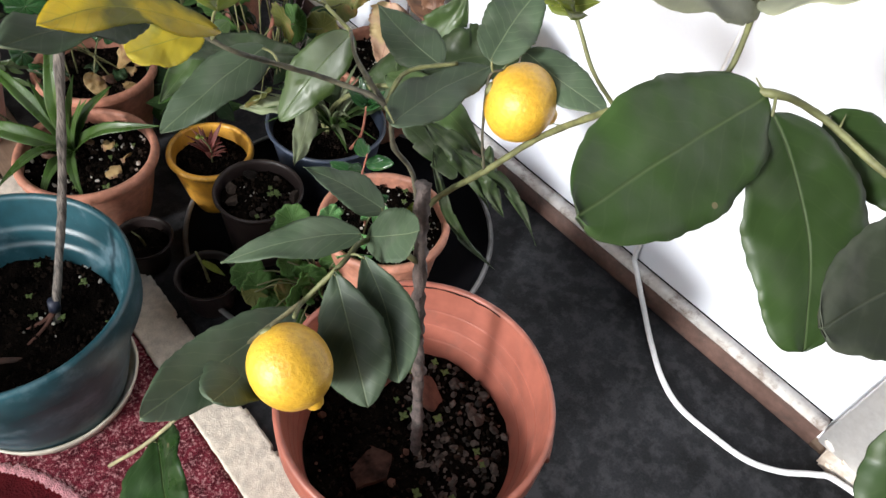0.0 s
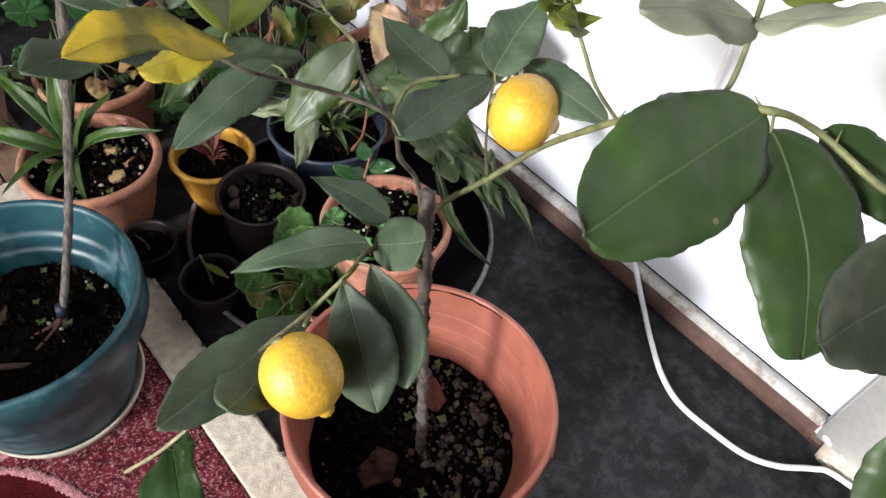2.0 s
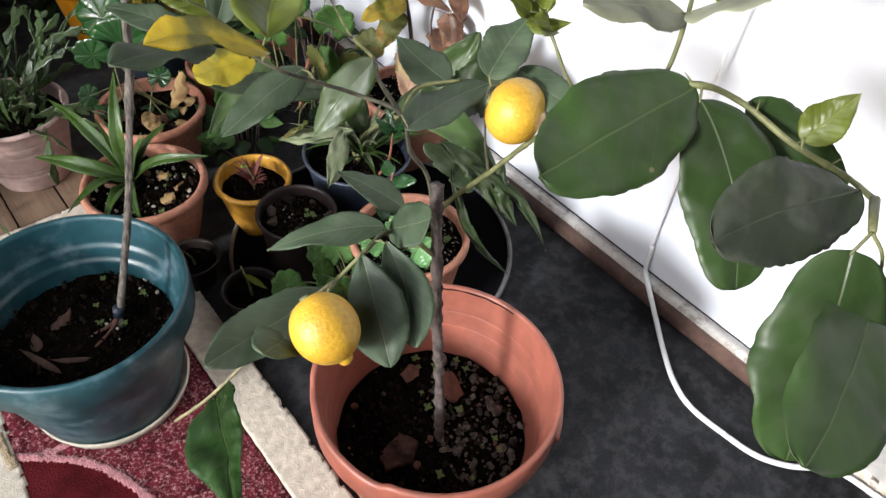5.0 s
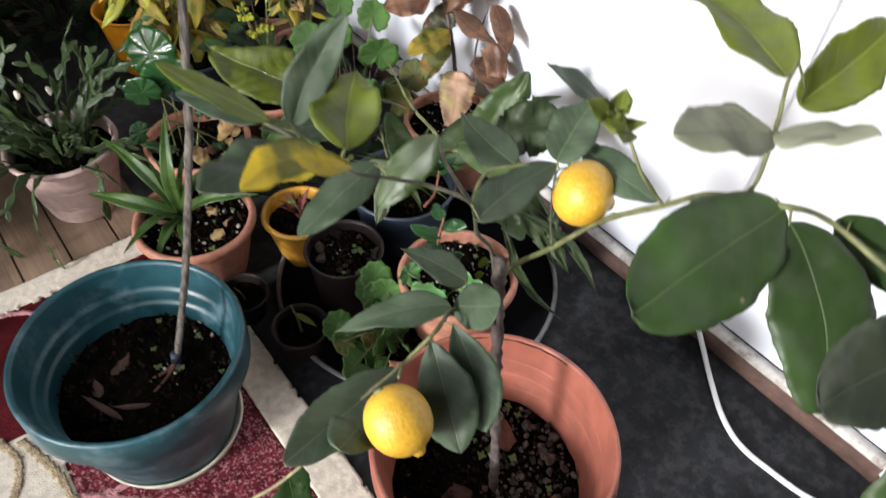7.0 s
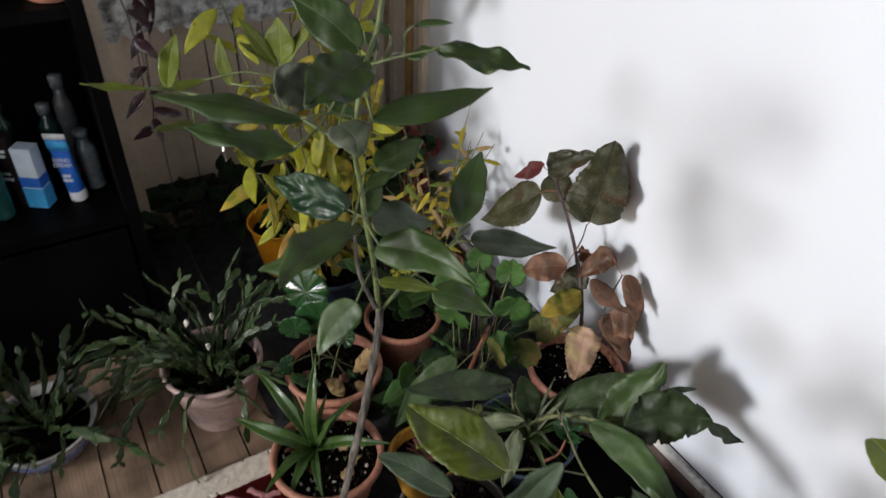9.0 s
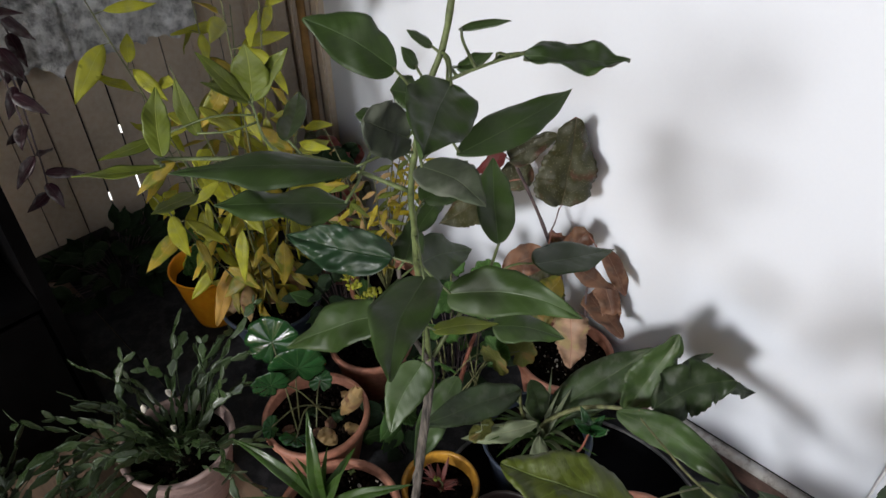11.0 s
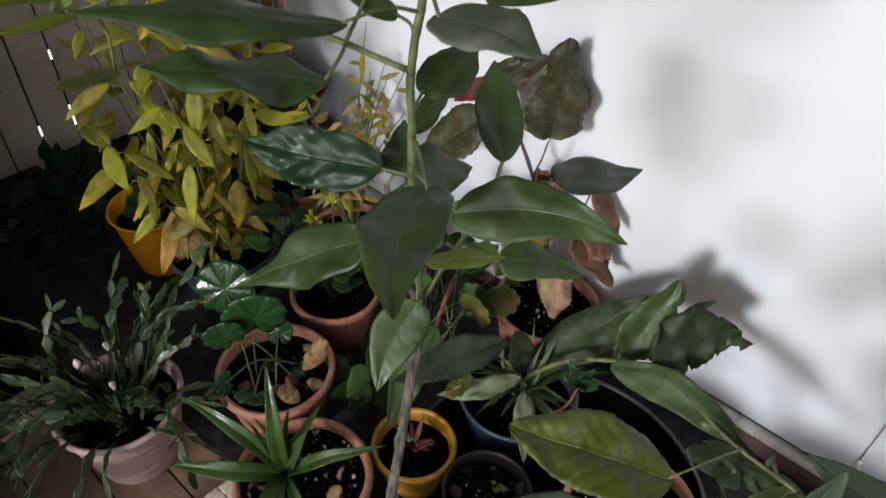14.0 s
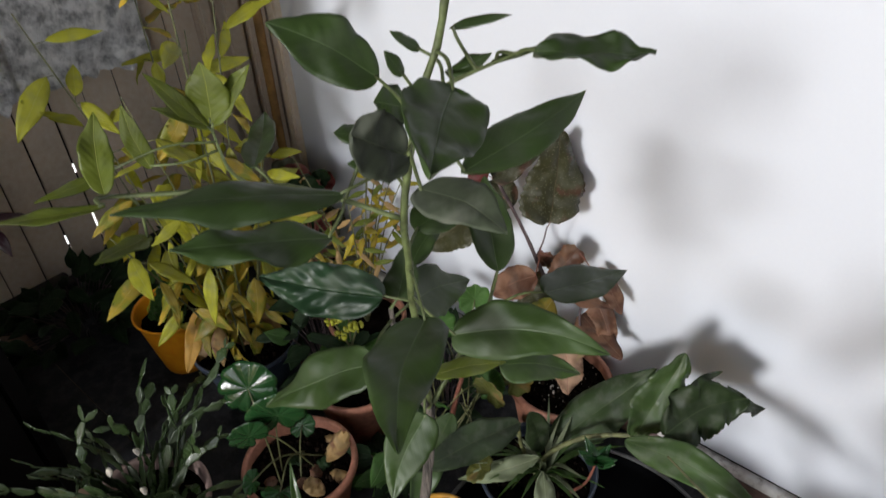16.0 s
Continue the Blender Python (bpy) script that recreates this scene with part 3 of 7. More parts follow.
# planks of the back partition, 10 cm wide, with light leaking between some of them
partition = thing("plank_partition", (0, BACK_Y, 0), "cream painted tongued planks with daylight between them", "partition", kind="structure")
for k in range(12):
    x0 = 0.11 + 0.1 * k
    leak = 0.0055 if k in (2, 3, 4) else 0.003
    bm = box_bm(x0 + leak / 2, x0 + 0.1 - leak / 2, 0, 0.008, -0.01, 1.52, 0.002)
    for v in bm.verts:
        v.co.y += 0.003 * noise.noise((x0 * 7, v.co.z * 2, 1))
        v.co.x += 0.0016 * noise.noise((x0 * 9, v.co.z * 3, 5))
    part("plank", bm, PANEL, partition, smooth=False)
for k in range(12):
    if k not in (3, 4):
        part("seam_strip", box_bm(0.095 + 0.1 * k, 0.125 + 0.1 * k, 0.01, 0.014, -0.01, 1.5), GAP, partition, smooth=False)
for k, spans in ((3, ((-0.01, 0.02), (0.035, 0.042), (0.085, 0.09), (0.125, 1.5))), (4, ((-0.01, 0.025), (0.06, 0.068), (0.155, 0.3), (0.33, 1.5)))):
    for z0, z1 in spans:
        part("seam_strip", box_bm(0.095 + 0.1 * k, 0.125 + 0.1 * k, 0.01, 0.014, z0, z1), GAP, partition, smooth=False)
post = tagged(part("partition_post", box_bm(0.015, 0.095, 2.25, 2.3, -0.01, 1.5, 0.003), PANEL, smooth=False), "cream painted upright board beside the black shelves", "post", kind="structure")
# the rail takes the dark colour to paint the shade down here
tagged(part("partition_rail", box_bm(0.1, 0.36, 2.4, 2.48, 0.0, 0.035, 0.004), DIM, smooth=False), "rail at the foot of the planks, coloured dark as in shade", "rail", kind="structure")
for k, (x0, x1, y) in enumerate(((1.02, 1.06, 2.47), (1.09, 1.15, 2.45), (1.18, 1.26, 2.47))):
    tagged(part("trim", box_bm(x0, x1, y, BACK_Y - 0.001, 0, 1.5, 0.006), PANEL, smooth=False), "cream moulded upright trim in the corner", "trim", kind="structure")
end_post = tagged(part("wall_end_trim", box_bm(0.925, 0.985, END_Y, END_Y + 0.03, -0.01, 2.38, 0.004), PANEL, smooth=False), "cream trim at the end of the white wall", "trim", kind="structure")
pole = thing("corner_pole", (0.9, 1.995, 0), "varnished wooden pole standing at the wall's end", "pole")
part("shaft", tube_bm([(0, 0, 0.0), (0.004, 0, 0.8), (0.01, 0.0, 1.9)], 0.0125, 0.0125, 14, 8), POLE, pole)
part("band", tube_bm([(0.002, 0, 0.335), (0.002, 0, 0.36)], 0.0165, 0.0165, 14, 3), REDTAPE, pole, "red tape band round the pole")

# skirting along the white wall: brown face, chipped white top, a dirty gap behind
skirt = thing("baseboard", (0, 0, 0), "low skirting with brown face and chipped white top", "skirting", kind="structure")
bm = box_bm(0.917, WALL_X - 0.001, -0.085, END_Y, -0.015, 0.047, 0.002)
part("face_board", bm, SKIRT_B, skirt, "brown gloss face")
bm = box_bm(0.9145, WALL_X - 0.002, -0.085, END_Y, 0.0475, 0.056, 0.003)
for v in bm.verts:
    v.co.z += 0.004 * (v.co.x - 0.915) / 0.03
part("cap", bm, SKIRT_W, skirt, "chipped white cap")
part("gap_line", box_bm(WALL_X - 0.0015, WALL_X + 0.001, -0.085, END_Y - 0.001, 0.05, 0.0585), GAP, skirt)

# white jamb at the near end of the wall, peeling at its foot
jamb = thing("door_jamb", (0, 0, 0), "white painted jamb with peeling paint at the foot", "jamb", kind="structure")
bm = box_bm(0.905, 1.0, -0.32, -0.088, 0.035, 2.38, 0.003)
part("casing", bm, JAMB_W, jamb)
part("foot_block", box_bm(0.895, 1.0, -0.33, -0.11, -0.01, 0.034, 0.004), PEEL, jamb, "peeling foot block")
for k in range(26):
    r = random.Random(k)
    w = 0.004 + 0.012 * r.random()
    y, z = -0.115 - 0.19 * r.random(), 0.008 + 0.055 * r.random() ** 1.5
    bm = leaf_bm(w * 1.6, w, oval, 0.5, 0.2, 0.2, 0.3, 0.2, 5, 2, 0.0008, seed=k)
    x = 0.893 if z < 0.034 else 0.9035
    part("paint_flake", bm, PEEL if k % 3 else SKIRT_W, jamb, m=aim((x, y, z), (x - 0.003, y + w, z + w * 0.6), (-1, 0.1, 0.3)))

# floor coverings
boards = thing("floorboards", (0, 0, 0), "worn unpolished pine floorboards with dark gaps", "floorboards", kind="structure")
for k in range(16):
    x0 = -1.345 + 0.102 * k
    if x0 > 0.2:
        break
    for y0, y1 in ((1.0, 2.5),):
        bm = box_bm(x0 + 0.0015, x0 + 0.1005, y0, y1, -0.022, 0.0, 0.002)
        for v in bm.verts:
            v.co.z += 0.0015 * noise.noise((v.co.x * 40, v.co.y * 2, k))
        part("board", bm, BOARD, boards, smooth=False)
structure("floorboards_near", box_bm(-0.9, 0.95, -1.9, 0.998, -0.022, -0.001), BOARD, "worn pine floor under the rug", "floor")
structure("floor_mat", box_bm(0.165, 0.9165, -1.2, 2.49, -0.0005, 0.0035, 0.001), MAT_DARK, "black rubbery mat dusted with grit", "mat")
# added strip in the mat's black that darkens the boards by the shelves
structure("floor_mat_far", box_bm(0.03, 0.163, 1.62, 2.24, 0.001, 0.0045, 0.001), MAT_DARK, "flat dark strip added over the boards beside the black shelves", "mat")


# ---- rug ----
RUG_RED = mat("wine_red_pile", (0.185, 0.024, 0.03), 0.95, spread=0.2, scale=20, fine=330, bump=0.9, dist=0.004, spec=0.05, spots=0.1)
RUG_FLECK = mat("flecked_wine_pile", (0.115, 0.016, 0.025), 0.95, spread=0.3, scale=60, fine=420, bump=1.0, dist=0.004, spec=0.05, dust=((0.55, 0.3, 0.3), 210, 0.51, 0.95))
RUG_CREAM = mat("cream_pile", (0.58, 0.51, 0.42), 0.95, spread=0.1, scale=60, fine=520, bump=0.6, dist=0.003, sheen=0.2)
RUG_PINK = mat("dusty_pink_pile", (0.42, 0.17, 0.185), 0.95, spread=0.2, scale=120, fine=400, bump=1.0, dist=0.004, sheen=0.2)
RUG_TAN = mat("tan_pile", (0.36, 0.27, 0.17), 0.95, spread=0.2, scale=120, fine=400, bump=1.0, dist=0.004)


def pile_bm(outline, z, lift, cell=0.006, seed=0.0):
    """A raised patch of tufted pile with a soft, uneven edge, cut from a fine grid by its outline."""
    xs, ys = [p[0] for p in outline], [p[1] for p in outline]

    def inside(x, y):
        hit, n = False, len(outline)
        for i in range(n):
            (x0, y0), (x1, y1) = outline[i], outline[i - 1]
            if (y0 > y) != (y1 > y) and x < (x1 - x0) * (y - y0) / (y1 - y0) + x0:
                hit = not hit
        return hit

    nx, ny = int((max(xs) - min(xs)) / cell) + 2, int((max(ys) - min(ys)) / cell) + 2
    verts, faces, index = [], [], {}

    def vid(i, j):
        if (i, j) not in index:
            x, y = min(xs) + i * cell, min(ys) + j * cell
            jx = 0.35 * cell * noise.noise((x * 300, y * 300, seed))
            jy = 0.35 * cell * noise.noise((x * 300, y * 300, seed + 9))
            hgt = lift * (1 + 0.14 * noise.noise((x * 160, y * 160, seed + 4)))
            index[i, j] = len(verts)
            verts.append((x + jx, y + jy, z + hgt))
        return index[i, j]

    for i in range(nx):
        for j in range(ny):
            x, y = min(xs) + (i + 0.5) * cell, min(ys) + (j + 0.5) * cell
            w = 0.5 * cell * noise.noise((x * 120, y * 120, seed + 2))
            if inside(x + w, y + w):
                faces.append((vid(i, j), vid(i + 1, j), vid(i + 1, j + 1), vid(i, j + 1)))
    me = bpy.data.meshes.new("pile")
    me.from_pydata(verts, [], faces)
    bm = bmesh.new()
    bm.from_mesh(me)
    bpy.data.meshes.remove(me)
    rim = [e for e in bm.edges if e.is_boundary]
    out = bmesh.ops.extrude_edge_only(bm, edges=rim)
    for v in out["geom"]:
        if isinstance(v, bmesh.types.BMVert):
            v.co.z = z - 0.001
    return bm


def ribbon(points, width):
    """The outline of a band of even width along a smooth path."""
    path = smooth_path([(x, y, 0) for x, y in points], 6)
    left, right = [], []
    for i, p in enumerate(path):
        d = (path[min(i + 1, len(path) - 1)] - path[max(i - 1, 0)]).normalized()
        s = Vector((-d.y, d.x, 0)) * width / 2
        left.append((p + s)[:2])
        right.append((p - s)[:2])
    return left + right[::-1]


RUG_X, RUG_Y = 0.197, 1.236
rug = thing("rug", (0, 0, 0), "wine red patterned pile rug with cream border", "rug")
part("ground_field", box_bm(-0.89, RUG_X - 0.01, -1.0, RUG_Y - 0.01, 0.0, 0.0095, 0.003), RUG_RED, rug)
part("side_border", pile_bm([(0.124, -0.3), (RUG_X, -0.3), (RUG_X, RUG_Y), (0.124, RUG_Y)], 0.0, 0.0165, 0.005, 1), RUG_CREAM, rug, "cream pile border")
part("end_border", pile_bm([(-0.89, 1.189), (0.123, 1.178), (0.123, RUG_Y), (-0.89, RUG_Y + 0.01)], 0.0, 0.0165, 0.005, 2), RUG_CREAM, rug, "cream pile border")
part("flecked_field", pile_bm([(0.123, 0.2), (0.123, 0.86), (0.0, 0.94), (-0.183, 0.9), (-0.183, 0.83), (-0.19, 0.72), (-0.122, 0.661), (-0.079, 0.598), (-0.044, 0.495), (-0.02, 0.2)], 0.006, 0.0055, 0.006, 3), RUG_FLECK, rug, "flecked wine red field")
part("cream_panel", pile_bm([(-0.36, 0.905), (-0.25, 0.888), (-0.184, 0.884), (-0.19, 0.72), (-0.2, 0.56), (-0.21, 0.3), (-0.88, 0.3), (-0.88, 0.96)], 0.006, 0.006, 0.006, 4), RUG_CREAM, rug, "cream pile panel")
for k, (pts, w) in enumerate((([(-0.192, 0.72), (-0.122, 0.661), (-0.079, 0.598), (-0.044, 0.495), (-0.03, 0.38)], 0.013),
                              ([(-0.187, 0.716), (-0.15, 0.694), (-0.1, 0.692)], 0.012),
                              ([(-0.235, 1.192), (-0.178, 1.18), (-0.123, 1.145), (-0.06, 1.08), (-0.04, 1.02)], 0.01),
                              ([(-0.442, 1.19), (-0.468, 1.156), (-0.463, 1.115), (-0.42, 1.078)], 0.013),
                              ([(0.0, 1.165), (0.03, 1.13), (0.02, 1.09)], 0.012),
                              ([(0.05, 1.16), (0.075, 1.13), (0.11, 1.12)], 0.012))):
    part("scroll", pile_bm(ribbon(pts, w), 0.007, 0.006, 0.004, 10 + k), RUG_PINK, rug, "dusty pink scroll line")
for k, pts in enumerate(([(-0.266, 0.9), (-0.25, 0.84), (-0.275, 0.78), (-0.33, 0.72), (-0.35, 0.6)], [(-0.236, 0.88), (-0.22, 0.83), (-0.205, 0.78), (-0.198, 0.7)])):
    part("scroll", pile_bm(ribbon(pts, 0.014), 0.01, 0.004, 0.004, 20 + k), RUG_TAN, rug, "tan scroll line")


def petal(cx, cy, length, width, turn):
    pts = []
    for k in range(22):
        a = 2 * math.pi * k / 22
        r = 1 + 0.16 * math.sin(3 * a + turn * 7) + 0.08 * math.sin(7 * a)
        x, y = 0.5 * length * r * math.cos(a), 0.5 * width * r * math.sin(a)
        pts.append((cx + x * math.cos(turn) - y * math.sin(turn), cy + x * math.sin(turn) + y * math.cos(turn)))
    return pts


for k, p in enumerate(((-0.315, 1.14, 0.105, 0.06, 0.2), (-0.3, 1.02, 0.115, 0.075, 1.35), (-0.405, 1.02, 0.1, 0.055, 0.3), (-0.37, 0.955, 0.08, 0.04, 2.4))):
    part("petal", pile_bm(petal(*p), 0.007, 0.006, 0.004, 30 + k), RUG_PINK, rug, "dusty pink flower petal")

# ---- cable ----
cable = thing("power_cable", (0, 0, 0), "white flex hanging down the wall and lying across the mat", "cable")
part("floor_flex", tube_bm([(0.936, 0.352, 0.13), (0.931, 0.344, 0.07), (0.909, 0.318, 0.063), (0.885, 0.262, 0.02), (0.85, 0.215, 0.0105), (0.806, 0.155, 0.0095), (0.784, 0.098, 0.0095),
                            (0.787, 0.025, 0.0095), (0.798, -0.035, 0.0095), (0.828, -0.082, 0.0095), (0.868, -0.12, 0.012), (0.882, -0.15, 0.02), (0.886, -0.26, 0.03), (0.888, -0.4, 0.03)], 0.0052, 0.0052, 10, 10), CORD, cable)
part("wall_flex", tube_bm([(0.936, 0.352, 0.128), (0.928, 0.352, 0.3), (0.907, 0.345, 0.5), (0.903, 0.342, 0.9), (0.905, 0.345, 1.9)], 0.0026, 0.0026, 8, 8), CORD, cable, "thin white lead")


# ---- pots ----
def pot(name, place, rim_z, rim_r, base_r, base_z, material, label, collar=0.0, wall=0.004, roll=0.004, soil_z=None, ribs=(), dark=None, steps=60, category="plant pot", cut=None, group="", grooves=(), step=0.0045, lines=()):
    """A plant pot: body with a collar or rolled rim and inner wall, floor, and the soil in it."""
    t = thing(name, (place[0], place[1], base_z), label, category, group)
    hgt = rim_z - base_z
    soil_z = soil_z if soil_z is not None else rim_z - 0.03
    waist = rim_r - collar * 0.12 - 0.006
    out = [(0.0, 0.0), (base_r * 0.9, 0.0), (base_r, 0.004)]
    steps_up = 48 if grooves else 10
    ledge = hgt - (collar or roll * 2)
    for k in range(1, steps_up + 1):
        f = k / steps_up
        z = 0.004 + (ledge - 0.004) * f
        out.append((base_r + (waist - base_r) * f ** 0.92 - sum(0.0016 * math.exp(-((z - g) / 0.003) ** 2) for g in grooves), z))
    out += [(rim_r - roll * 0.35, ledge + 0.001), (rim_r, ledge + roll * 0.6), (rim_r, hgt - roll), (rim_r - roll * 0.3, hgt - roll * 0.2),
            (rim_r - roll, hgt), (rim_r - roll * 1.7, hgt - roll * 0.4), (rim_r - roll - wall, hgt - roll * 1.4)]
    inner_low = soil_z - base_z - 0.02
    low_r = base_r + (waist - base_r) * max(0.05, inner_low / max(ledge, 0.01)) ** 0.92 - wall
    top_r = rim_r - roll - wall
    n_in = 140 if lines else 44 if ribs else 12
    for k in range(1, n_in + 1):
        f = k / n_in
        z = hgt - roll * 1.4 - (hgt - roll * 1.4 - inner_low) * f
        r = top_r + (low_r - top_r) * f
        for rz in ribs:
            r -= step / (1 + math.exp((z - rz) / 0.0012))
        for rz in lines:
            r += 0.0009 * math.exp(-((z - rz) / 0.0009) ** 2)
        out.append((r, z))
    bm = revolve_bm(out, steps, 0.012, place[0] * 9, cut)
    bmesh.ops.remove_doubles(bm, verts=bm.verts, dist=1e-5)
    part("body", bm, material, t)
    sr = top_r + (low_r - top_r) * ((hgt - (soil_z - base_z)) / max(hgt - inner_low, 1e-4))
    rings = [(sr * f + 0.001, soil_z - base_z) for f in (0.0, 0.12, 0.25, 0.4, 0.55, 0.7, 0.85, 1.0)]
    bm = revolve_bm(rings, 40)
    bmesh.ops.remove_doubles(bm, verts=bm.verts, dist=0.0012)
    for v in bm.verts:
        v.co.z += 0.008 * noise.noise((v.co.x * 30 + place[0], v.co.y * 30, place[1])) + 0.004 * noise.noise((v.co.x * 110, v.co.y * 110, place[1]))
    part("soil", bm, SOIL, t, "dark potting soil")
    t["soil_r"], t["soil_z"] = sr, soil_z
    return t


def scatter_bm(count, radius, size, seed, flat=0.6, z=0.0, arc=None):
    """Many small uneven lumps strewn on a disc."""
    r = random.Random(seed)
    bm = bmesh.new()
    for k in range(count):
        a = r.uniform(*arc) if arc else r.random() * 2 * math.pi
        d = radius * math.sqrt(r.random())
        s = size * (0.45 + 1.1 * r.random() ** 2)
        m = Matrix.Translation((d * math.cos(a), d * math.sin(a), z + s * 0.2)) @ Euler((r.random() * 6, r.random() * 6, r.random() * 6)).to_matrix().to_4x4() @ Matrix.Diagonal((s, s * (0.6 + 0.5 * r.random()), s * flat, 1))
        made = bmesh.ops.create_icosphere(bm, subdivisions=1, radius=0.5, matrix=m)
        for v in made["verts"]:
            v.co += Vector((r.uniform(-1, 1), r.uniform(-1, 1), r.uniform(-1, 1))) * s * 0.1
    return bm


def strew(p, count, size, material, seed, name="soil_litter", label="", arc=None, reach=0.95, z=0.002):
    q = part(name, scatter_bm(count, p["soil_r"] * reach, size, seed, z=p["soil_z"] - p.matrix_basis.translation.z + z, arc=arc), material, p, label, smooth=False)
    q["kind"] = "stuff"
    return q


def saucer(place, r, material, label, h=0.028, z=0.0):
    t = thing("pot_saucer", (place[0], place[1], z), label, "saucer")
    part("dish", revolve_bm([(0.0, 0.002), (r * 0.88, 0.0), (r * 0.93, 0.003), (r, h - 0.003), (r - 0.002, h), (r - 0.005, h - 0.002), (r * 0.9, 0.006), (0.0, 0.006)], 56), material, t)
    return t


# teal planter on its saucer
saucer((-0.014, 0.749), 0.129, SAUCER, "ivory plastic saucer under the teal planter on the rug", 0.03, 0.0125)
teal = pot("teal_planter", (-0.019, 0.748), 0.274, 0.174, 0.114, 0.0195, TEAL, "large scuffed teal plastic planter with a deep rolled collar", collar=0.058, roll=0.006, wall=0.005, soil_z=0.165, ribs=(0.2, 0.175))
strew(teal, 700, 0.007, CRUMB, 1)
strew(teal, 13, 0.009, PERLITE, 2, "pale_grit", "pale grit and seedlings", arc=(-0.9, 0.5))


# coral planter with a cracked, chipped rim
def cracked(a, i):
    if i < 12:
        return 0.0
    chip = (0.011 + 0.003 * noise.noise((a * 9, 2.0, 0))) if 2.52 < a < 3.6 else 0.0     # a length of the roll broken away
    return -chip - 0.003 * math.sin(2 * a + 0.6)


coral = pot("coral_planter", (0.318, 0.288), 0.303, 0.172, 0.112, 0.0045, ORANGE, "coral plastic planter with a cracked and chipped rim", collar=0.05, roll=0.005, wall=0.003, soil_z=0.163, lines=(0.25, 0.222, 0.194), cut=cracked, steps=96)
strew(coral, 900, 0.0075, CRUMB, 3)
strew(coral, 260, 0.0115, GRIT, 4, "gravel", "grey gravel on the soil", arc=(-1.9, 0.9))
strew(coral, 34, 0.011, SHARD, 5, "bark_litter", "brown bark chips")
crack = tube_bm([((0.1632 + 0.0006 * (k % 3)) * math.cos(a), (0.1632 + 0.0006 * (k % 3)) * math.sin(a), 0.2925 - 0.003 * math.sin(2 * a + 0.6) + 0.0008 * (k % 2)) for k, a in enumerate([1.25 - 0.075 * q for q in range(16)])], 0.0017, 0.0009, 5, 4)
part("lug", tube_bm([(0.171 * math.cos(a), 0.171 * math.sin(a), 0.262) for a in (-1.1, -0.95, -0.8, -0.65, -0.5, -0.35)], 0.0075, 0.004, 10, 4), ORANGE, coral, "lug under the rim")
part("rim_crack", crack, GAP, coral, "dark crack along the rim")


# darker copy of the shard clay, for the piece in the planter's shaded side
SHARD_SHADED = mat("shaded_clay_shard", (0.04, 0.021, 0.016), 0.9, spec=0.1, spread=0.4, scale=40, fine=160, bump=0.6)


def shard(p, x, y, w, l, turn, tilt, material=SHARD, lift=0.006):
    """A broken angular piece of clay pot, slightly curved, with a chipped rim."""
    r = random.Random(int(x * 1e4) + int(y * 1e3))
    n = 5
    bm = bmesh.new()
    corners = [(0.5 * l * math.cos(2 * math.pi * k / n + r.uniform(-0.35, 0.35)) * r.uniform(0.75, 1.2), 0.5 * w * math.sin(2 * math.pi * k / n + r.uniform(-0.35, 0.35)) * r.uniform(0.75, 1.2)) for k in range(n)]
    ring = []
    for k in range(n):
        (ax, ay), (bx, by) = corners[k], corners[(k + 1) % n]
        ring += [(ax + (bx - ax) * f + (r.uniform(-1, 1) * 0.03 * l if f else 0), ay + (by - ay) * f + (r.uniform(-1, 1) * 0.03 * w if f else 0)) for f in (0, 0.33, 0.66)]
    bend = 2.5
    lo, hi = [bm.verts.new((a, b, -bend * b * b)) for a, b in ring], [bm.verts.new((a * 0.97, b * 0.97, 0.005 - bend * b * b)) for a, b in ring]
    mid_lo, mid_hi = bm.verts.new((0, 0, 0)), bm.verts.new((0, 0, 0.005))
    m = len(ring)
    for k in range(m):
        q = (k + 1) % m
        bm.faces.new((lo[q], lo[k], mid_lo))
        bm.faces.new((hi[k], hi[q], mid_hi))
        bm.faces.new((lo[k], lo[q], hi[q], hi[k]))
    z = p["soil_z"] + lift - p.matrix_basis.translation.z
    part("clay_shard", bm, material, p, "broken terracotta shard on the soil", smooth=False, m=pose(x - p.matrix_basis.translation.x, y - p.matrix_basis.translation.y, z, tilt, 12, turn))


shard(coral, 0.376, 0.318, 0.055, 0.066, 40, 38, lift=0.016)
shard(coral, 0.254, 0.285, 0.062, 0.07, 70, -6, SHARD_SHADED, lift=0.006)
shard(coral, 0.345, 0.378, 0.03, 0.04, 20, 40, lift=0.012)
shard(coral, 0.411, 0.25, 0.02, 0.026, 60, 20, GRIT)
RUSTY = mat("rusty_husk", (0.052, 0.024, 0.015), 0.8, spread=0.3, scale=40, fine=160, bump=0.5)
for k, (x, y, l, w, a) in enumerate(((-0.075, 0.7, 0.085, 0.012, 2.0), (-0.125, 0.665, 0.05, 0.012, 2.3), (-0.03, 0.7, 0.06, 0.01, 2.6), (-0.06, 0.79, 0.045, 0.022, 0.5), (-0.09, 0.76, 0.035, 0.018, 1.4))):
    leaf(teal, (x, y, 0.172), (x + l * math.cos(a), y + l * math.sin(a), 0.176), w, (-0.1, -0.2, 1), RUSTY, shape=lance, curl=0.8, wave=0.3, big=False, name="dry_husk", label="curled rusty brown leaf husk on the soil")

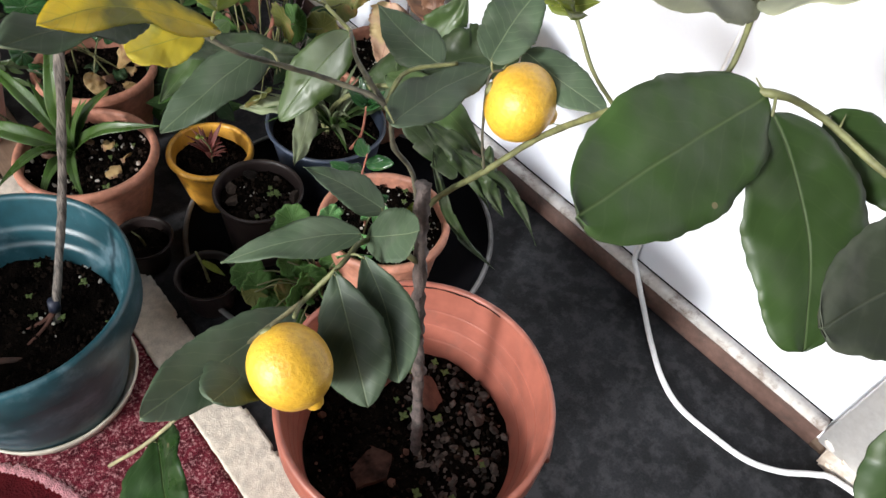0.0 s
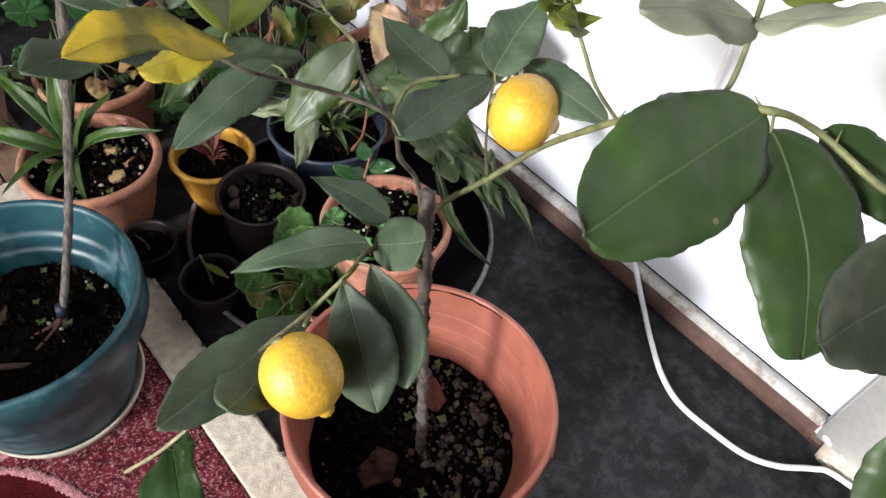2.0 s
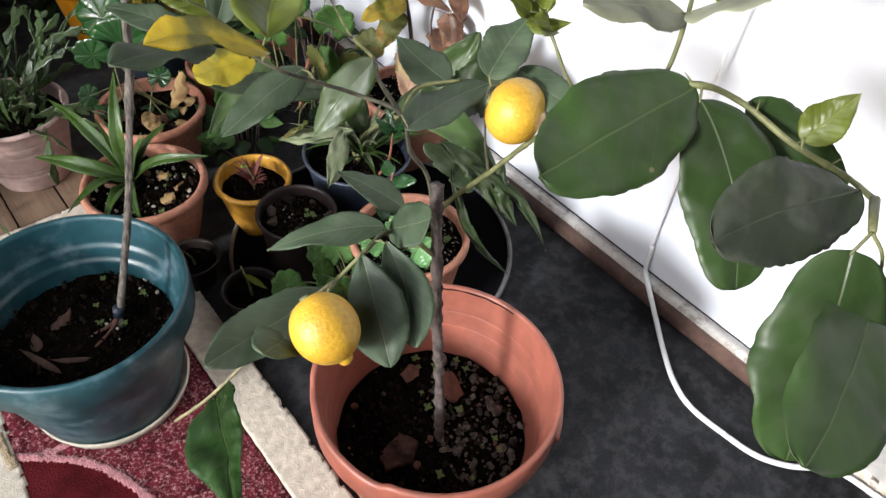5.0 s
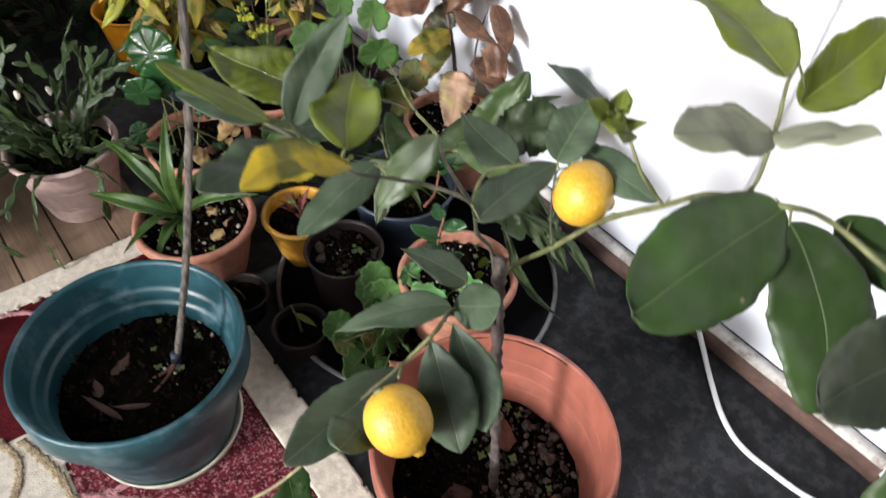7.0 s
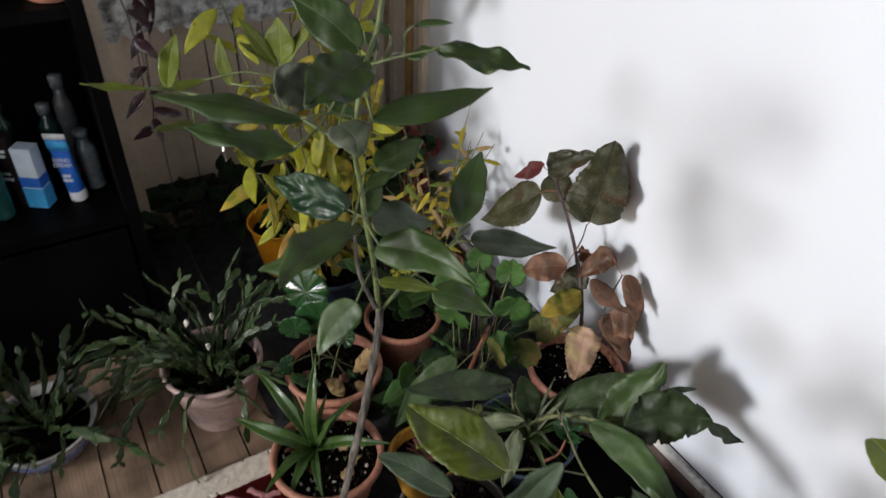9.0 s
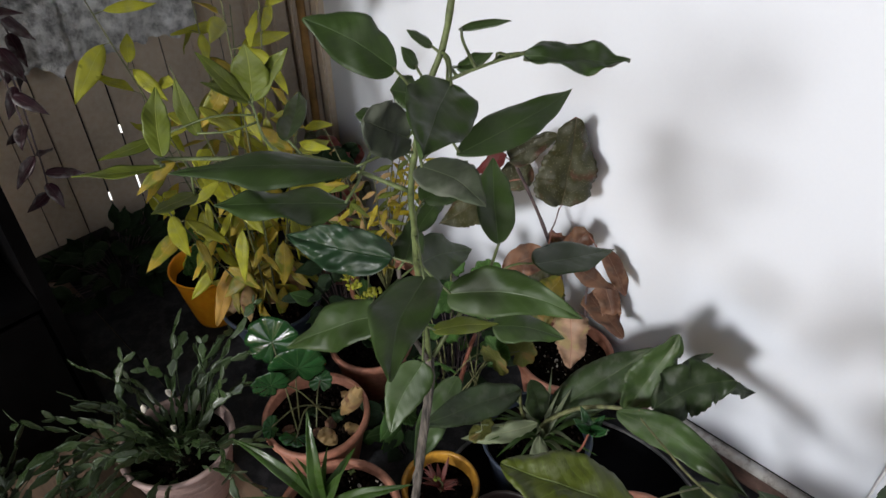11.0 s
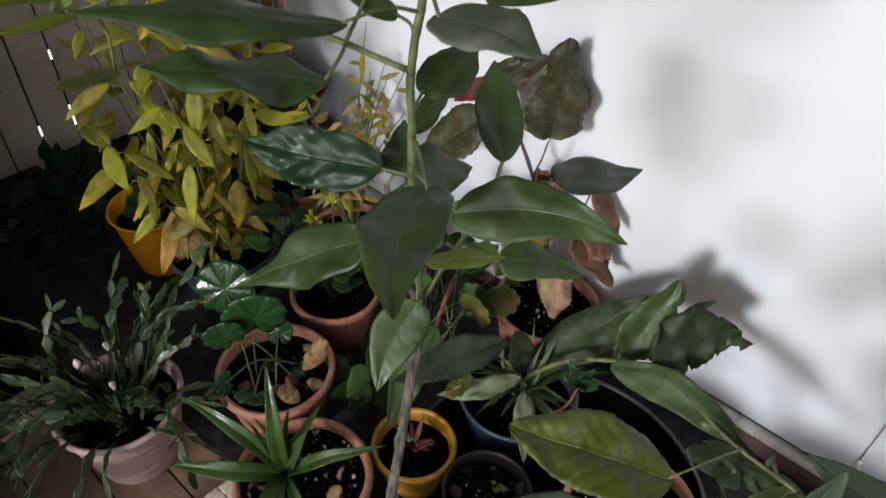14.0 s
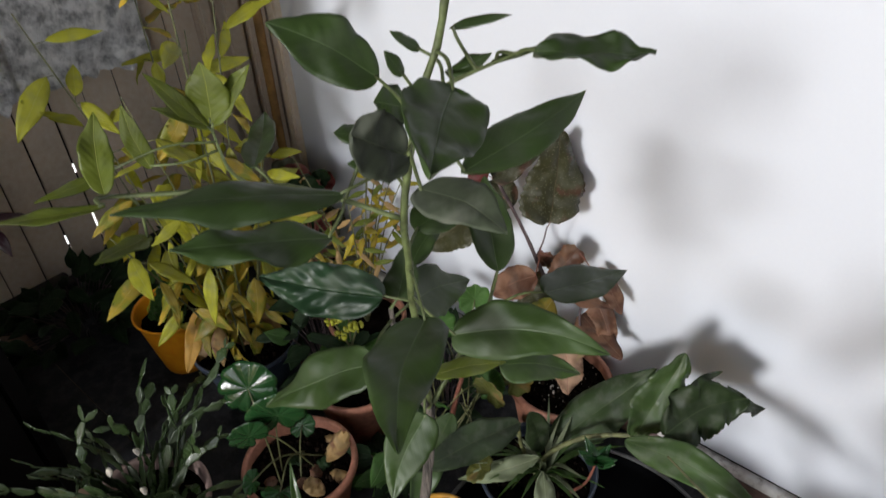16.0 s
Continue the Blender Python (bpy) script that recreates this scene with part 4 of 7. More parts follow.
clivia_pot = pot("clivia_pot", (0.207, 1.062), 0.162, 0.121, 0.08, 0.0045, TERRA, "terracotta plastic pot with a rolled rim", collar=0.02, roll=0.008, soil_z=0.138)
strew(clivia_pot, 380, 0.008, CRUMB, 6)
strew(clivia_pot, 60, 0.007, PERLITE, 7, "pale_grit", "pale grit")
round_pot = pot("terracotta_pot", (0.316, 1.275), 0.173, 0.116, 0.078, 0.0045, TERRA, "terracotta pot strewn with dry leaves", collar=0.02, roll=0.007, soil_z=0.145)
strew(round_pot, 320, 0.008, CRUMB, 8)
yellow = pot("yellow_pot", (0.396, 0.978), 0.135, 0.080, 0.048, 0.0045, YELLOW, "worn yellow plastic pot with a red seedling", collar=0.0, roll=0.006, soil_z=0.105)
strew(yellow, 200, 0.006, CRUMB, 9)
black_pot = pot("nursery_pot", (0.401, 0.811), 0.165, 0.078, 0.056, 0.012, NURSERY, "brown-black nursery pot holding bare gritty soil", roll=0.003, soil_z=0.139)
strew(black_pot, 220, 0.007, CRUMB, 10)
strew(black_pot, 16, 0.021, LUMP, 11, "gravel", "brown lumps on the soil")
strew(black_pot, 26, 0.0045, PERLITE, 31, "pale_grit", "pale grit")
centre_pot = pot("small_terracotta_pot", (0.52, 0.607), 0.202, 0.111, 0.076, 0.012, TERRA, "terracotta pot of gritty soil in the black tray", collar=0.018, roll=0.007, soil_z=0.178)
strew(centre_pot, 300, 0.007, CRUMB, 12)
strew(centre_pot, 260, 0.004, PERLITE, 13, "pale_grit", "pale grit")
pink_pot = pot("pink_pot", (0.07, 1.425), 0.178, 0.118, 0.078, 0.0, PINK, "pale pink clay pot standing on the floorboards", collar=0.0, roll=0.006, wall=0.006, soil_z=0.145, grooves=(0.05, 0.062, 0.112, 0.135))
strew(pink_pot, 150, 0.008, CRUMB, 14)
amber = pot("amber_pot", (0.405, 1.875), 0.19, 0.098, 0.06, 0.0045, AMBER, "tall amber plastic pot near the plank partition", roll=0.003, soil_z=0.15)
strew(amber, 150, 0.008, CRUMB, 15)
slate = pot("slate_pot", (0.485, 1.7), 0.132, 0.134, 0.095, 0.0045, BLUEPOT, "wide slate blue pot under the ochre shrub", collar=0.015, roll=0.004, soil_z=0.11)
strew(slate, 260, 0.009, CRUMB, 16)
begonia_pot = pot("begonia_pot", (0.812, 0.985), 0.19, 0.114, 0.08, 0.0045, TERRA, "terracotta pot holding the spotted begonia by the wall", collar=0.02, roll=0.007, soil_z=0.165)
strew(begonia_pot, 260, 0.008, CRUMB, 17)
strew(begonia_pot, 70, 0.005, PERLITE, 18, "pale_grit", "pale grit")
blue_pot = pot("blue_pot", (0.605, 0.9), 0.164, 0.116, 0.085, 0.012, BLUEPOT, "slate blue pot of the flat-leaved cactus", roll=0.004, soil_z=0.135)
strew(blue_pot, 200, 0.008, CRUMB, 19)
back_pot = pot("geranium_pot", (0.545, 1.36), 0.165, 0.1, 0.07, 0.0045, TERRA, "terracotta pot behind the others, holding a geranium", collar=0.02, roll=0.006, soil_z=0.14)
strew(back_pot, 160, 0.008, CRUMB, 20)
seed_a = pot("seedling_pot", (0.215, 0.9), 0.075, 0.052, 0.036, 0.0045, NURSERY, "small black seedling pot beside the teal planter", roll=0.002, soil_z=0.055, group="seedling pots")
seed_b = pot("seedling_pot", (0.262, 0.755), 0.085, 0.055, 0.038, 0.0045, NURSERY, "small black seedling pot beside the teal planter", roll=0.002, soil_z=0.068, group="seedling pots")
strew(seed_a, 80, 0.006, CRUMB, 21)
strew(seed_b, 90, 0.006, CRUMB, 22)
geran_pot = pot("low_pot", (0.4, 0.62), 0.085, 0.062, 0.045, 0.012, TERRA, "small terracotta pot of a trailing geranium", roll=0.004, soil_z=0.07)
strew(geran_pot, 90, 0.006, CRUMB, 23)

tray = thing("plant_tray", (0.545, 0.76, 0.0036), "round black plastic tray with a scuffed grey rim", "tray")
bm = revolve_bm([(0.0, 0.001), (0.268, 0.0), (0.28, 0.004), (0.292, 0.026), (0.29, 0.029), (0.286, 0.026), (0.272, 0.007), (0.0, 0.006)], 72, 0.01)
part("dish", bm, TRAY, tray)
part("lip", revolve_bm([(0.289, 0.028), (0.296, 0.0285), (0.297, 0.031), (0.292, 0.033), (0.287, 0.0315), (0.289, 0.028)], 72), TRAY_RIM, tray, "scuffed grey rim")


def glaze_bowl():
    bowl = thing("glazed_bowl", (-0.311, 1.49, 0.0), "blue and white glazed bowl planted with a trailing cactus", "bowl")
    GLAZE = mat("white_glaze", (0.5, 0.48, 0.46), 0.25, spread=0.15, scale=10, fine=60, bump=0.1, coat=0.3)
    COBALT = mat("cobalt_glaze", (0.035, 0.05, 0.12), 0.25, spread=0.4, scale=18, fine=50, bump=0.1, coat=0.3, dark=(0.12, 0.13, 0.2))
    part("body", revolve_bm([(0.0, 0.0), (0.062, 0.0), (0.066, 0.006), (0.086, 0.03), (0.1, 0.06), (0.112, 0.095), (0.118, 0.102), (0.12, 0.106), (0.116, 0.107), (0.108, 0.1), (0.1, 0.085), (0.0, 0.082)], 48), GLAZE, bowl)
    part("band", revolve_bm([(0.0775, 0.018), (0.0895, 0.034), (0.0995, 0.057), (0.106, 0.076), (0.1072, 0.0765), (0.1008, 0.0565), (0.091, 0.0335), (0.079, 0.0175), (0.0775, 0.018)], 48), COBALT, bowl, "cobalt blue painted band")
    part("soil", revolve_bm([(0.0, 0.09), (0.05, 0.092), (0.1, 0.089)], 30), SOIL, bowl)
    return bowl


glaze_bowl()


# ---- plants ----
def heart_leaf(u):
    return (min(1.0, 0.35 + u * 6) ** 0.8) * (1 - u ** 2.2) ** 0.6


def lobed(u):
    return max(0.0, 1 - abs(2 * u - 1) ** 3.2) ** 0.6


CITRUS_CRINKLE = leaf_mat("crinkled_glossy_leaf", (0.017, 0.04, 0.018), (0.035, 0.07, 0.03), rough=0.4, ribs=6, puff=0.9, dust=0.14, quilt=0.9, spec=0.36)
GERAN_OLD = leaf_mat("aging_geranium_leaf", (0.12, 0.13, 0.03), (0.2, 0.19, 0.06), rough=0.6, ribs=5, slant=1.2, glow=0.3, blotch=(0.26, 0.17, 0.05), amount=0.1)
CITRUS_VEIN = leaf_mat("veined_dark_leaf", (0.02, 0.05, 0.012), (0.08, 0.13, 0.04), rough=0.36, ribs=7, quilt=1.0, puff=0.8, dust=0.03)
CITRUS_PALE = leaf_mat("pale_dusty_leaf", (0.27, 0.28, 0.19), (0.32, 0.33, 0.22), rough=0.55, ribs=8, dust=0.4)
CITRUS_GREY = leaf_mat("dusty_grey_green_leaf", (0.07, 0.085, 0.055), (0.1, 0.12, 0.07), rough=0.55, ribs=8, dust=0.4, spec=0.3)
NODES = {}


def shoot(plant, points, r0, r1, material, name="branch", **kw):
    """A stem that leaves of the same plant can hang from."""
    NODES.setdefault(plant.name, []).extend(smooth_path(points, 6))
    return stem(plant, points, r0, r1, material, name, **kw)


def hang(plant, ob, base, reach=0.12, material=None, r=0.0011):
    """A leaf stalk from the nearest point of the plant's stems to the leaf's base."""
    base = Vector(base)
    node = min(NODES[plant.name], key=lambda p: (p - base).length)
    gap = (node - base).length
    if 0.004 < gap < reach:
        inv = ob.matrix_basis.inverted() @ plant.matrix_basis.inverted()
        q = inv @ node
        mid = q * 0.5 + Vector((0, 0, 0.12 * gap))
        part("leaf_stalk", tube_bm([q, mid, (0.003, 0, 0)], r, r * 0.85, 6, 4), material or TWIG, ob)


def lemon(centre, axis, length, r, label):
    """A lemon: rounded body, nipple at the blossom end, small calyx at the stalk end."""
    fruit = thing("lemon", centre, label, "lemon", "lemons on the little tree")
    prof = []
    n = 44
    for k in range(n + 1):
        u = k / n
        x = -length / 2 + length * u
        body = r * max(0.0, 1 - (2 * min(u / 0.915, 1.0) - 1) ** 2) ** 0.47
        tip = r * 0.25 * max(0.0, 1 - (max(0.0, u - 0.78) / 0.22) ** 4) ** 0.5 * min(1.0, max(0.0, (u - 0.6) / 0.3))
        rr = (body ** 4 + tip ** 4) ** 0.25
        prof.append((max(rr, 0.0004), x))
    bm = revolve_bm(prof, 56, 0.05, centre[0] * 50)
    z = Vector(axis).normalized()
    m = z.to_track_quat("Z", "Y").to_matrix().to_4x4()
    part("peel", bm, LEMON, fruit, m=m)
    part("calyx", revolve_bm([(0.0, -length / 2 - 0.002), (0.005, -length / 2 - 0.0015), (0.006, -length / 2 + 0.003), (0.0, -length / 2 + 0.004)], 10, 0.3), TWIG, fruit, "green stalk end", m=m)
    return fruit


lemon((0.133, 0.248, 0.592), (0.10, -0.76, -0.56), 0.073, 0.0315, "ripe yellow lemon with a nipple hanging over the planter")
lemon((0.398, 0.296, 0.697), (0.55, -0.62, -0.25), 0.065, 0.0338, "ripe yellow lemon hanging by the green branch")

lemon_tree = thing("lemon_tree", (0.317, 0.269, 0.163), "small lemon tree with broad dusty leaves in the coral planter", "lemon tree")
stem(lemon_tree, [(0.317, 0.269, 0.15), (0.318, 0.278, 0.23), (0.324, 0.296, 0.33), (0.326, 0.312, 0.42), (0.334, 0.33, 0.52), (0.337, 0.342, 0.598)], 0.0062, 0.0066, BARK_DARK, "trunk", 14, 12, 0.7, 0.3, "dark knotty cut-off trunk")
shoot(lemon_tree, [(0.332, 0.334, 0.52), (0.352, 0.352, 0.535), (0.376, 0.355, 0.548), (0.386, 0.312, 0.612), (0.4, 0.27, 0.679), (0.385, 0.205, 0.76), (0.372, 0.165, 0.81), (0.368, 0.112, 0.842), (0.395, 0.088, 0.832), (0.4, 0.039, 0.82), (0.375, -0.005, 0.835), (0.33, -0.035, 0.86)], 0.0034, 0.0019, TWIG, per=8)
shoot(lemon_tree, [(0.338, 0.338, 0.53), (0.335, 0.355, 0.6), (0.3, 0.345, 0.66), (0.283, 0.34, 0.715), (0.258, 0.37, 0.728), (0.215, 0.378, 0.755), (0.174, 0.377, 0.785), (0.15, 0.42, 0.803), (0.146, 0.47, 0.79)], 0.0025, 0.0014, OLIVE_BARK, knots=0.3)
shoot(lemon_tree, [(0.283, 0.34, 0.715), (0.3, 0.4, 0.715), (0.326, 0.445, 0.708)], 0.0024, 0.0016, OLIVE_BARK)
shoot(lemon_tree, [(0.33, 0.326, 0.5), (0.29, 0.33, 0.555), (0.255, 0.325, 0.585), (0.219, 0.307, 0.597), (0.182, 0.308, 0.574), (0.16, 0.288, 0.592)], 0.0032, 0.0017, TWIG)
shoot(lemon_tree, [(0.182, 0.308, 0.574), (0.12, 0.3, 0.57), (0.075, 0.29, 0.555), (0.03, 0.303, 0.51), (-0.003, 0.322, 0.474)], 0.0021, 0.0015, DRYTWIG, label="bare pale twig")
shoot(lemon_tree, [(0.385, 0.205, 0.76), (0.372, 0.225, 0.785), (0.37, 0.248, 0.813), (0.378, 0.28, 0.83)], 0.0017, 0.0012, TWIG)
shoot(lemon_tree, [(0.368, 0.14, 0.825), (0.377, 0.139, 0.842), (0.403, 0.153, 0.873), (0.422, 0.166, 0.891), (0.44, 0.172, 0.9)], 0.0019, 0.0014, TWIG)
shoot(lemon_tree, [(0.326, 0.445, 0.708), (0.34, 0.51, 0.7), (0.352, 0.555, 0.705), (0.362, 0.595, 0.713)], 0.0018, 0.0011, TWIG)
shoot(lemon_tree, [(0.33, -0.035, 0.86), (0.3, -0.048, 0.862)], 0.003, 0.002, TWIG)
shoot(lemon_tree, [(0.386, 0.312, 0.612), (0.376, 0.315, 0.66), (0.378, 0.322, 0.715), (0.389, 0.318, 0.722)], 0.0014, 0.0011, OLIVE_BARK)
shoot(lemon_tree, [(0.283, 0.34, 0.715), (0.32, 0.36, 0.72), (0.362, 0.345, 0.722)], 0.0022, 0.0016, TWIG)


def lemon_leaf(base, tip, width, *args, **kw):
    kw.setdefault("teeth", 0.03)
    ob = leaf(lemon_tree, base, tip, width * 1.07, *args, **kw)
    hang(lemon_tree, ob, base)


def citrus_leaf(base, tip, width, *args, **kw):
    if kw.get("shape") in (oval, pointed):
        kw["shape"] = acute
    kw.setdefault("teeth", 0.012)
    ob = leaf(citrus_tree, base, tip, width * 1.06, *args, **kw)
    hang(citrus_tree, ob, base, 0.14, GREENSTEM, 0.0014)


lemon_leaf((0.185, 0.319, 0.550), (0.031, 0.270, 0.608), 0.052, (-0.5, -0.36, 0.79), CITRUS, shape=obovate, droop=0.05, quilt=0.015, ripple=0.1, sway=0.0, fold=0.08, curl=0.0)
lemon_leaf((0.131, 0.301, 0.556), (0.073, 0.256, 0.598), 0.045, (-0.14, -0.38, 1.02), CITRUS, shape=blunt)
lemon_leaf((0.257, 0.330, 0.590), (0.144, 0.377, 0.582), 0.037, (-0.23, -0.14, 1.14), CITRUS, shape=pointed, ends=0.05)
lemon_leaf((0.204, 0.296, 0.609), (0.177, 0.209, 0.541), 0.057, (-0.5, -0.5, 0.7), CITRUS, shape=obovate, fold=0.05, curl=0.0, sway=0.0, quilt=0.012, ripple=0.03)
lemon_leaf((0.238, 0.301, 0.602), (0.208, 0.210, 0.546), 0.048, (-0.5, -0.5, 0.7), CITRUS, shape=obovate, fold=0.06, curl=0.0, sway=0.05, quilt=0.012, ripple=0.03)
lemon_leaf((0.266, 0.333, 0.578), (0.270, 0.271, 0.640), 0.044, (-0.46, -0.33, 0.85), CITRUS, shape=blunt)
lemon_leaf((0.298, 0.349, 0.580), (0.246, 0.404, 0.618), 0.037, (-0.14, -0.20, 1.14), CITRUS, shape=pointed)
lemon_leaf((0.036, 0.303, 0.503), (-0.008, 0.164, 0.560), 0.066, (-0.57, -0.34, 0.78), CITRUS_VEIN, shape=ovate, fold=0.5, wave=0.12, ripple=0.1, quilt=0.05)
lemon_leaf((0.216, 0.397, 0.759), (0.122, 0.385, 0.741), 0.039, (-0.14, -0.20, 1.14), CITRUS, shape=oval, droop=0.15)
lemon_leaf((0.330, 0.449, 0.702), (0.262, 0.468, 0.619), 0.042, (-0.21, -0.51, 0.88), CITRUS_DEEP, shape=oval)
lemon_leaf((0.162, 0.356, 0.813), (0.060, 0.315, 0.872), 0.034, (-0.2, -0.35, 0.85), CITRUS_YELLOW, shape=oval, fold=0.3, sway=-0.12)
lemon_leaf((0.192, 0.447, 0.752), (0.135, 0.452, 0.749), 0.036, (-0.34, -0.33, 0.93), CITRUS_YELLOW, shape=blunt)
lemon_leaf((0.144, 0.424, 0.797), (0.051, 0.377, 0.829), 0.048, (-0.42, -0.3, 0.85), CITRUS, shape=oval, wave=0.1)
lemon_leaf((0.236, 0.528, 0.744), (0.176, 0.652, 0.768), 0.07, (-0.07, -0.34, 1.08), CITRUS_QUILT, shape=oval, fold=0.2, ripple=0.1, wave=0.12, quilt=0.085, droop=0.08, swells=10)
lemon_leaf((0.161, 0.446, 0.796), (0.218, 0.437, 0.885), 0.035, (-0.05, -0.82, 0.76), CITRUS, shape=oval, fold=0.3)
lemon_leaf((0.167, 0.364, 0.821), (0.233, 0.449, 0.823), 0.054, (-0.48, -0.57, 0.67), CITRUS_LIME, shape=pointed, fold=0.45)
lemon_leaf((0.121, 0.395, 0.850), (0.060, 0.424, 0.906), 0.023, (0.07, -0.18, 1.00), CITRUS_LIME, shape=oval)
lemon_leaf((0.170, 0.537, 0.739), (0.118, 0.614, 0.749), 0.033, (-0.22, -0.22, 1.07), CITRUS, shape=oval)
lemon_leaf((0.355, 0.357, 0.715), (0.362, 0.455, 0.719), 0.040, (-0.42, -0.27, 0.92), CITRUS, shape=pointed)
lemon_leaf((0.273, 0.319, 0.715), (0.395, 0.337, 0.711), 0.043, (-0.34, -0.15, 1.06), CITRUS, shape=oval)
lemon_leaf((0.379, 0.325, 0.730), (0.449, 0.345, 0.764), 0.047, (-0.57, -0.34, 0.78), CITRUS, shape=oval)
lemon_leaf((0.393, 0.292, 0.810), (0.329, 0.315, 0.865), 0.030, (-0.22, -0.22, 1.07), CITRUS, shape=pointed)
lemon_leaf((0.424, 0.328, 0.722), (0.43, 0.235, 0.716), 0.039, (-0.50, -0.09, 1.00), CITRUS, shape=oval)
lemon_leaf((0.368, 0.110, 0.841), (0.222, 0.118, 0.824), 0.072, (-0.25, -0.46, 0.85), LEMON_BIG, shape=blunt, teeth=0.018, fold=0.08, wave=0.06, sway=0.0)
lemon_leaf((0.364, 0.102, 0.837), (0.329, 0.007, 0.742), 0.069, (-0.4, -0.5, 0.76), LEMON_BIG, shape=blunt, teeth=0.018, fold=0.16, wave=0.07, sway=0.09)
lemon_leaf((0.345, -0.022, 0.85), (0.240, 0.006, 0.846), 0.052, (-0.38, -0.39, 0.86), LEMON_DUSTY, shape=blunt, teeth=0.035, fold=0.12, wave=0.1, sway=-0.03)
lemon_leaf((0.407, 0.085, 0.828), (0.440, 0.003, 0.787), 0.037, (-0.65, -0.47, 0.64), LEMON_BIG, shape=oval, fold=0.2)
lemon_leaf((0.398, 0.036, 0.827), (0.423, 0.023, 0.864), 0.028, (-0.46, -0.33, 0.85), CITRUS_LIME, shape=pointed)
lemon_leaf((0.290, -0.046, 0.853), (0.229, -0.090, 0.754), 0.065, (-0.41, -0.46, 0.80), LEMON_BIG, shape=blunt, teeth=0.018, fold=0.08)
lemon_leaf((0.312, -0.065, 0.824), (0.184, -0.099, 0.816), 0.054, (-0.29, -0.45, 0.87), LEMON_BIG, shape=blunt, teeth=0.018)
lemon_leaf((0.392, 0.150, 0.872), (0.305, 0.175, 0.893), 0.046, (-0.12, -0.2, 1.0), CITRUS_PALE, shape=oval)
lemon_leaf((0.390, 0.146, 0.874), (0.385, 0.085, 0.915), 0.036, (-0.12, -0.2, 1.0), CITRUS_PALE, shape=oval)
lemon_leaf((0.431, 0.172, 0.892), (0.489, 0.314, 0.891), 0.055, (-0.34, -0.78, 0.59), CITRUS_LIME, shape=blunt, fold=0.35)
lemon_leaf((0.463, 0.166, 0.857), (0.546, 0.156, 0.902), 0.051, (-0.49, -0.75, 0.54), CITRUS_LIME, shape=blunt, fold=0.3)
for k in range(9):                                    # young tufts at the shoot's end
    r = random.Random(k)
    b = Vector((0.374, 0.262, 0.82)) + Vector((r.uniform(-1, 1), r.uniform(-1, 1), r.uniform(-1, 1))) * 0.012
    t = b + Vector((r.uniform(-1, 1), r.uniform(-0.6, 1), r.uniform(-0.1, 1))).normalized() * r.uniform(0.018, 0.036)
    lemon_leaf(b, t, 0.013 + 0.006 * r.random(), (-0.5, -0.4, 0.7), CITRUS_LIME, shape=pointed, big=False, fold=0.4, name="young_leaf")
for k in range(14):                                   # thorns on the green branch
    r = random.Random(50 + k)
    p = NODES["lemon_tree"][6 + 4 * k % 60]
    d = Vector((r.uniform(-1, 1), r.uniform(-1, 1), r.uniform(0, 1))).normalized() * 0.011
    stem(lemon_tree, [p, p + d * 0.5, p + d], 0.0011, 0.0003, TWIG, "thorn", 5, 2, 0, 0)

citrus_tree = thing("citrus_tree", (0.029, 0.739, 0.165), "tall young citrus tree with long dark leaves in the teal planter", "citrus tree")
shoot(citrus_tree, [(0.029, 0.739, 0.15), (0.04, 0.742, 0.2), (0.1, 0.764, 0.35), (0.162, 0.782, 0.55), (0.184, 0.785, 0.65), (0.203, 0.786, 0.75), (0.208, 0.789, 0.795)], 0.005, 0.0054, BARK, "trunk", sides=12, rough=0.45, knots=0.15, label="slender grey trunk")
shoot(citrus_tree, [(0.207, 0.788, 0.785), (0.202, 0.787, 0.85), (0.196, 0.784, 0.9), (0.188, 0.78, 0.95), (0.181, 0.773, 1.0), (0.172, 0.765, 1.05), (0.173, 0.756, 1.1), (0.179, 0.746, 1.15), (0.189, 0.734, 1.2), (0.196, 0.725, 1.29)], 0.0036, 0.0023, GREENSTEM, sides=10)
shoot(citrus_tree, [(0.2, 0.786, 0.8), (0.185, 0.8, 0.86), (0.185, 0.805, 0.93)], 0.0032, 0.0022, BARK)
shoot(citrus_tree, [(0.208, 0.788, 0.79), (0.25, 0.785, 0.83), (0.3, 0.79, 0.85), (0.362, 0.82, 0.857)], 0.0028, 0.0018, GREENSTEM)
shoot(citrus_tree, [(0.172, 0.765, 1.05), (0.12, 0.83, 1.08), (0.06, 0.88, 1.085), (0.02, 0.9, 1.094), (-0.004, 0.83, 1.128)], 0.0021, 0.0014, GREENSTEM)
shoot(citrus_tree, [(0.12, 0.83, 1.08), (0.16, 0.93, 1.02), (0.178, 1.008, 1.003), (0.194, 1.052, 1.029)], 0.0021, 0.0014, GREENSTEM)
shoot(citrus_tree, [(0.179, 0.746, 1.15), (0.215, 0.72, 1.165), (0.25, 0.7, 1.172), (0.28, 0.67, 1.176)], 0.0014, 0.001, GREENSTEM)
part("graft_tape", tube_bm([(0.005, 0.002, 0.022), (0.008, 0.003, 0.04)], 0.0084, 0.008, 12, 3), mat("blue_grafting_tape", (0.012, 0.016, 0.032), 0.6), citrus_tree, "dark blue tape round the foot")
for k in range(2):
    a = 2.85 + k * 0.55
    stem(citrus_tree, [(0.031, 0.739, 0.185), (0.031 + 0.02 * math.cos(a), 0.739 + 0.02 * math.sin(a), 0.17), (0.029 + 0.05 * math.cos(a), 0.739 + 0.05 * math.sin(a), 0.158)], 0.0036, 0.002, SHARD, "root", 7, 4, 0.3, 0)
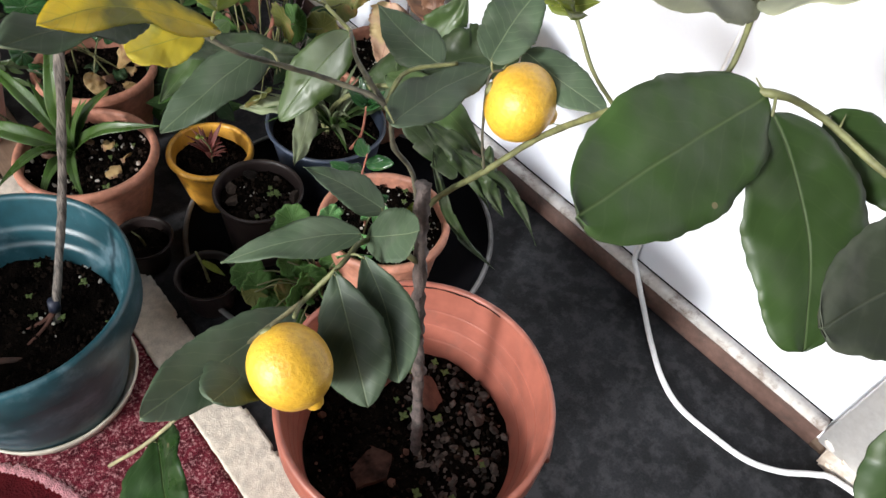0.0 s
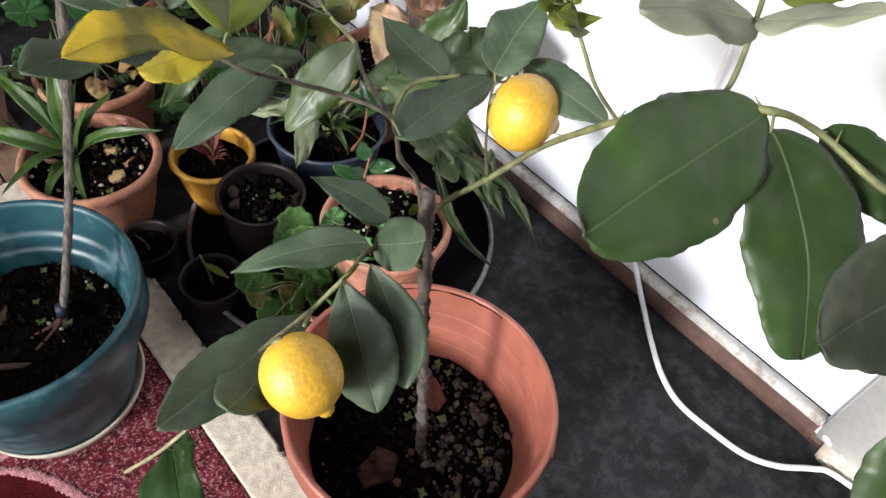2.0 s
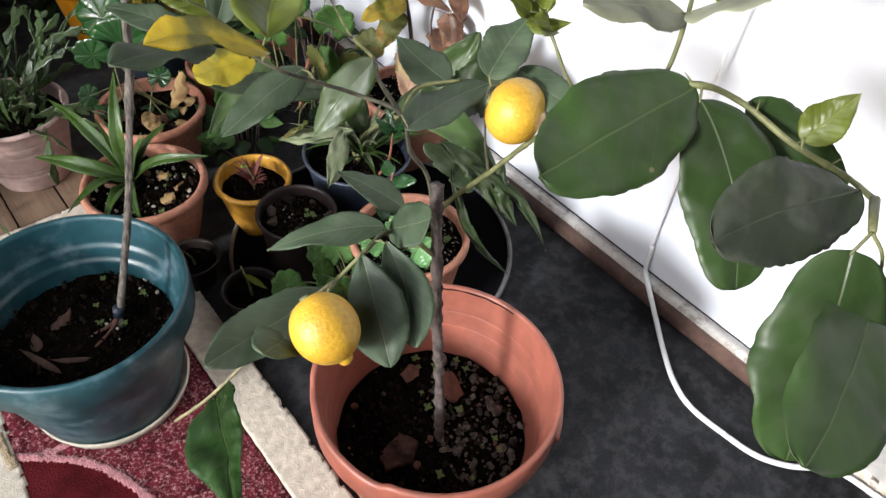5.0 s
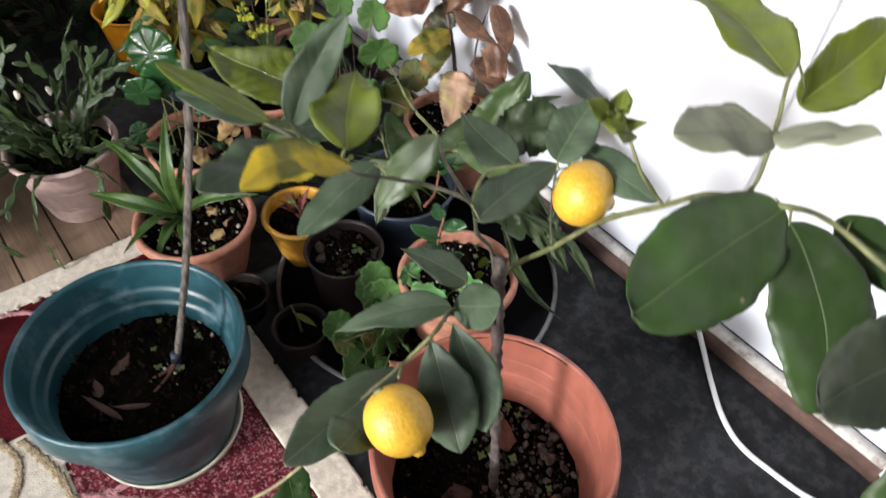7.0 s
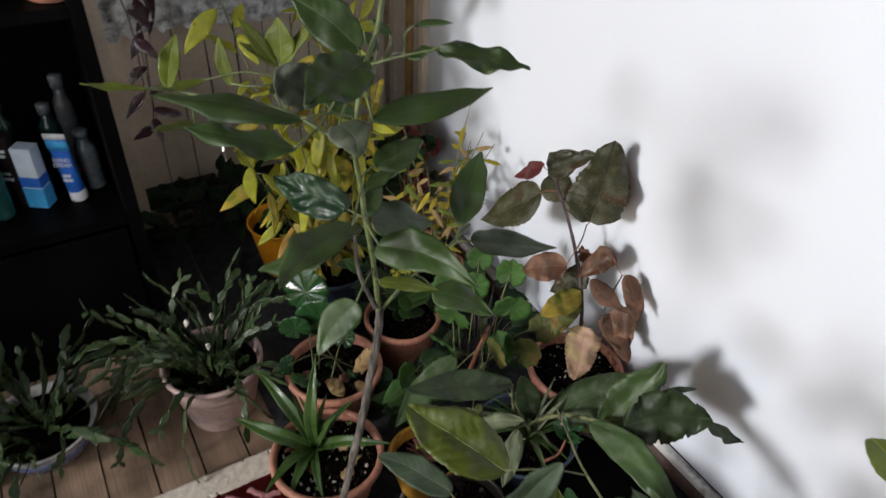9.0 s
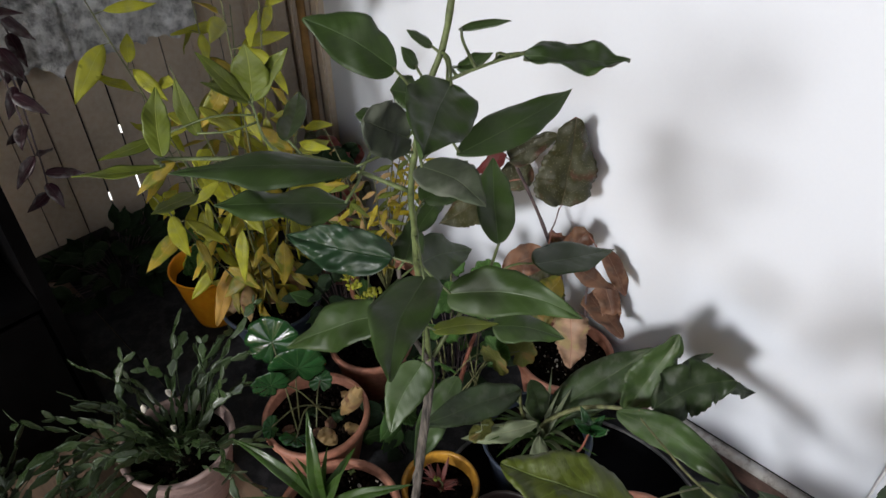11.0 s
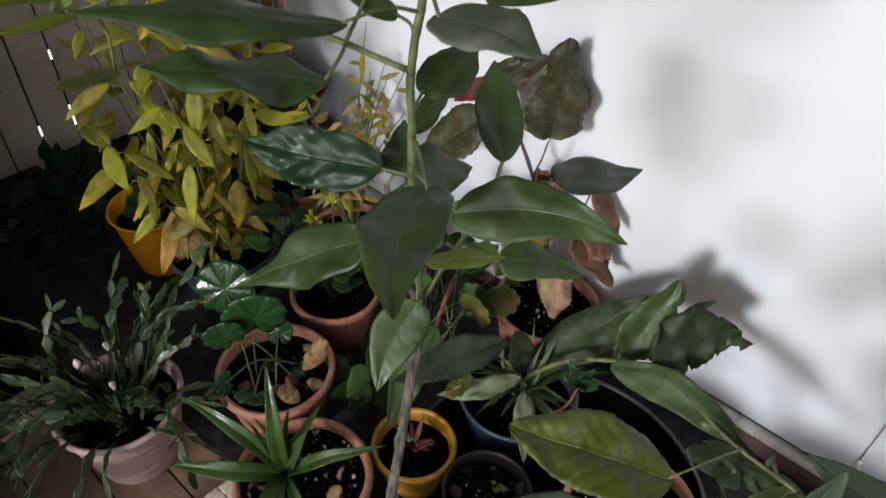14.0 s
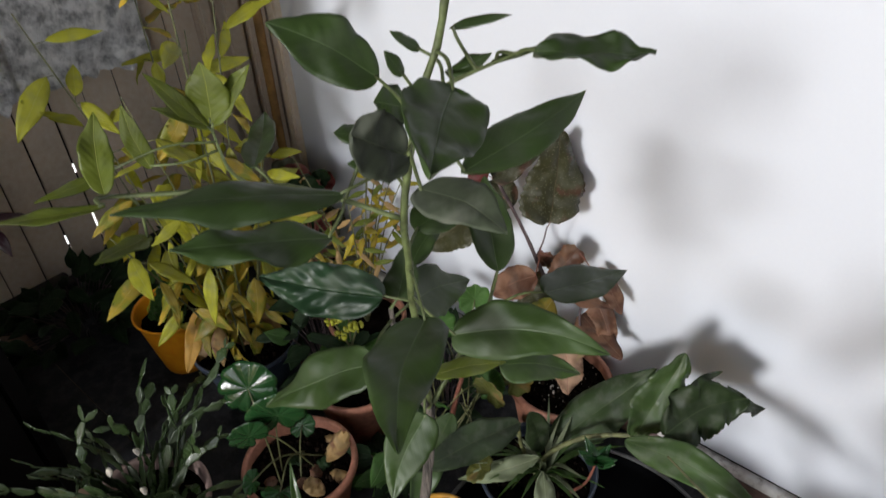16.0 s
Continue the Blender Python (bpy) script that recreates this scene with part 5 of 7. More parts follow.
citrus_leaf((0.153, 0.731, 0.984), (0.043, 0.654, 0.998), 0.052, (-0.38, -0.2, 0.85), CITRUS_DEEP, shape=ovate, fold=0.3, sway=-0.06)
citrus_leaf((0.156, 0.742, 0.863), (0.099, 0.734, 0.809), 0.04, (-0.51, -0.55, 0.66), CITRUS_DEEP, shape=ovate, fold=0.3, sway=-0.06)
citrus_leaf((0.138, 0.781, 0.915), (0.080, 0.874, 0.845), 0.049, (-0.45, -0.15, 0.85), CITRUS_DEEP, shape=ovate, sway=-0.03, ripple=0.08)
citrus_leaf((0.176, 0.801, 0.953), (0.125, 0.907, 0.955), 0.046, (-0.62, -0.45, 0.62), CITRUS_CRINKLE, shape=oval, wave=0.2, fold=0.3, ripple=0.09, quilt=0.11, sway=0.03, swells=5)
citrus_leaf((0.119, 0.763, 1.100), (-0.004, 0.821, 1.131), 0.037, (-0.05, -0.15, 0.97), CITRUS_DEEP, shape=lance, droop=0.04, ripple=0.13, curl=0.35, sway=-0.03)
citrus_leaf((0.114, 0.777, 1.061), (0.016, 0.805, 1.099), 0.034, (0.0, -0.4, 0.9), CITRUS_DEEP, shape=lance, droop=0.04, ripple=0.13, curl=0.3)
citrus_leaf((0.178, 0.728, 0.950), (0.231, 0.616, 0.957), 0.044, (-0.6, -0.35, 0.75), CITRUS_DEEP, shape=ovate, fold=0.2, sway=0.08, bend=0.18, ripple=0.1)
citrus_leaf((0.296, 0.718, 0.920), (0.409, 0.691, 0.888), 0.044, (-0.1, -0.2, 1.0), CITRUS_DEEP, shape=ovate, fold=0.25)
citrus_leaf((0.259, 0.740, 0.842), (0.315, 0.682, 0.820), 0.04, (-0.1, -0.3, 0.95), CITRUS_DEEP, shape=ovate, sway=0.06)
citrus_leaf((0.200, 0.774, 0.853), (0.265, 0.737, 0.842), 0.021, (-0.16, -0.18, 0.97), CITRUS_LIME, shape=pointed)
citrus_leaf((0.335, 0.799, 0.880), (0.415, 0.880, 0.928), 0.044, (-0.3, -0.35, 0.9), CITRUS_DEEP, shape=acute, fold=0.35, sway=0.02)
citrus_leaf((0.133, 0.709, 1.117), (0.117, 0.631, 1.127), 0.034, (-0.3, 0.0, 0.95), CITRUS_GREY, shape=ovate, sway=0.07)
citrus_leaf((0.158, 0.700, 1.176), (0.082, 0.651, 1.171), 0.046, (-0.05, -0.5, 0.85), CITRUS_DEEP, shape=oval, fold=0.3, wave=0.12)
citrus_leaf((0.113, 0.697, 1.153), (0.076, 0.697, 1.181), 0.034, (-0.2, -0.75, 0.5), CITRUS_GREY, shape=blunt, fold=0.25, wave=0.1)
citrus_leaf((0.158, 0.696, 1.121), (0.286, 0.687, 1.131), 0.033, (-0.54, -0.30, 0.87), CITRUS_DEEP, shape=lance)
citrus_leaf((0.225, 0.691, 1.178), (0.291, 0.639, 1.175), 0.03, (-0.15, -0.35, 0.93), CITRUS_DEEP, shape=oval, fold=0.4, wave=0.25, droop=0.12)
citrus_leaf((0.205, 0.812, 1.137), (0.151, 0.861, 1.184), 0.045, (-0.36, -0.62, 0.75), CITRUS_DEEP, shape=oval)
citrus_leaf((0.205, 0.787, 1.012), (0.264, 0.783, 1.031), 0.036, (-0.58, -0.35, 0.79), CITRUS_DEEP, shape=oval)
citrus_leaf((0.191, 0.781, 0.987), (0.246, 0.794, 1.0), 0.02, (-0.58, -0.35, 0.79), CITRUS_DEEP, shape=oval)
citrus_leaf((0.206, 0.803, 0.923), (0.298, 0.808, 0.888), 0.05, (-0.45, -0.45, 0.75), CITRUS_DEEP, shape=ovate)
citrus_leaf((0.19, 0.8, 0.94), (0.235, 0.835, 0.955), 0.03, (-0.45, -0.45, 0.75), CITRUS_DEEP, shape=ovate)
citrus_leaf((0.023, 0.900, 1.095), (0.048, 0.936, 1.136), 0.021, (-0.32, -0.66, 0.71), CITRUS_LIME, shape=pointed, fold=0.3)
citrus_leaf((-0.006, 0.820, 1.133), (-0.059, 0.847, 1.138), 0.012, (-0.07, -0.07, 0.99), CITRUS_LIME, shape=lance, fold=0.3)
citrus_leaf((0.047, 0.911, 1.042), (-0.004, 0.888, 1.058), 0.018, (-0.30, -0.34, 1.02), CITRUS_LIME, shape=pointed)
citrus_leaf((0.126, 0.877, 1.076), (0.210, 0.977, 1.060), 0.026, (-0.54, -0.47, 0.71), CITRUS_DEEP, shape=pointed, fold=0.3)
citrus_leaf((0.192, 1.046, 1.038), (0.196, 1.046, 1.097), 0.039, (-0.40, -0.39, 0.92), CITRUS_LIME, shape=pointed)
citrus_leaf((0.191, 1.044, 1.034), (0.233, 1.021, 1.089), 0.024, (-0.40, -0.39, 0.92), CITRUS_LIME, shape=pointed)
citrus_leaf((0.189, 1.044, 1.032), (0.144, 1.059, 1.067), 0.014, (-0.40, -0.39, 0.92), CITRUS_LIME, shape=pointed)
citrus_leaf((0.188, 1.045, 1.032), (0.150, 1.069, 1.096), 0.018, (-0.40, -0.39, 0.92), CITRUS_LIME, shape=pointed)
citrus_leaf((0.127, 1.061, 1.009), (0.123, 1.072, 1.075), 0.019, (-0.40, -0.39, 0.92), CITRUS_LIME, shape=pointed)
citrus_leaf((0.098, 1.076, 1.017), (0.023, 1.076, 1.018), 0.015, (-0.40, -0.39, 0.92), CITRUS_LIME, shape=pointed)
citrus_leaf((0.182, 0.807, 1.101), (0.160, 0.817, 1.110), 0.018, (-0.40, -0.39, 0.92), CITRUS_DEEP, shape=pointed, big=False)
citrus_leaf((0.184, 0.787, 1.077), (0.158, 0.804, 1.090), 0.017, (-0.40, -0.39, 0.92), CITRUS_DEEP, shape=pointed, big=False)
citrus_leaf((0.211, 0.791, 1.117), (0.189, 0.803, 1.127), 0.035, (-0.40, -0.39, 0.92), CITRUS_DEEP, shape=pointed, big=False)
citrus_leaf((0.217, 0.798, 1.138), (0.206, 0.805, 1.159), 0.012, (-0.40, -0.39, 0.92), CITRUS_DEEP, shape=pointed, big=False)
citrus_leaf((0.231, 0.793, 1.154), (0.213, 0.805, 1.171), 0.010, (-0.40, -0.39, 0.92), CITRUS_DEEP, shape=pointed, big=False)
citrus_leaf((0.249, 0.781, 1.167), (0.271, 0.742, 1.178), 0.009, (-0.40, -0.39, 0.92), CITRUS_DEEP, shape=pointed, big=False)
citrus_leaf((0.239, 0.774, 1.138), (0.256, 0.748, 1.154), 0.015, (-0.40, -0.39, 0.92), CITRUS_DEEP, shape=pointed, big=False)
citrus_leaf((0.261, 0.752, 1.145), (0.273, 0.724, 1.155), 0.006, (-0.40, -0.39, 0.92), CITRUS_DEEP, shape=pointed, big=False)

# flat-leaved cactus in the blue pot
EPI_LIGHT = leaf_mat("light_cactus_leaf", (0.05, 0.085, 0.028), (0.08, 0.115, 0.045), rough=0.45, ribs=5, puff=0.25, dust=0.2, spec=0.4, quilt=0.1)
epiphyllum = thing("epiphyllum", (0.605, 0.9, 0.135), "flat-leaved cactus with lobed grey-green leaves in the blue pot", "cactus")
shoot(epiphyllum, [(0.605, 0.9, 0.13), (0.615, 0.89, 0.2), (0.65, 0.83, 0.27), (0.68, 0.75, 0.31)], 0.005, 0.004, TWIG)
shoot(epiphyllum, [(0.605, 0.9, 0.13), (0.59, 0.93, 0.22), (0.572, 0.927, 0.31)], 0.004, 0.003, TWIG)
leaf(epiphyllum, (0.662, 0.908, 0.163), (0.786, 0.775, 0.377), 0.098, (-0.6, -0.1, 0.75), ORCHID, shape=acute, teeth=0.02, wave=0.1, curl=0.25)
leaf(epiphyllum, (0.654, 0.745, 0.334), (0.751, 0.718, 0.479), 0.082, (-0.6, -0.6, 0.45), EPI_LIGHT, shape=oval, lobes=0.16, wave=0.2, fold=0.25, teeth=0.04)
leaf(epiphyllum, (0.646, 0.69, 0.39), (0.785, 0.615, 0.41), 0.1, (-0.39, -0.48, 0.78), ORCHID, shape=oval, lobes=0.2, sway=0.08, wave=0.2, ripple=0.1, teeth=0.05)
leaf(epiphyllum, (0.79, 0.672, 0.39), (0.905, 0.606, 0.268), 0.045, (0.25, -0.2, 0.9), ORCHID, shape=lance, wave=0.25, ripple=0.12, droop=-0.06)
leaf(epiphyllum, (0.725, 0.692, 0.435), (0.784, 0.662, 0.446), 0.015, (-0.06, -0.06, 0.84), ORCHID, shape=oval)
leaf(epiphyllum, (0.619, 0.743, 0.364), (0.617, 0.493, 0.366), 0.058, (-0.55, -0.2, 0.8), EPI_LIGHT, shape=acute, droop=-0.05, wave=0.15, ends=0.06, sway=0.06)
leaf(epiphyllum, (0.588, 0.888, 0.228), (0.475, 0.995, 0.186), 0.042, (-0.3, -0.4, 0.85), PALEAF, shape=lance, teeth=0.05, wave=0.25, ripple=0.14, ends=0.1)
leaf(epiphyllum, (0.572, 0.927, 0.312), (0.34, 0.968, 0.38), 0.066, (-0.24, -0.33, 0.95), ORCHID, shape=acute, wave=0.12)
leaf(epiphyllum, (0.480, 1.007, 0.363), (0.322, 0.965, 0.281), 0.06, (-0.34, -0.39, 0.94), EPI_LIGHT, shape=acute, wave=0.15)
leaf(epiphyllum, (0.628, 0.905, 0.194), (0.576, 0.907, 0.353), 0.054, (-0.39, -0.44, 0.87), ORCHID, shape=oval)
leaf(epiphyllum, (0.541, 0.851, 0.268), (0.459, 0.782, 0.213), 0.04, (-0.5, -0.4, 0.75), PALEAF, shape=lance, wave=0.3, ripple=0.1)
leaf(epiphyllum, (0.548, 0.508, 0.416), (0.605, 0.365, 0.305), 0.02, (-0.50, -0.21, 0.91), ORCHID, shape=lance, lobes=0.3, wave=0.4, ripple=0.2, sway=0.12)
leaf(epiphyllum, (0.588, 0.476, 0.424), (0.595, 0.427, 0.319), 0.030, (-0.50, -0.21, 0.91), ORCHID, shape=lance, lobes=0.3, wave=0.4, ripple=0.2, sway=-0.1)
leaf(epiphyllum, (0.530, 0.554, 0.441), (0.578, 0.445, 0.332), 0.039, (-0.50, -0.21, 0.91), ORCHID, shape=lance, lobes=0.275, wave=0.3, ripple=0.15, sway=0.08)
leaf(epiphyllum, (0.528, 0.524, 0.412), (0.578, 0.409, 0.226), 0.017, (-0.50, -0.21, 0.91), ORCHID, shape=lance, lobes=0.3, wave=0.4, ripple=0.25, sway=-0.1)
leaf(epiphyllum, (0.507, 0.567, 0.435), (0.548, 0.491, 0.371), 0.035, (-0.50, -0.21, 0.91), ORCHID, shape=lobed, lobes=0.27)
for k in range(34):                                   # narrow strap leaves of the rosette
    r = random.Random(200 + k)
    a = r.uniform(0, 2 * math.pi)
    c = Vector((0.61, 0.885, 0.15))
    reach = r.uniform(0.07, 0.15)
    leaf(epiphyllum, c, c + Vector((math.cos(a) * reach, math.sin(a) * reach, r.uniform(0.02, 0.11))), r.uniform(0.008, 0.015), (0, 0, 1), PALEAF if k % 3 == 0 else STRAP, shape=blade, ends=0.15, fold=0.4, big=False, name="strap_leaf")

for k in range(9):                                    # fresh tuft at the cactus's foot
    r = random.Random(260 + k)
    c = Vector((0.612, 0.785, 0.275))
    a = r.uniform(0, 6.28)
    leaf(epiphyllum, c, c + Vector((math.cos(a) * 0.035, math.sin(a) * 0.035, r.uniform(0.0, 0.04))), 0.02, (-0.45, -0.45, 0.8), GLOSSY, shape=ovate, big=False, teeth=0.05, fold=0.3, name="young_leaf", label="fresh glossy young leaf")
stem(epiphyllum, [(0.612, 0.83, 0.14), (0.614, 0.8, 0.2), (0.612, 0.785, 0.276)], 0.003, 0.002, REDSTEM)

# begonia by the wall
begonia = thing("begonia", (0.812, 0.985, 0.165), "spotted begonia with curled bronze leaves on dark canes by the wall", "begonia")
shoot(begonia, [(0.82, 0.99, 0.16), (0.838, 1.02, 0.285), (0.83, 1.035, 0.386), (0.835, 1.08, 0.46), (0.825, 1.11, 0.53), (0.8, 1.15, 0.63)], 0.005, 0.0032, PURPSTEM, "cane")
shoot(begonia, [(0.835, 1.08, 0.46), (0.828, 1.06, 0.51), (0.82, 1.047, 0.559)], 0.0018, 0.0014, PURPSTEM, "cane")
shoot(begonia, [(0.83, 0.98, 0.16), (0.85, 0.97, 0.27), (0.86, 0.98, 0.36), (0.88, 0.972, 0.45)], 0.003, 0.0018, PURPSTEM, "cane")


def begonia_leaf(*args, **kw):
    ob = leaf(begonia, *args, **kw)
    hang(begonia, ob, args[0], 0.16, REDSTEM)


begonia_leaf((0.828, 1.047, 0.562), (0.878, 1.068, 0.735), 0.128, (-0.33, -0.72, 0.61), BEGONIA, shape=heart_leaf, teeth=0.06, wave=0.14, ripple=0.1, fold=0.35, curl=0.5)
begonia_leaf((0.780, 1.149, 0.651), (0.850, 1.085, 0.70), 0.062, (-0.1, -0.5, 0.8), BEGONIA, shape=heart_leaf, wave=0.2, fold=0.35, ripple=0.1)
begonia_leaf((0.762, 1.143, 0.669), (0.740, 1.211, 0.609), 0.039, (-0.34, -0.51, 0.85), BEGONIA_RED, shape=pointed, wave=0.15)
begonia_leaf((0.798, 1.181, 0.569), (0.722, 1.295, 0.447), 0.108, (-0.34, -0.39, 0.94), BEGONIA, shape=pointed, teeth=0.05)
begonia_leaf((0.798, 1.181, 0.569), (0.853, 1.149, 0.602), 0.070, (-0.34, -0.39, 0.94), BEGONIA, shape=blunt)
begonia_leaf((0.810, 0.994, 0.450), (0.85, 0.905, 0.405), 0.043, (-0.25, -0.56, 0.85), BEGONIA_TAN, shape=pointed)
begonia_leaf((0.895, 0.971, 0.448), (0.871, 0.893, 0.382), 0.047, (-0.31, -0.67, 0.69), BEGONIA_TAN, shape=oval)
begonia_leaf((0.881, 0.988, 0.322), (0.84, 0.865, 0.3), 0.06, (-0.34, -0.51, 0.85), BEGONIA_TAN, shape=heart_leaf, wave=0.1)
begonia_leaf((0.820, 1.024, 0.385), (0.692, 1.001, 0.393), 0.056, (-0.31, -0.45, 0.93), GOLD, shape=oval, wave=0.15)
begonia_leaf((0.775, 1.037, 0.472), (0.697, 1.088, 0.452), 0.067, (-0.36, -0.56, 0.77), BEGONIA_TAN, shape=oval, wave=0.15)
begonia_leaf((0.825, 0.993, 0.302), (0.762, 0.937, 0.211), 0.082, (-0.43, -0.48, 0.79), SALMON, shape=heart_leaf, teeth=0.1, wave=0.2, ripple=0.1)
begonia_leaf((0.865, 1.0, 0.5), (0.815, 1.035, 0.425), 0.052, (-0.45, -0.5, 0.6), BEGONIA_TAN, shape=heart_leaf, wave=0.2, ripple=0.12, teeth=0.08)
begonia_leaf((0.885, 0.955, 0.37), (0.86, 0.9, 0.285), 0.055, (-0.4, -0.5, 0.7), BEGONIA_TAN, shape=heart_leaf, wave=0.2, ripple=0.12, teeth=0.08)
begonia_leaf((0.805, 1.025, 0.37), (0.735, 1.0, 0.31), 0.058, (-0.35, -0.5, 0.75), GERAN_OLD, shape=heart_leaf, wave=0.2, ripple=0.12, teeth=0.08)
begonia_leaf((0.85, 1.05, 0.47), (0.885, 1.1, 0.4), 0.05, (-0.5, -0.5, 0.6), BEGONIA_TAN, shape=heart_leaf, wave=0.25, ripple=0.12, teeth=0.08)
begonia_leaf((0.84, 1.04, 0.42), (0.79, 1.09, 0.35), 0.06, (-0.4, -0.5, 0.7), BEGONIA, shape=heart_leaf, wave=0.2, ripple=0.1, teeth=0.06)

# clivia
clivia = thing("clivia", (0.195, 1.096, 0.138), "strap-leaved green lily in a terracotta pot", "lily")
leaf(clivia, (0.195, 1.096, 0.140), (0.232, 1.155, 0.351), 0.035, (-0.30, -0.34, 1.02), STRAP, shape=blade, ends=0.15, fold=0.45, droop=0.05)
leaf(clivia, (0.195, 1.096, 0.140), (0.126, 1.285, 0.260), 0.031, (-0.30, -0.34, 1.02), STRAP, shape=blade, ends=0.15, fold=0.45, droop=0.05)
leaf(clivia, (0.195, 1.096, 0.140), (0.059, 1.233, 0.179), 0.041, (-0.30, -0.34, 1.02), STRAP, shape=blade, ends=0.15, fold=0.45, droop=0.05)
leaf(clivia, (0.195, 1.096, 0.140), (0.285, 1.097, 0.247), 0.027, (-0.30, -0.34, 1.02), STRAP, shape=blade, ends=0.15, fold=0.45, droop=0.05)
leaf(clivia, (0.195, 1.096, 0.140), (0.304, 0.962, 0.248), 0.031, (-0.30, -0.34, 1.02), STRAP, shape=blade, ends=0.15, fold=0.45, droop=0.05)
leaf(clivia, (0.195, 1.096, 0.140), (0.055, 1.001, 0.214), 0.031, (-0.29, -0.23, 1.06), STRAP, shape=blade, ends=0.15, fold=0.45, droop=0.05)
leaf(clivia, (0.195, 1.096, 0.140), (0.099, 1.005, 0.138), 0.027, (-0.29, -0.23, 1.06), STRAP, shape=blade, ends=0.15, fold=0.45, droop=0.05)
leaf(clivia, (0.195, 1.096, 0.140), (0.158, 0.968, 0.147), 0.022, (-0.29, -0.23, 1.06), STRAP, shape=blade, ends=0.15, fold=0.45, droop=0.05)
for k in range(5):
    r = random.Random(70 + k)
    a = r.uniform(0, 6.28)
    leaf(clivia, (0.195, 1.096, 0.14), (0.195 + 0.05 * math.cos(a), 1.096 + 0.05 * math.sin(a), 0.24 + 0.06 * r.random()), 0.018, (0, -0.3, 1), STRAP, shape=blade, ends=0.06, fold=0.5, big=False)
for k in range(7):
    r = random.Random(90 + k)
    a, d = r.uniform(0, 6.28), r.uniform(0.03, 0.09)
    b = Vector((0.207 + d * math.cos(a), 1.062 + d * math.sin(a), 0.145))
    leaf(clivia_pot, b, b + Vector((r.uniform(-1, 1), r.uniform(-1, 1), 0.25)) * 0.03, 0.024, (0.1, -0.2, 1), DRYLEAF if k % 2 else BEGONIA_TAN, shape=blunt, wave=0.3, curl=0.5, big=False, name="fallen_leaf")


# round-leaved plants
def stalked(plant, centre, radius, face, root, material, lobes=7, depth=0.12, cup=0.25, ruffle=0.08, name="leaf", seed=0.0, stalk=TWIG, **kw):
    inv = plant.matrix_basis.inverted()
    c, f, root = Vector(centre), Vector(face).normalized(), Vector(root)
    away = (c - root)
    m = inv @ aim(c, c + away, f)
    ob = part(name, round_leaf_bm(radius, lobes, depth, cup, ruffle, seed=seed, **kw), material, plant, m=m)
    q = m.inverted() @ (inv @ root)
    mid = q * 0.45 + m.inverted().to_3x3() @ (inv.to_3x3() @ Vector((0, 0, 0.2 * away.length)))
    part("leaf_stalk", tube_bm([q, mid, (0, 0, -0.001)], 0.0017, 0.0013, 6, 5), stalk, ob)
    return ob


round_leaf_plant = thing("round_leaf_plant", (0.316, 1.275, 0.145), "glossy round-leaved plant among dry fallen leaves", "houseplant")
FACE_WAY = (-0.5, -0.62, 0.6)
for k, (c, r) in enumerate((((0.29, 1.349, 0.353), 0.056), ((0.295, 1.273, 0.33), 0.057), ((0.237, 1.287, 0.315), 0.037), ((0.199, 1.246, 0.257), 0.023), ((0.222, 1.199, 0.244), 0.033), ((0.36, 1.31, 0.21), 0.026))):
    stalked(round_leaf_plant, c, r, (-0.5 + 0.2 * math.sin(k * 2.1), -0.5 + 0.2 * math.cos(k * 3.3), 0.68), (0.315 - 0.05 * math.cos(k), 1.275 + 0.03 * math.sin(k * 2), 0.145), GLOSSY, 9, 0.08, -0.12, 0.03, seed=k, pleat=0.09, rings=7, steps=90)
leaf(round_leaf_plant, (0.365, 1.170, 0.294), (0.344, 1.221, 0.188), 0.034, (-0.39, -0.44, 0.87), DRYLEAF, shape=blunt, wave=0.3, curl=0.6)
leaf(round_leaf_plant, (0.298, 1.181, 0.165), (0.280, 1.208, 0.206), 0.032, (-0.39, -0.44, 0.87), DRYLEAF, shape=blunt, wave=0.3, curl=0.6)
for k in range(9):
    r = random.Random(110 + k)
    a, d = r.uniform(0, 6.28), r.uniform(0.02, 0.09)
    b = Vector((0.316 + d * math.cos(a), 1.275 + d * math.sin(a), 0.152))
    leaf(round_pot, b, b + Vector((r.uniform(-1, 1), r.uniform(-1, 1), 0.3)) * 0.035, 0.026, (0.1, -0.3, 1), (DRYLEAF, SHADED_LEAF, BEGONIA_TAN)[k % 3], shape=blunt, wave=0.35, curl=0.6, big=False, name="fallen_leaf")

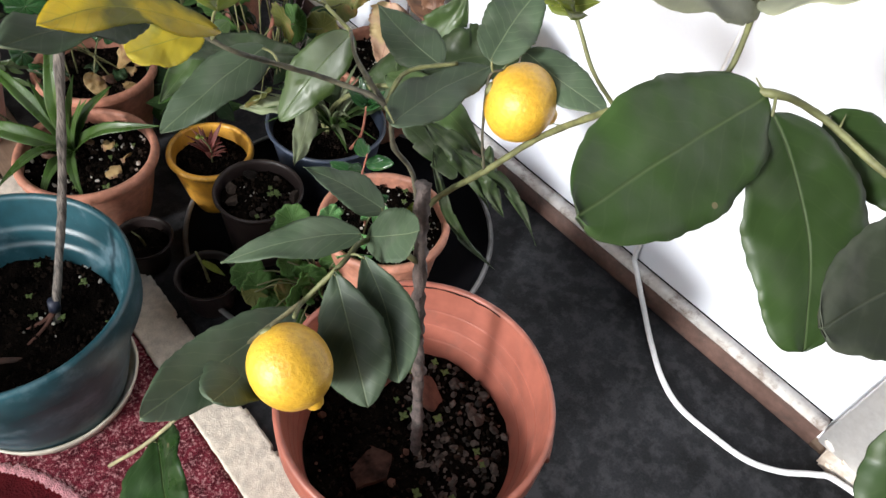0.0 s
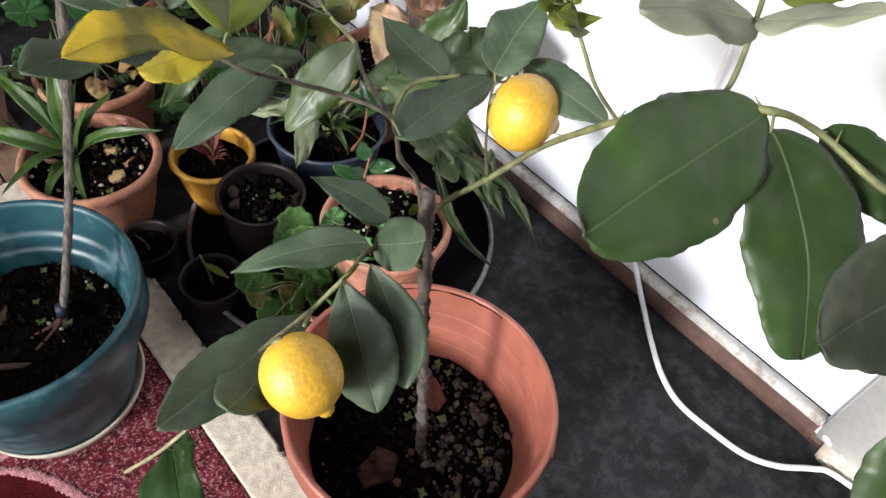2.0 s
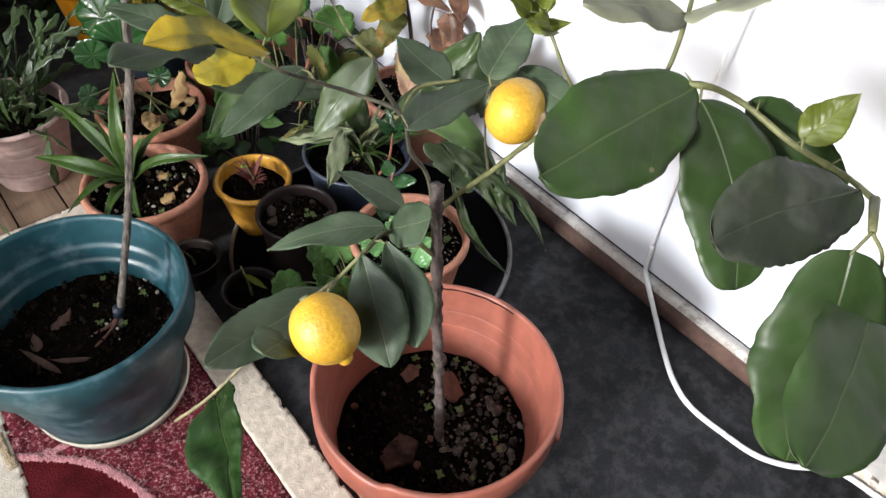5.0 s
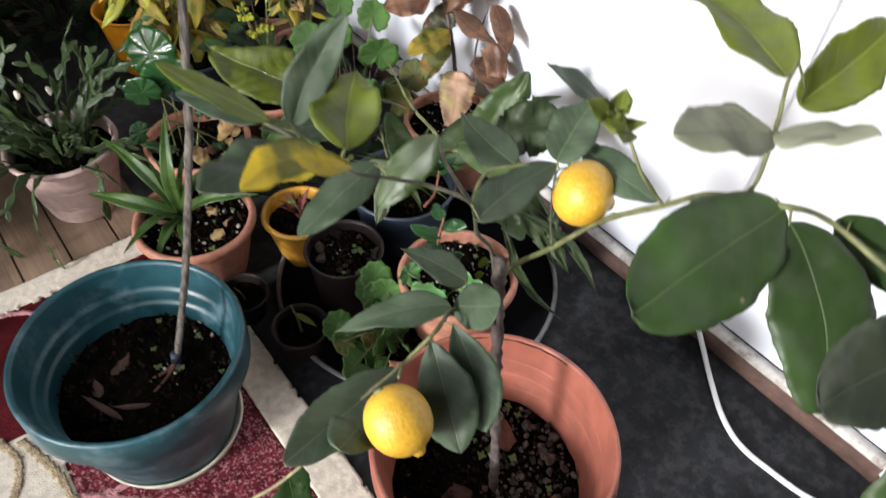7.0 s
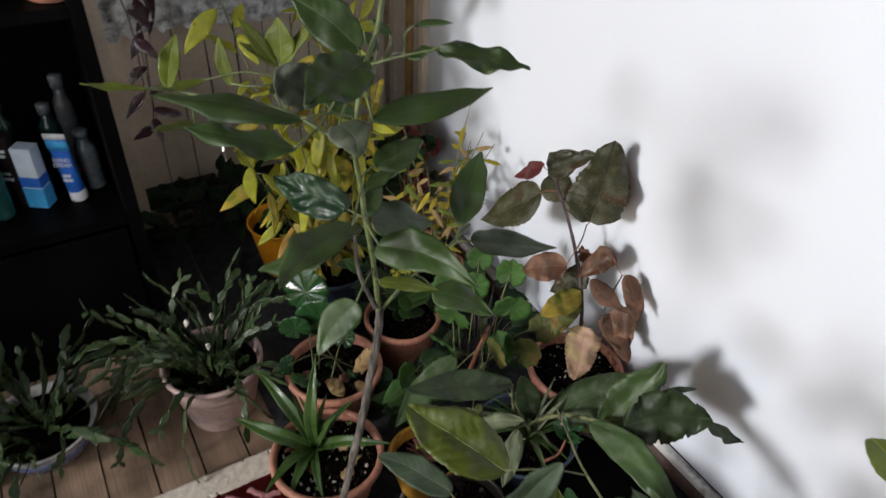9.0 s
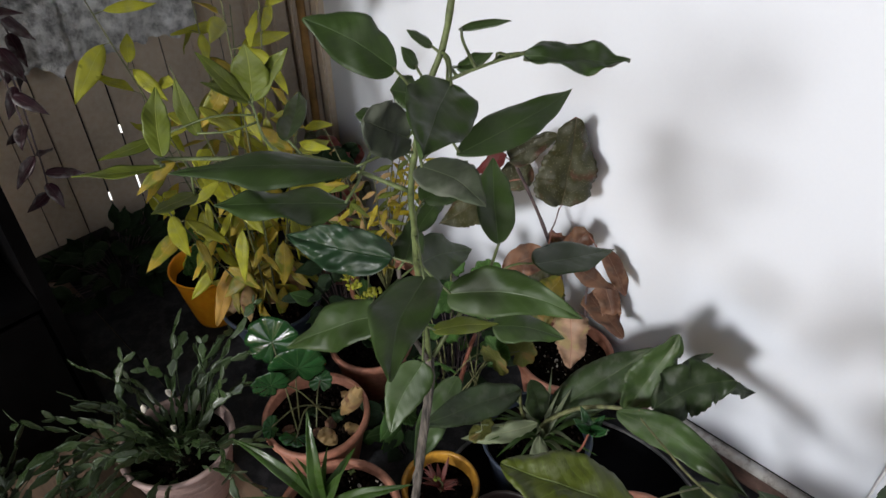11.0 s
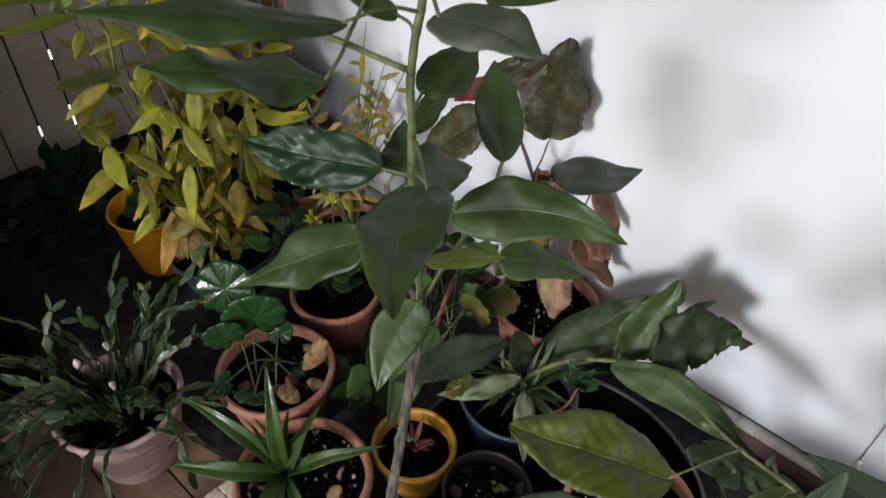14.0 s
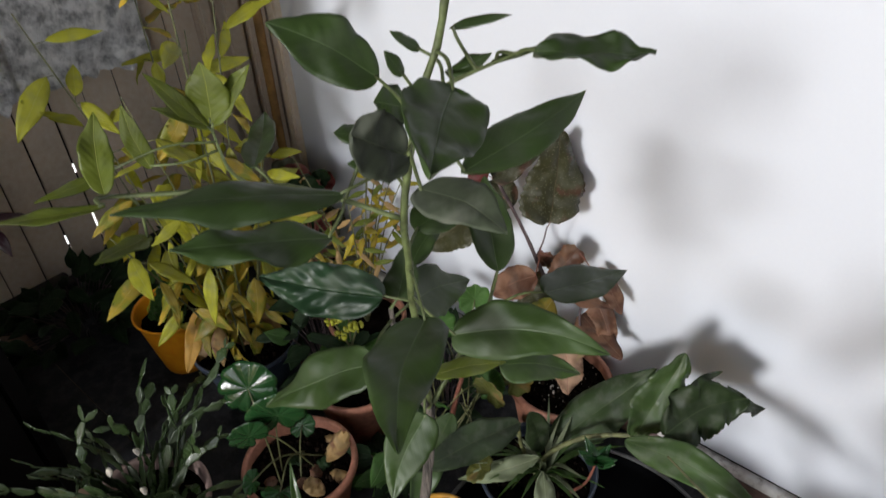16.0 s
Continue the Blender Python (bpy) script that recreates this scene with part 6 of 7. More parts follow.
geranium = thing("geranium", (0.6, 1.1, 0.15), "scented geranium with lobed fresh green leaves", "geranium")
for k, (c, r, mtl) in enumerate((((0.548, 1.124, 0.353), 0.042, GERAN), ((0.676, 1.081, 0.356), 0.043, GERAN), ((0.7, 1.131, 0.411), 0.034, GERAN), ((0.587, 1.004, 0.33), 0.036, GERAN_OLD), ((0.672, 1.008, 0.284), 0.034, GERAN_OLD), ((0.63, 1.04, 0.29), 0.036, GERAN),
                                 ((0.5, 1.08, 0.33), 0.04, GERAN), ((0.45, 1.04, 0.28), 0.044, GERAN), ((0.53, 1.0, 0.26), 0.03, GERAN), ((0.62, 1.16, 0.38), 0.036, GERAN), ((0.74, 1.04, 0.3), 0.034, GERAN_OLD), ((0.58, 1.2, 0.36), 0.04, GERAN), ((0.42, 1.1, 0.24), 0.036, GERAN), ((0.66, 1.2, 0.42), 0.03, GERAN), ((0.5, 0.96, 0.22), 0.03, GERAN_OLD))):
    stalked(geranium, c, r, (FACE_WAY[0] + 0.35 * math.sin(k * 1.7), FACE_WAY[1] + 0.3 * math.cos(k * 2.3), 0.8), (0.6 + 0.04 * math.sin(k), 1.12 + 0.04 * math.cos(k), 0.16), mtl, 9, 0.13, 0.15, 0.05, seed=k)
stem(geranium, [(0.6, 1.12, 0.14), (0.61, 1.11, 0.22), (0.63, 1.1, 0.3)], 0.006, 0.004, REDSTEM)
low_geranium = thing("trailing_geranium", (0.4, 0.62, 0.07), "trailing geranium with small lobed leaves in a low pot", "geranium")
for k in range(22):
    r = random.Random(300 + k)
    a, d = r.uniform(0, 6.28), r.uniform(0.02, 0.1)
    c = (0.365 + d * math.cos(a), 0.625 + d * math.sin(a), 0.1 + 0.09 * r.random())
    stalked(low_geranium, c, r.uniform(0.022, 0.036), (-0.45 + r.uniform(-0.4, 0.4), -0.5 + r.uniform(-0.4, 0.4), 0.9), (0.4, 0.62, 0.075), GERAN_OLD if k % 7 == 3 else GERAN, 9, 0.14, 0.18, 0.06, seed=k)
MINT = leaf_mat("bright_crinkled_leaf", (0.1, 0.24, 0.085), (0.32, 0.46, 0.2), rough=0.3, ribs=5, slant=1.1, puff=0.5, dust=0.02, spec=0.6, quilt=1.6, ladder=0.5, cloud=0.2, glow=0.25)
for k, (c, r, face) in enumerate((((0.442, 0.592, 0.222), 0.032, (-0.5, -0.3, 0.8)), ((0.432, 0.572, 0.2), 0.027, (-0.6, -0.7, 0.4)), ((0.497, 0.552, 0.222), 0.034, (-0.4, -0.6, 0.7)), ((0.49, 0.6, 0.24), 0.024, (-0.4, -0.5, 0.8)), ((0.425, 0.63, 0.24), 0.022, (-0.3, -0.4, 0.9)))):
    stalked(low_geranium, c, r, face, (0.46, 0.6, 0.15), MINT, 7, 0.22, 0.16, 0.1, seed=k)

seedling = thing("red_seedling", (0.396, 0.978, 0.105), "red-leaved seedling in the yellow pot", "seedling")
for k in range(16):
    r = random.Random(400 + k)
    a = r.uniform(0, 6.28)
    b = Vector((0.396, 0.978, 0.105 + 0.025 * r.random()))
    leaf(seedling, b, b + Vector((math.cos(a) * 0.038, math.sin(a) * 0.038, 0.02 + 0.04 * r.random())), 0.01, (0, 0, 1), RUST, shape=lance, big=False, ends=0.1)
stem(seedling, [(0.396, 0.978, 0.1), (0.393, 0.968, 0.145), (0.378, 0.968, 0.18)], 0.002, 0.0012, TWIG, "flower_stalk")
part("flower_bud", scatter_bm(10, 0.007, 0.006, 3, 1.0, 0.0), CITRUS_LIME, seedling, "pale green bud", m=pose(-0.018, -0.01, 0.075))
WEED = leaf_mat("weed_leaf", (0.12, 0.17, 0.05), (0.2, 0.25, 0.1), rough=0.55, ribs=3, dust=0.05)
for p, n, s in ((centre_pot, 8, 500), (coral, 15, 520), (clivia_pot, 8, 540), (teal, 6, 560), (black_pot, 6, 580)):
    sr = p["soil_r"]
    for k in range(n):                                # weed seedlings on the soil
        r = random.Random(s + k)
        a, d = r.uniform(-2.4, 1.2), sr * math.sqrt(r.random()) * 0.9
        b = Vector((d * math.cos(a), d * math.sin(a), p["soil_z"] - p.matrix_basis.translation.z + 0.006)) + p.matrix_basis.translation
        bm = bmesh.new()
        w = r.uniform(0.003, 0.006)
        for q in range(4):
            qa = q * 1.57 + r.random()
            leaf_bm(w * 1.5, w, oval, 0, 0.15, 0.1, 0, 0, 4, 2, 0.0004, bm=bm, m=pose(0, 0, 0.004, 0, -20, math.degrees(qa)))
        tube_bm([(0, 0, -0.006), (0, 0, 0.004)], 0.0006, 0.0006, 5, 2, bm=bm)
        part("weed_seedling", bm, WEED, p, "tiny green weed seedling", m=Matrix.Translation(b - p.matrix_basis.translation))
sprouts = thing("red_sprout", (0.52, 0.607, 0.178), "thin red-stemmed sprout in the small terracotta pot", "sprout")
stem(sprouts, [(0.495, 0.625, 0.175), (0.49, 0.63, 0.24), (0.478, 0.62, 0.3), (0.48, 0.61, 0.36)], 0.0022, 0.0014, REDSTEM)
for k in range(8):
    r = random.Random(600 + k)
    b = Vector((0.485, 0.62, 0.24 + 0.015 * k))
    leaf(sprouts, b, b + Vector((r.uniform(-1, 1), r.uniform(-1, 1), r.uniform(-0.2, 0.8))) * 0.045, 0.024, (-0.45, -0.45, 0.8), GLOSSY, shape=oval, big=False, teeth=0.06)
for k in range(3):
    b = Vector((0.525 + 0.02 * k, 0.56 + 0.02 * k, 0.19))
    leaf(sprouts, b, b + Vector((-0.01 + 0.01 * k, -0.005, 0.025)), 0.014, (-0.4, -0.6, 0.6), CITRUS_LIME, shape=blunt, big=False)
pale_sprout = thing("pale_sprout", (0.262, 0.755, 0.068), "pale wilting sprout in a small black pot", "sprout")
stem(pale_sprout, [(0.262, 0.755, 0.066), (0.26, 0.757, 0.1), (0.255, 0.765, 0.14)], 0.003, 0.0015, TWIG)
leaf(pale_sprout, (0.258, 0.76, 0.12), (0.285, 0.735, 0.085), 0.012, (-0.4, -0.5, 0.8), CITRUS_LIME, shape=lance, big=False)
dry_sprout = thing("pale_sprout", (0.215, 0.9, 0.055), "dry brown sprout in a small black pot", "sprout")
stem(dry_sprout, [(0.215, 0.9, 0.053), (0.21, 0.895, 0.08), (0.2, 0.9, 0.1)], 0.0025, 0.0012, TWIG)


# ---- jointed cactus in the pink pot and in the glazed bowl ----
def seg_shape(u):
    return (0.2 + 0.8 * math.sin(math.pi * u ** 1.15) ** 0.8) * (1.0 + 0.14 * math.sin(u * 15.0))


def jointed_cactus(name, root, label, count, seed, reach, rise, spread=1.0, size=0.036, hanging=14):
    """Arching chains of thin flat jointed segments from one crown, the longer ones bending over and hanging."""
    plant = thing(name, root, label, "cactus")
    for k in range(count + hanging):
        r = random.Random(seed + k)
        low = k >= count                              # these spill over the pot's rim
        a = r.uniform(2.4, 5.6) if low else r.uniform(0, 6.283)
        d = Vector((math.cos(a) * spread, math.sin(a) * spread, r.uniform(0.6, 1.1) if low else r.uniform(1.2, 5.0) * rise)).normalized()
        p = Vector((math.cos(a), math.sin(a), 0)) * (0.075 if low else r.uniform(0.0, 0.06))
        bm = bmesh.new()
        n = r.randint(*reach)
        sag = r.uniform(0.5, 0.75) if low else r.choice((0.02, 0.1, 0.2, 0.34))
        side = Vector((-0.5 + r.uniform(-1, 1), -0.6 + r.uniform(-1, 1), r.uniform(-0.1, 0.5)))
        for s in range(n):
            l = size * r.uniform(0.75, 1.45) * (1.25 if s < 2 else 1.0)
            q = p + d * l
            side = (side + Vector((r.uniform(-0.7, 0.7), r.uniform(-0.7, 0.7), r.uniform(-0.4, 0.4))))
            leaf_bm(l * 1.06, size * r.uniform(0.38, 0.54) * (0.7 if s == 0 else 1.0), seg_shape, 0.0, 0.06, r.uniform(-0.1, 0.18), 0.05, 0.05, 9, 4, 0.0012, seed=k + s, bm=bm, m=aim(p, q, side), sway=r.uniform(-0.1, 0.1))
            if s == n - 1 and r.random() < 0.5:       # a young pair at the tip
                for turn in (-0.7, 0.7):
                    w = (d + side.cross(d).normalized() * turn).normalized()
                    leaf_bm(l * 0.7, size * 0.3, seg_shape, 0.0, 0.06, 0.1, 0.05, 0.05, 7, 4, 0.001, seed=k + s + 3, bm=bm, m=aim(q, q + w * l, side))
            p = q
            d = (d + Vector((r.uniform(-0.4, 0.4), r.uniform(-0.4, 0.4), -sag)) + Vector((d.x, d.y, 0)) * 0.12).normalized()
        part("stem_chain", bm, CACTUS, plant)
    return plant


jointed_cactus("christmas_cactus", (0.07, 1.425, 0.148), "bushy jointed cactus with upright and hanging stems", 46, 1000, (3, 6), 0.7, size=0.04, hanging=16)
jointed_cactus("christmas_cactus", (-0.311, 1.49, 0.092), "jointed cactus trailing over the glazed bowl", 30, 1200, (3, 5), 0.6, 1.2, size=0.042, hanging=12)
for k, p in enumerate(((0.03, 1.41, 0.31), (0.06, 1.38, 0.27), (0.09, 1.44, 0.3))):
    bud = thing("cactus_bud", p, "small pale closed cactus bud", "flower bud", "cactus buds")
    part("petals", leaf_bm(0.022, 0.011, oval, 0.5, 0.1, 0.0, 0.0, 0.0, 6, 4, 0.004), PERLITE, bud, m=aim((0, 0, 0), (0.002, 0, -0.02 if k else 0.02), (-0.5, -0.6, 0.3)))

# ---- ochre shrub in the slate pot ----
shrub = thing("ochre_shrub", (0.485, 1.7, 0.11), "tall shrub of drooping yellow-green and ochre leaves", "shrub")
for k in range(11):
    r = random.Random(1500 + k)
    a = k * 0.7 + r.uniform(-0.3, 0.3)
    top = Vector((0.47 + 0.2 * math.cos(a), 1.72 + 0.16 * math.sin(a), (0.6, 0.85, 1.12, 0.7, 1.0)[k % 5] + r.uniform(-0.05, 0.05)))
    foot = Vector((0.485 + 0.03 * math.cos(a), 1.7 + 0.03 * math.sin(a), 0.1))
    mid = foot.lerp(top, 0.5) + Vector((r.uniform(-0.02, 0.02), r.uniform(-0.02, 0.02), 0))
    shoot(shrub, [foot, mid, top], 0.0028, 0.0012, TWIG, "stem", per=8)
    path = smooth_path([foot, mid, top], 8)
    n = 20
    for s in range(n):
        f = 0.14 + 0.86 * s / n
        b = path[min(int(f * (len(path) - 1)), len(path) - 1)]
        t = s * 2.4 + k + r.uniform(-0.4, 0.4)
        out = Vector((math.cos(t), math.sin(t), 0))
        l = r.uniform(0.065, 0.13)
        fall = r.uniform(-2.2, -0.1) if f < 0.75 else r.uniform(-0.8, 0.7)
        stalk_end = b + out * 0.018 + Vector((0, 0, 0.004))
        tip = stalk_end + (out + Vector((0, 0, fall))).normalized() * l
        mtl = GOLD if f < 0.4 or r.random() < 0.3 else SHRUB_LIME
        if f < 0.25 and r.random() < 0.35:
            mtl = DRYLEAF
        ob = leaf(shrub, stalk_end, tip, l * r.uniform(0.22, 0.4), (-0.3 + r.uniform(-0.6, 0.6), -0.4 + r.uniform(-0.6, 0.6), 0.8), mtl, shape=lance, droop=0.12, fold=0.3, wave=0.1, big=False)
        part("leaf_stalk", tube_bm([ob.matrix_basis.inverted() @ (b - shrub.matrix_basis.translation), (0.002, 0, 0)], 0.0009, 0.0008, 5, 2), TWIG, ob)
OCHRE_LEAF = leaf_mat("dying_ochre_leaf", (0.4, 0.235, 0.045), (0.48, 0.31, 0.09), rough=0.5, ribs=7, glow=0.3)
leaf(shrub, (0.408, 1.738, 0.25), (0.316, 1.685, 0.148), 0.04, (-0.6, -0.6, 0.35), OCHRE_LEAF, shape=oval, fold=0.2, label="long ochre dying leaf")

amber_herb = thing("green_herb", (0.405, 1.875, 0.15), "low green herb in the amber pot", "herb")
for k in range(18):
    r = random.Random(1700 + k)
    a = r.uniform(0, 6.28)
    c = (0.405 + 0.06 * math.cos(a) * r.random(), 1.875 + 0.06 * math.sin(a) * r.random(), 0.18 + 0.12 * r.random())
    stalked(amber_herb, c, r.uniform(0.016, 0.026), (-0.4 + r.uniform(-0.4, 0.4), -0.5, 0.8), (0.405, 1.875, 0.15), GERAN, 6, 0.15, 0.1, 0.1, seed=k)

# ---- plants at the back, against the wall ----
wispy_pot = pot("brown_pot", (0.72, 1.5), 0.15, 0.1, 0.07, 0.0045, TERRA, "terracotta pot in the back row by the wall", collar=0.018, roll=0.006, soil_z=0.125)
wispy = thing("wispy_plant", (0.72, 1.5, 0.125), "wispy yellowing plant with thin curling leaves", "houseplant")
for k in range(18):
    r = random.Random(1800 + k)
    a = r.uniform(0, 6.28)
    top = Vector((0.72 + 0.14 * math.cos(a), 1.5 + 0.14 * math.sin(a), r.uniform(0.34, 0.62)))
    foot = Vector((0.72, 1.5, 0.12))
    mid = foot.lerp(top, 0.5) + Vector((0, 0, 0.06))
    shoot(wispy, [foot, mid, top], 0.0022, 0.0009, TWIG, "stem")
    path = smooth_path([foot, mid, top], 6)
    for s in range(8):
        b = path[3 + s]
        t = s * 2.4 + k
        tip = b + Vector((math.cos(t) * 0.05, math.sin(t) * 0.05, r.uniform(-0.05, 0.03)))
        leaf(wispy, b, tip, 0.013, (-0.3, -0.5, 0.8), (GOLD, CITRUS_YELLOW, CITRUS_LIME, DRYLEAF)[(s + k) % 4], shape=lance, droop=0.3, big=False, wave=0.2)
bronze_pot = pot("brown_pot", (0.77, 1.76), 0.14, 0.095, 0.068, 0.0045, TERRA, "terracotta pot in the back corner", collar=0.018, roll=0.006, soil_z=0.115)
bronze = thing("bronze_begonia", (0.77, 1.76, 0.115), "dull bronze-leaved begonia in the corner", "begonia")
for k in range(22):
    r = random.Random(1900 + k)
    a = r.uniform(0, 6.28)
    c = (0.77 + 0.13 * math.cos(a) * r.random(), 1.76 + 0.14 * math.sin(a) * r.random(), 0.2 + 0.24 * r.random())
    stalked(bronze, c, r.uniform(0.025, 0.045), (-0.5 + r.uniform(-0.4, 0.4), -0.5, 0.7), (0.77, 1.76, 0.115), (BEGONIA, SHADED_LEAF, RUST, SHADED_LEAF)[k % 4], 6, 0.12, -0.1, 0.12, seed=k, stalk=REDSTEM)
buds = thing("yellow_kalanchoe", (0.545, 1.36, 0.14), "fleshy plant with a cluster of small yellow buds", "succulent")
for k in range(5):
    r = random.Random(2000 + k)
    a = r.uniform(0, 6.28)
    top = Vector((0.55 + 0.04 * math.cos(a), 1.36 + 0.04 * math.sin(a), r.uniform(0.3, 0.38)))
    stem(buds, [(0.545, 1.36, 0.135), (0.55, 1.36, 0.24), top], 0.003, 0.0018, TWIG)
    part("bud_head", scatter_bm(22, 0.016, 0.009, 40 + k, 1.0), SHRUB_LIME, buds, "cluster of yellow-green buds", m=Matrix.Translation(top - Vector((0.545, 1.36, 0.14))))
for k in range(22):
    r = random.Random(2050 + k)
    a = r.uniform(0, 6.28)
    b = Vector((0.545, 1.36, 0.15 + 0.12 * r.random()))
    leaf(buds, b, b + Vector((math.cos(a), math.sin(a), r.uniform(0.1, 0.8))) * r.uniform(0.05, 0.09), 0.032, (0, -0.3, 1), SHADED_LEAF if k % 2 else GERAN, shape=blunt, big=False, teeth=0.05)


def leafy_heap(name, place, label, count, seed, spread, height, material, size=(0.04, 0.08), other=None):
    """A low dense plant: leaves on short stalks round a crown."""
    plant = thing(name, place, label, "houseplant")
    for k in range(count):
        r = random.Random(seed + k)
        a, d = r.uniform(0, 6.28), math.sqrt(r.random())
        b = Vector((spread[0] * d * math.cos(a), spread[1] * d * math.sin(a), height * r.random() * (1.1 - 0.6 * d)))
        l = r.uniform(*size)
        tip = b + Vector((math.cos(a) * 0.8 + r.uniform(-0.5, 0.5), math.sin(a) * 0.8 + r.uniform(-0.5, 0.5), r.uniform(-0.4, 0.6))).normalized() * l
        base = b + plant.matrix_basis.translation
        ob = leaf(plant, base, tip + plant.matrix_basis.translation, l * r.uniform(0.42, 0.62), (-0.4, -0.5, 0.8), other if other and r.random() < 0.2 else material, shape=pointed, big=False, fold=0.2)
        part("leaf_stalk", tube_bm([ob.matrix_basis.inverted() @ Vector((b.x * 0.4, b.y * 0.4, 0.0)), ob.matrix_basis.inverted() @ (b * 0.7), (0, 0, 0)], 0.0014, 0.001, 5, 3), PURPSTEM, ob)
    return plant


# creeper thickened in shade-dark green to darken the foot of the planks
leafy_heap("dim_ivy", (0.3, 2.25, 0.005), "green creeper at the foot of the planks, coloured as in shade", 95, 2100, (0.22, 0.12), 0.17, SHADED_LEAF, size=(0.06, 0.11))
leafy_heap("dim_ivy", (0.66, 2.2, 0.005), "green creeper at the foot of the planks, coloured as in shade", 46, 2200, (0.2, 0.12), 0.15, SHADED_LEAF, size=(0.05, 0.1), other=BEGONIA)
# filler foliage added to deepen the shade between the pots
leafy_heap("filler_plant", (0.62, 1.55, 0.005), "added foliage, coloured as in shade, darkening the gap between pots", 40, 2300, (0.12, 0.12), 0.3, SHADED_LEAF, other=GERAN)
leafy_heap("filler_plant", (0.72, 1.25, 0.005), "added foliage, coloured as in shade, darkening the gap between pots", 44, 2400, (0.1, 0.12), 0.34, SHADED_LEAF, other=GERAN)
leafy_heap("filler_plant", (0.47, 1.16, 0.005), "added foliage, coloured as in shade, darkening the gap between pots", 26, 2500, (0.08, 0.08), 0.22, SHADED_LEAF, other=GERAN)

# ---- black shelves with toiletries ----
shelf_unit = thing("black_shelf_unit", (-0.55, 2.0, 0.0), "black lacquered shelf unit beside the partition", "shelf unit")
for x in (-0.345, 0.545):
    part("side_panel", box_bm(x, x + 0.03, -0.28, 0.28, 0, 1.25, 0.002), BLACKWOOD, shelf_unit, smooth=False)
for z in (0.06, 0.4, 0.9, 1.22):
    part("shelf", box_bm(-0.315, 0.545, -0.27, 0.27, z, z + 0.025, 0.002), BLACKWOOD, shelf_unit, smooth=False)
part("back_panel", box_bm(-0.315, 0.545, 0.26, 0.275, 0.085, 1.22), BLACKWOOD, shelf_unit, smooth=False)
part("door", box_bm(-0.31, 0.11, -0.285, -0.272, 0.09, 0.395, 0.002), BLACKWOOD, shelf_unit, smooth=False)
part("door", box_bm(0.12, 0.535, -0.285, -0.272, 0.09, 0.395, 0.002), BLACKWOOD, shelf_unit, smooth=False)
part("plinth", box_bm(-0.31, 0.54, -0.26, 0.25, 0.0, 0.06), BLACKWOOD, shelf_unit, smooth=False)
SHELF_Z = 0.4255
BLUE_TUBE = mat("blue_tube_plastic", (0.025, 0.15, 0.62), 0.35, spread=0.1, scale=30, fine=90, bump=0.05)
CYAN = mat("cyan_card", (0.06, 0.42, 0.82), 0.5, spread=0.06, scale=20, fine=90, bump=0.05)
PALE_CARD = mat("pale_blue_card", (0.66, 0.76, 0.86), 0.5, spread=0.06, scale=20, fine=90, bump=0.05)
WHITE_CAP = mat("white_cap_plastic", (0.82, 0.83, 0.85), 0.4, spread=0.03)
DARK_GLASS = mat("dark_bottle_glass", (0.012, 0.03, 0.026), 0.15, spread=0.2, scale=12, fine=50, bump=0.02)
GREY_PLASTIC = mat("grey_plastic", (0.07, 0.075, 0.08), 0.3, spread=0.1)

tube = thing("cream_tube", (-0.088, 1.86, SHELF_Z), "blue hand cream tube standing on its white cap", "cream tube")
bm = bmesh.new()
rows = []
for k in range(9):
    f = k / 8
    z = 0.028 + 0.142 * f
    hw, hd = 0.02 + 0.006 * f, 0.019 * (1 - f) + 0.0012
    rows.append([bm.verts.new((hw * math.cos(a), hd * math.sin(a), z)) for a in [2 * math.pi * q / 20 for q in range(20)]])
for p, q in zip(rows, rows[1:]):
    for k in range(20):
        bm.faces.new((p[k], p[(k + 1) % 20], q[(k + 1) % 20], q[k]))
part("body", bm, BLUE_TUBE, tube, m=pose(0, 0, 0, 4, -3, -35))
part("cap", revolve_bm([(0.0, 0.0), (0.019, 0.0), (0.021, 0.003), (0.02, 0.028), (0.0, 0.029)], 24), WHITE_CAP, tube, "white screw cap", m=pose(0, 0, 0, 4, -3, -35))
part("crimp", box_bm(-0.0265, 0.0265, -0.0022, 0.0022, 0.166, 0.182, 0.001), WHITE_CAP, tube, "white crimped end", m=pose(0, 0, 0, 4, -3, -35))
part("light_band", box_bm(-0.0255, 0.0255, -0.0052, 0.0052, 0.138, 0.164, 0.002), CYAN, tube, "light blue band", m=pose(0, 0, 0, 4, -3, -35))
for k, (w, z) in enumerate(((0.018, 0.074), (0.022, 0.062))):
    part("print_bar", box_bm(-w / 2, w / 2, -0.0165 + 0.03 * (z - 0.06), -0.0125 + 0.03 * (z - 0.06), z - 0.004, z + 0.004), WHITE_CAP, tube, "pale printed bar", smooth=False, m=pose(0, 0, 0, 4, -3, -35))

carton = thing("carton", (-0.17, 1.87, SHELF_Z), "blue and white medicine carton", "carton")
part("body", box_bm(-0.024, 0.024, -0.018, 0.018, 0.0, 0.16, 0.001), PALE_CARD, carton, smooth=False, m=pose(0, 0, 0, 0, 0, -35))
part("lower_band", box_bm(-0.0245, 0.0245, -0.0185, 0.0185, 0.0015, 0.055), CYAN, carton, "cyan band", smooth=False, m=pose(0, 0, 0, 0, 0, -35))
part("middle_band", box_bm(-0.0244, 0.0244, -0.0184, 0.0184, 0.058, 0.085), BLUE_TUBE, carton, "blue band", smooth=False, m=pose(0, 0, 0, 0, 0, -35))


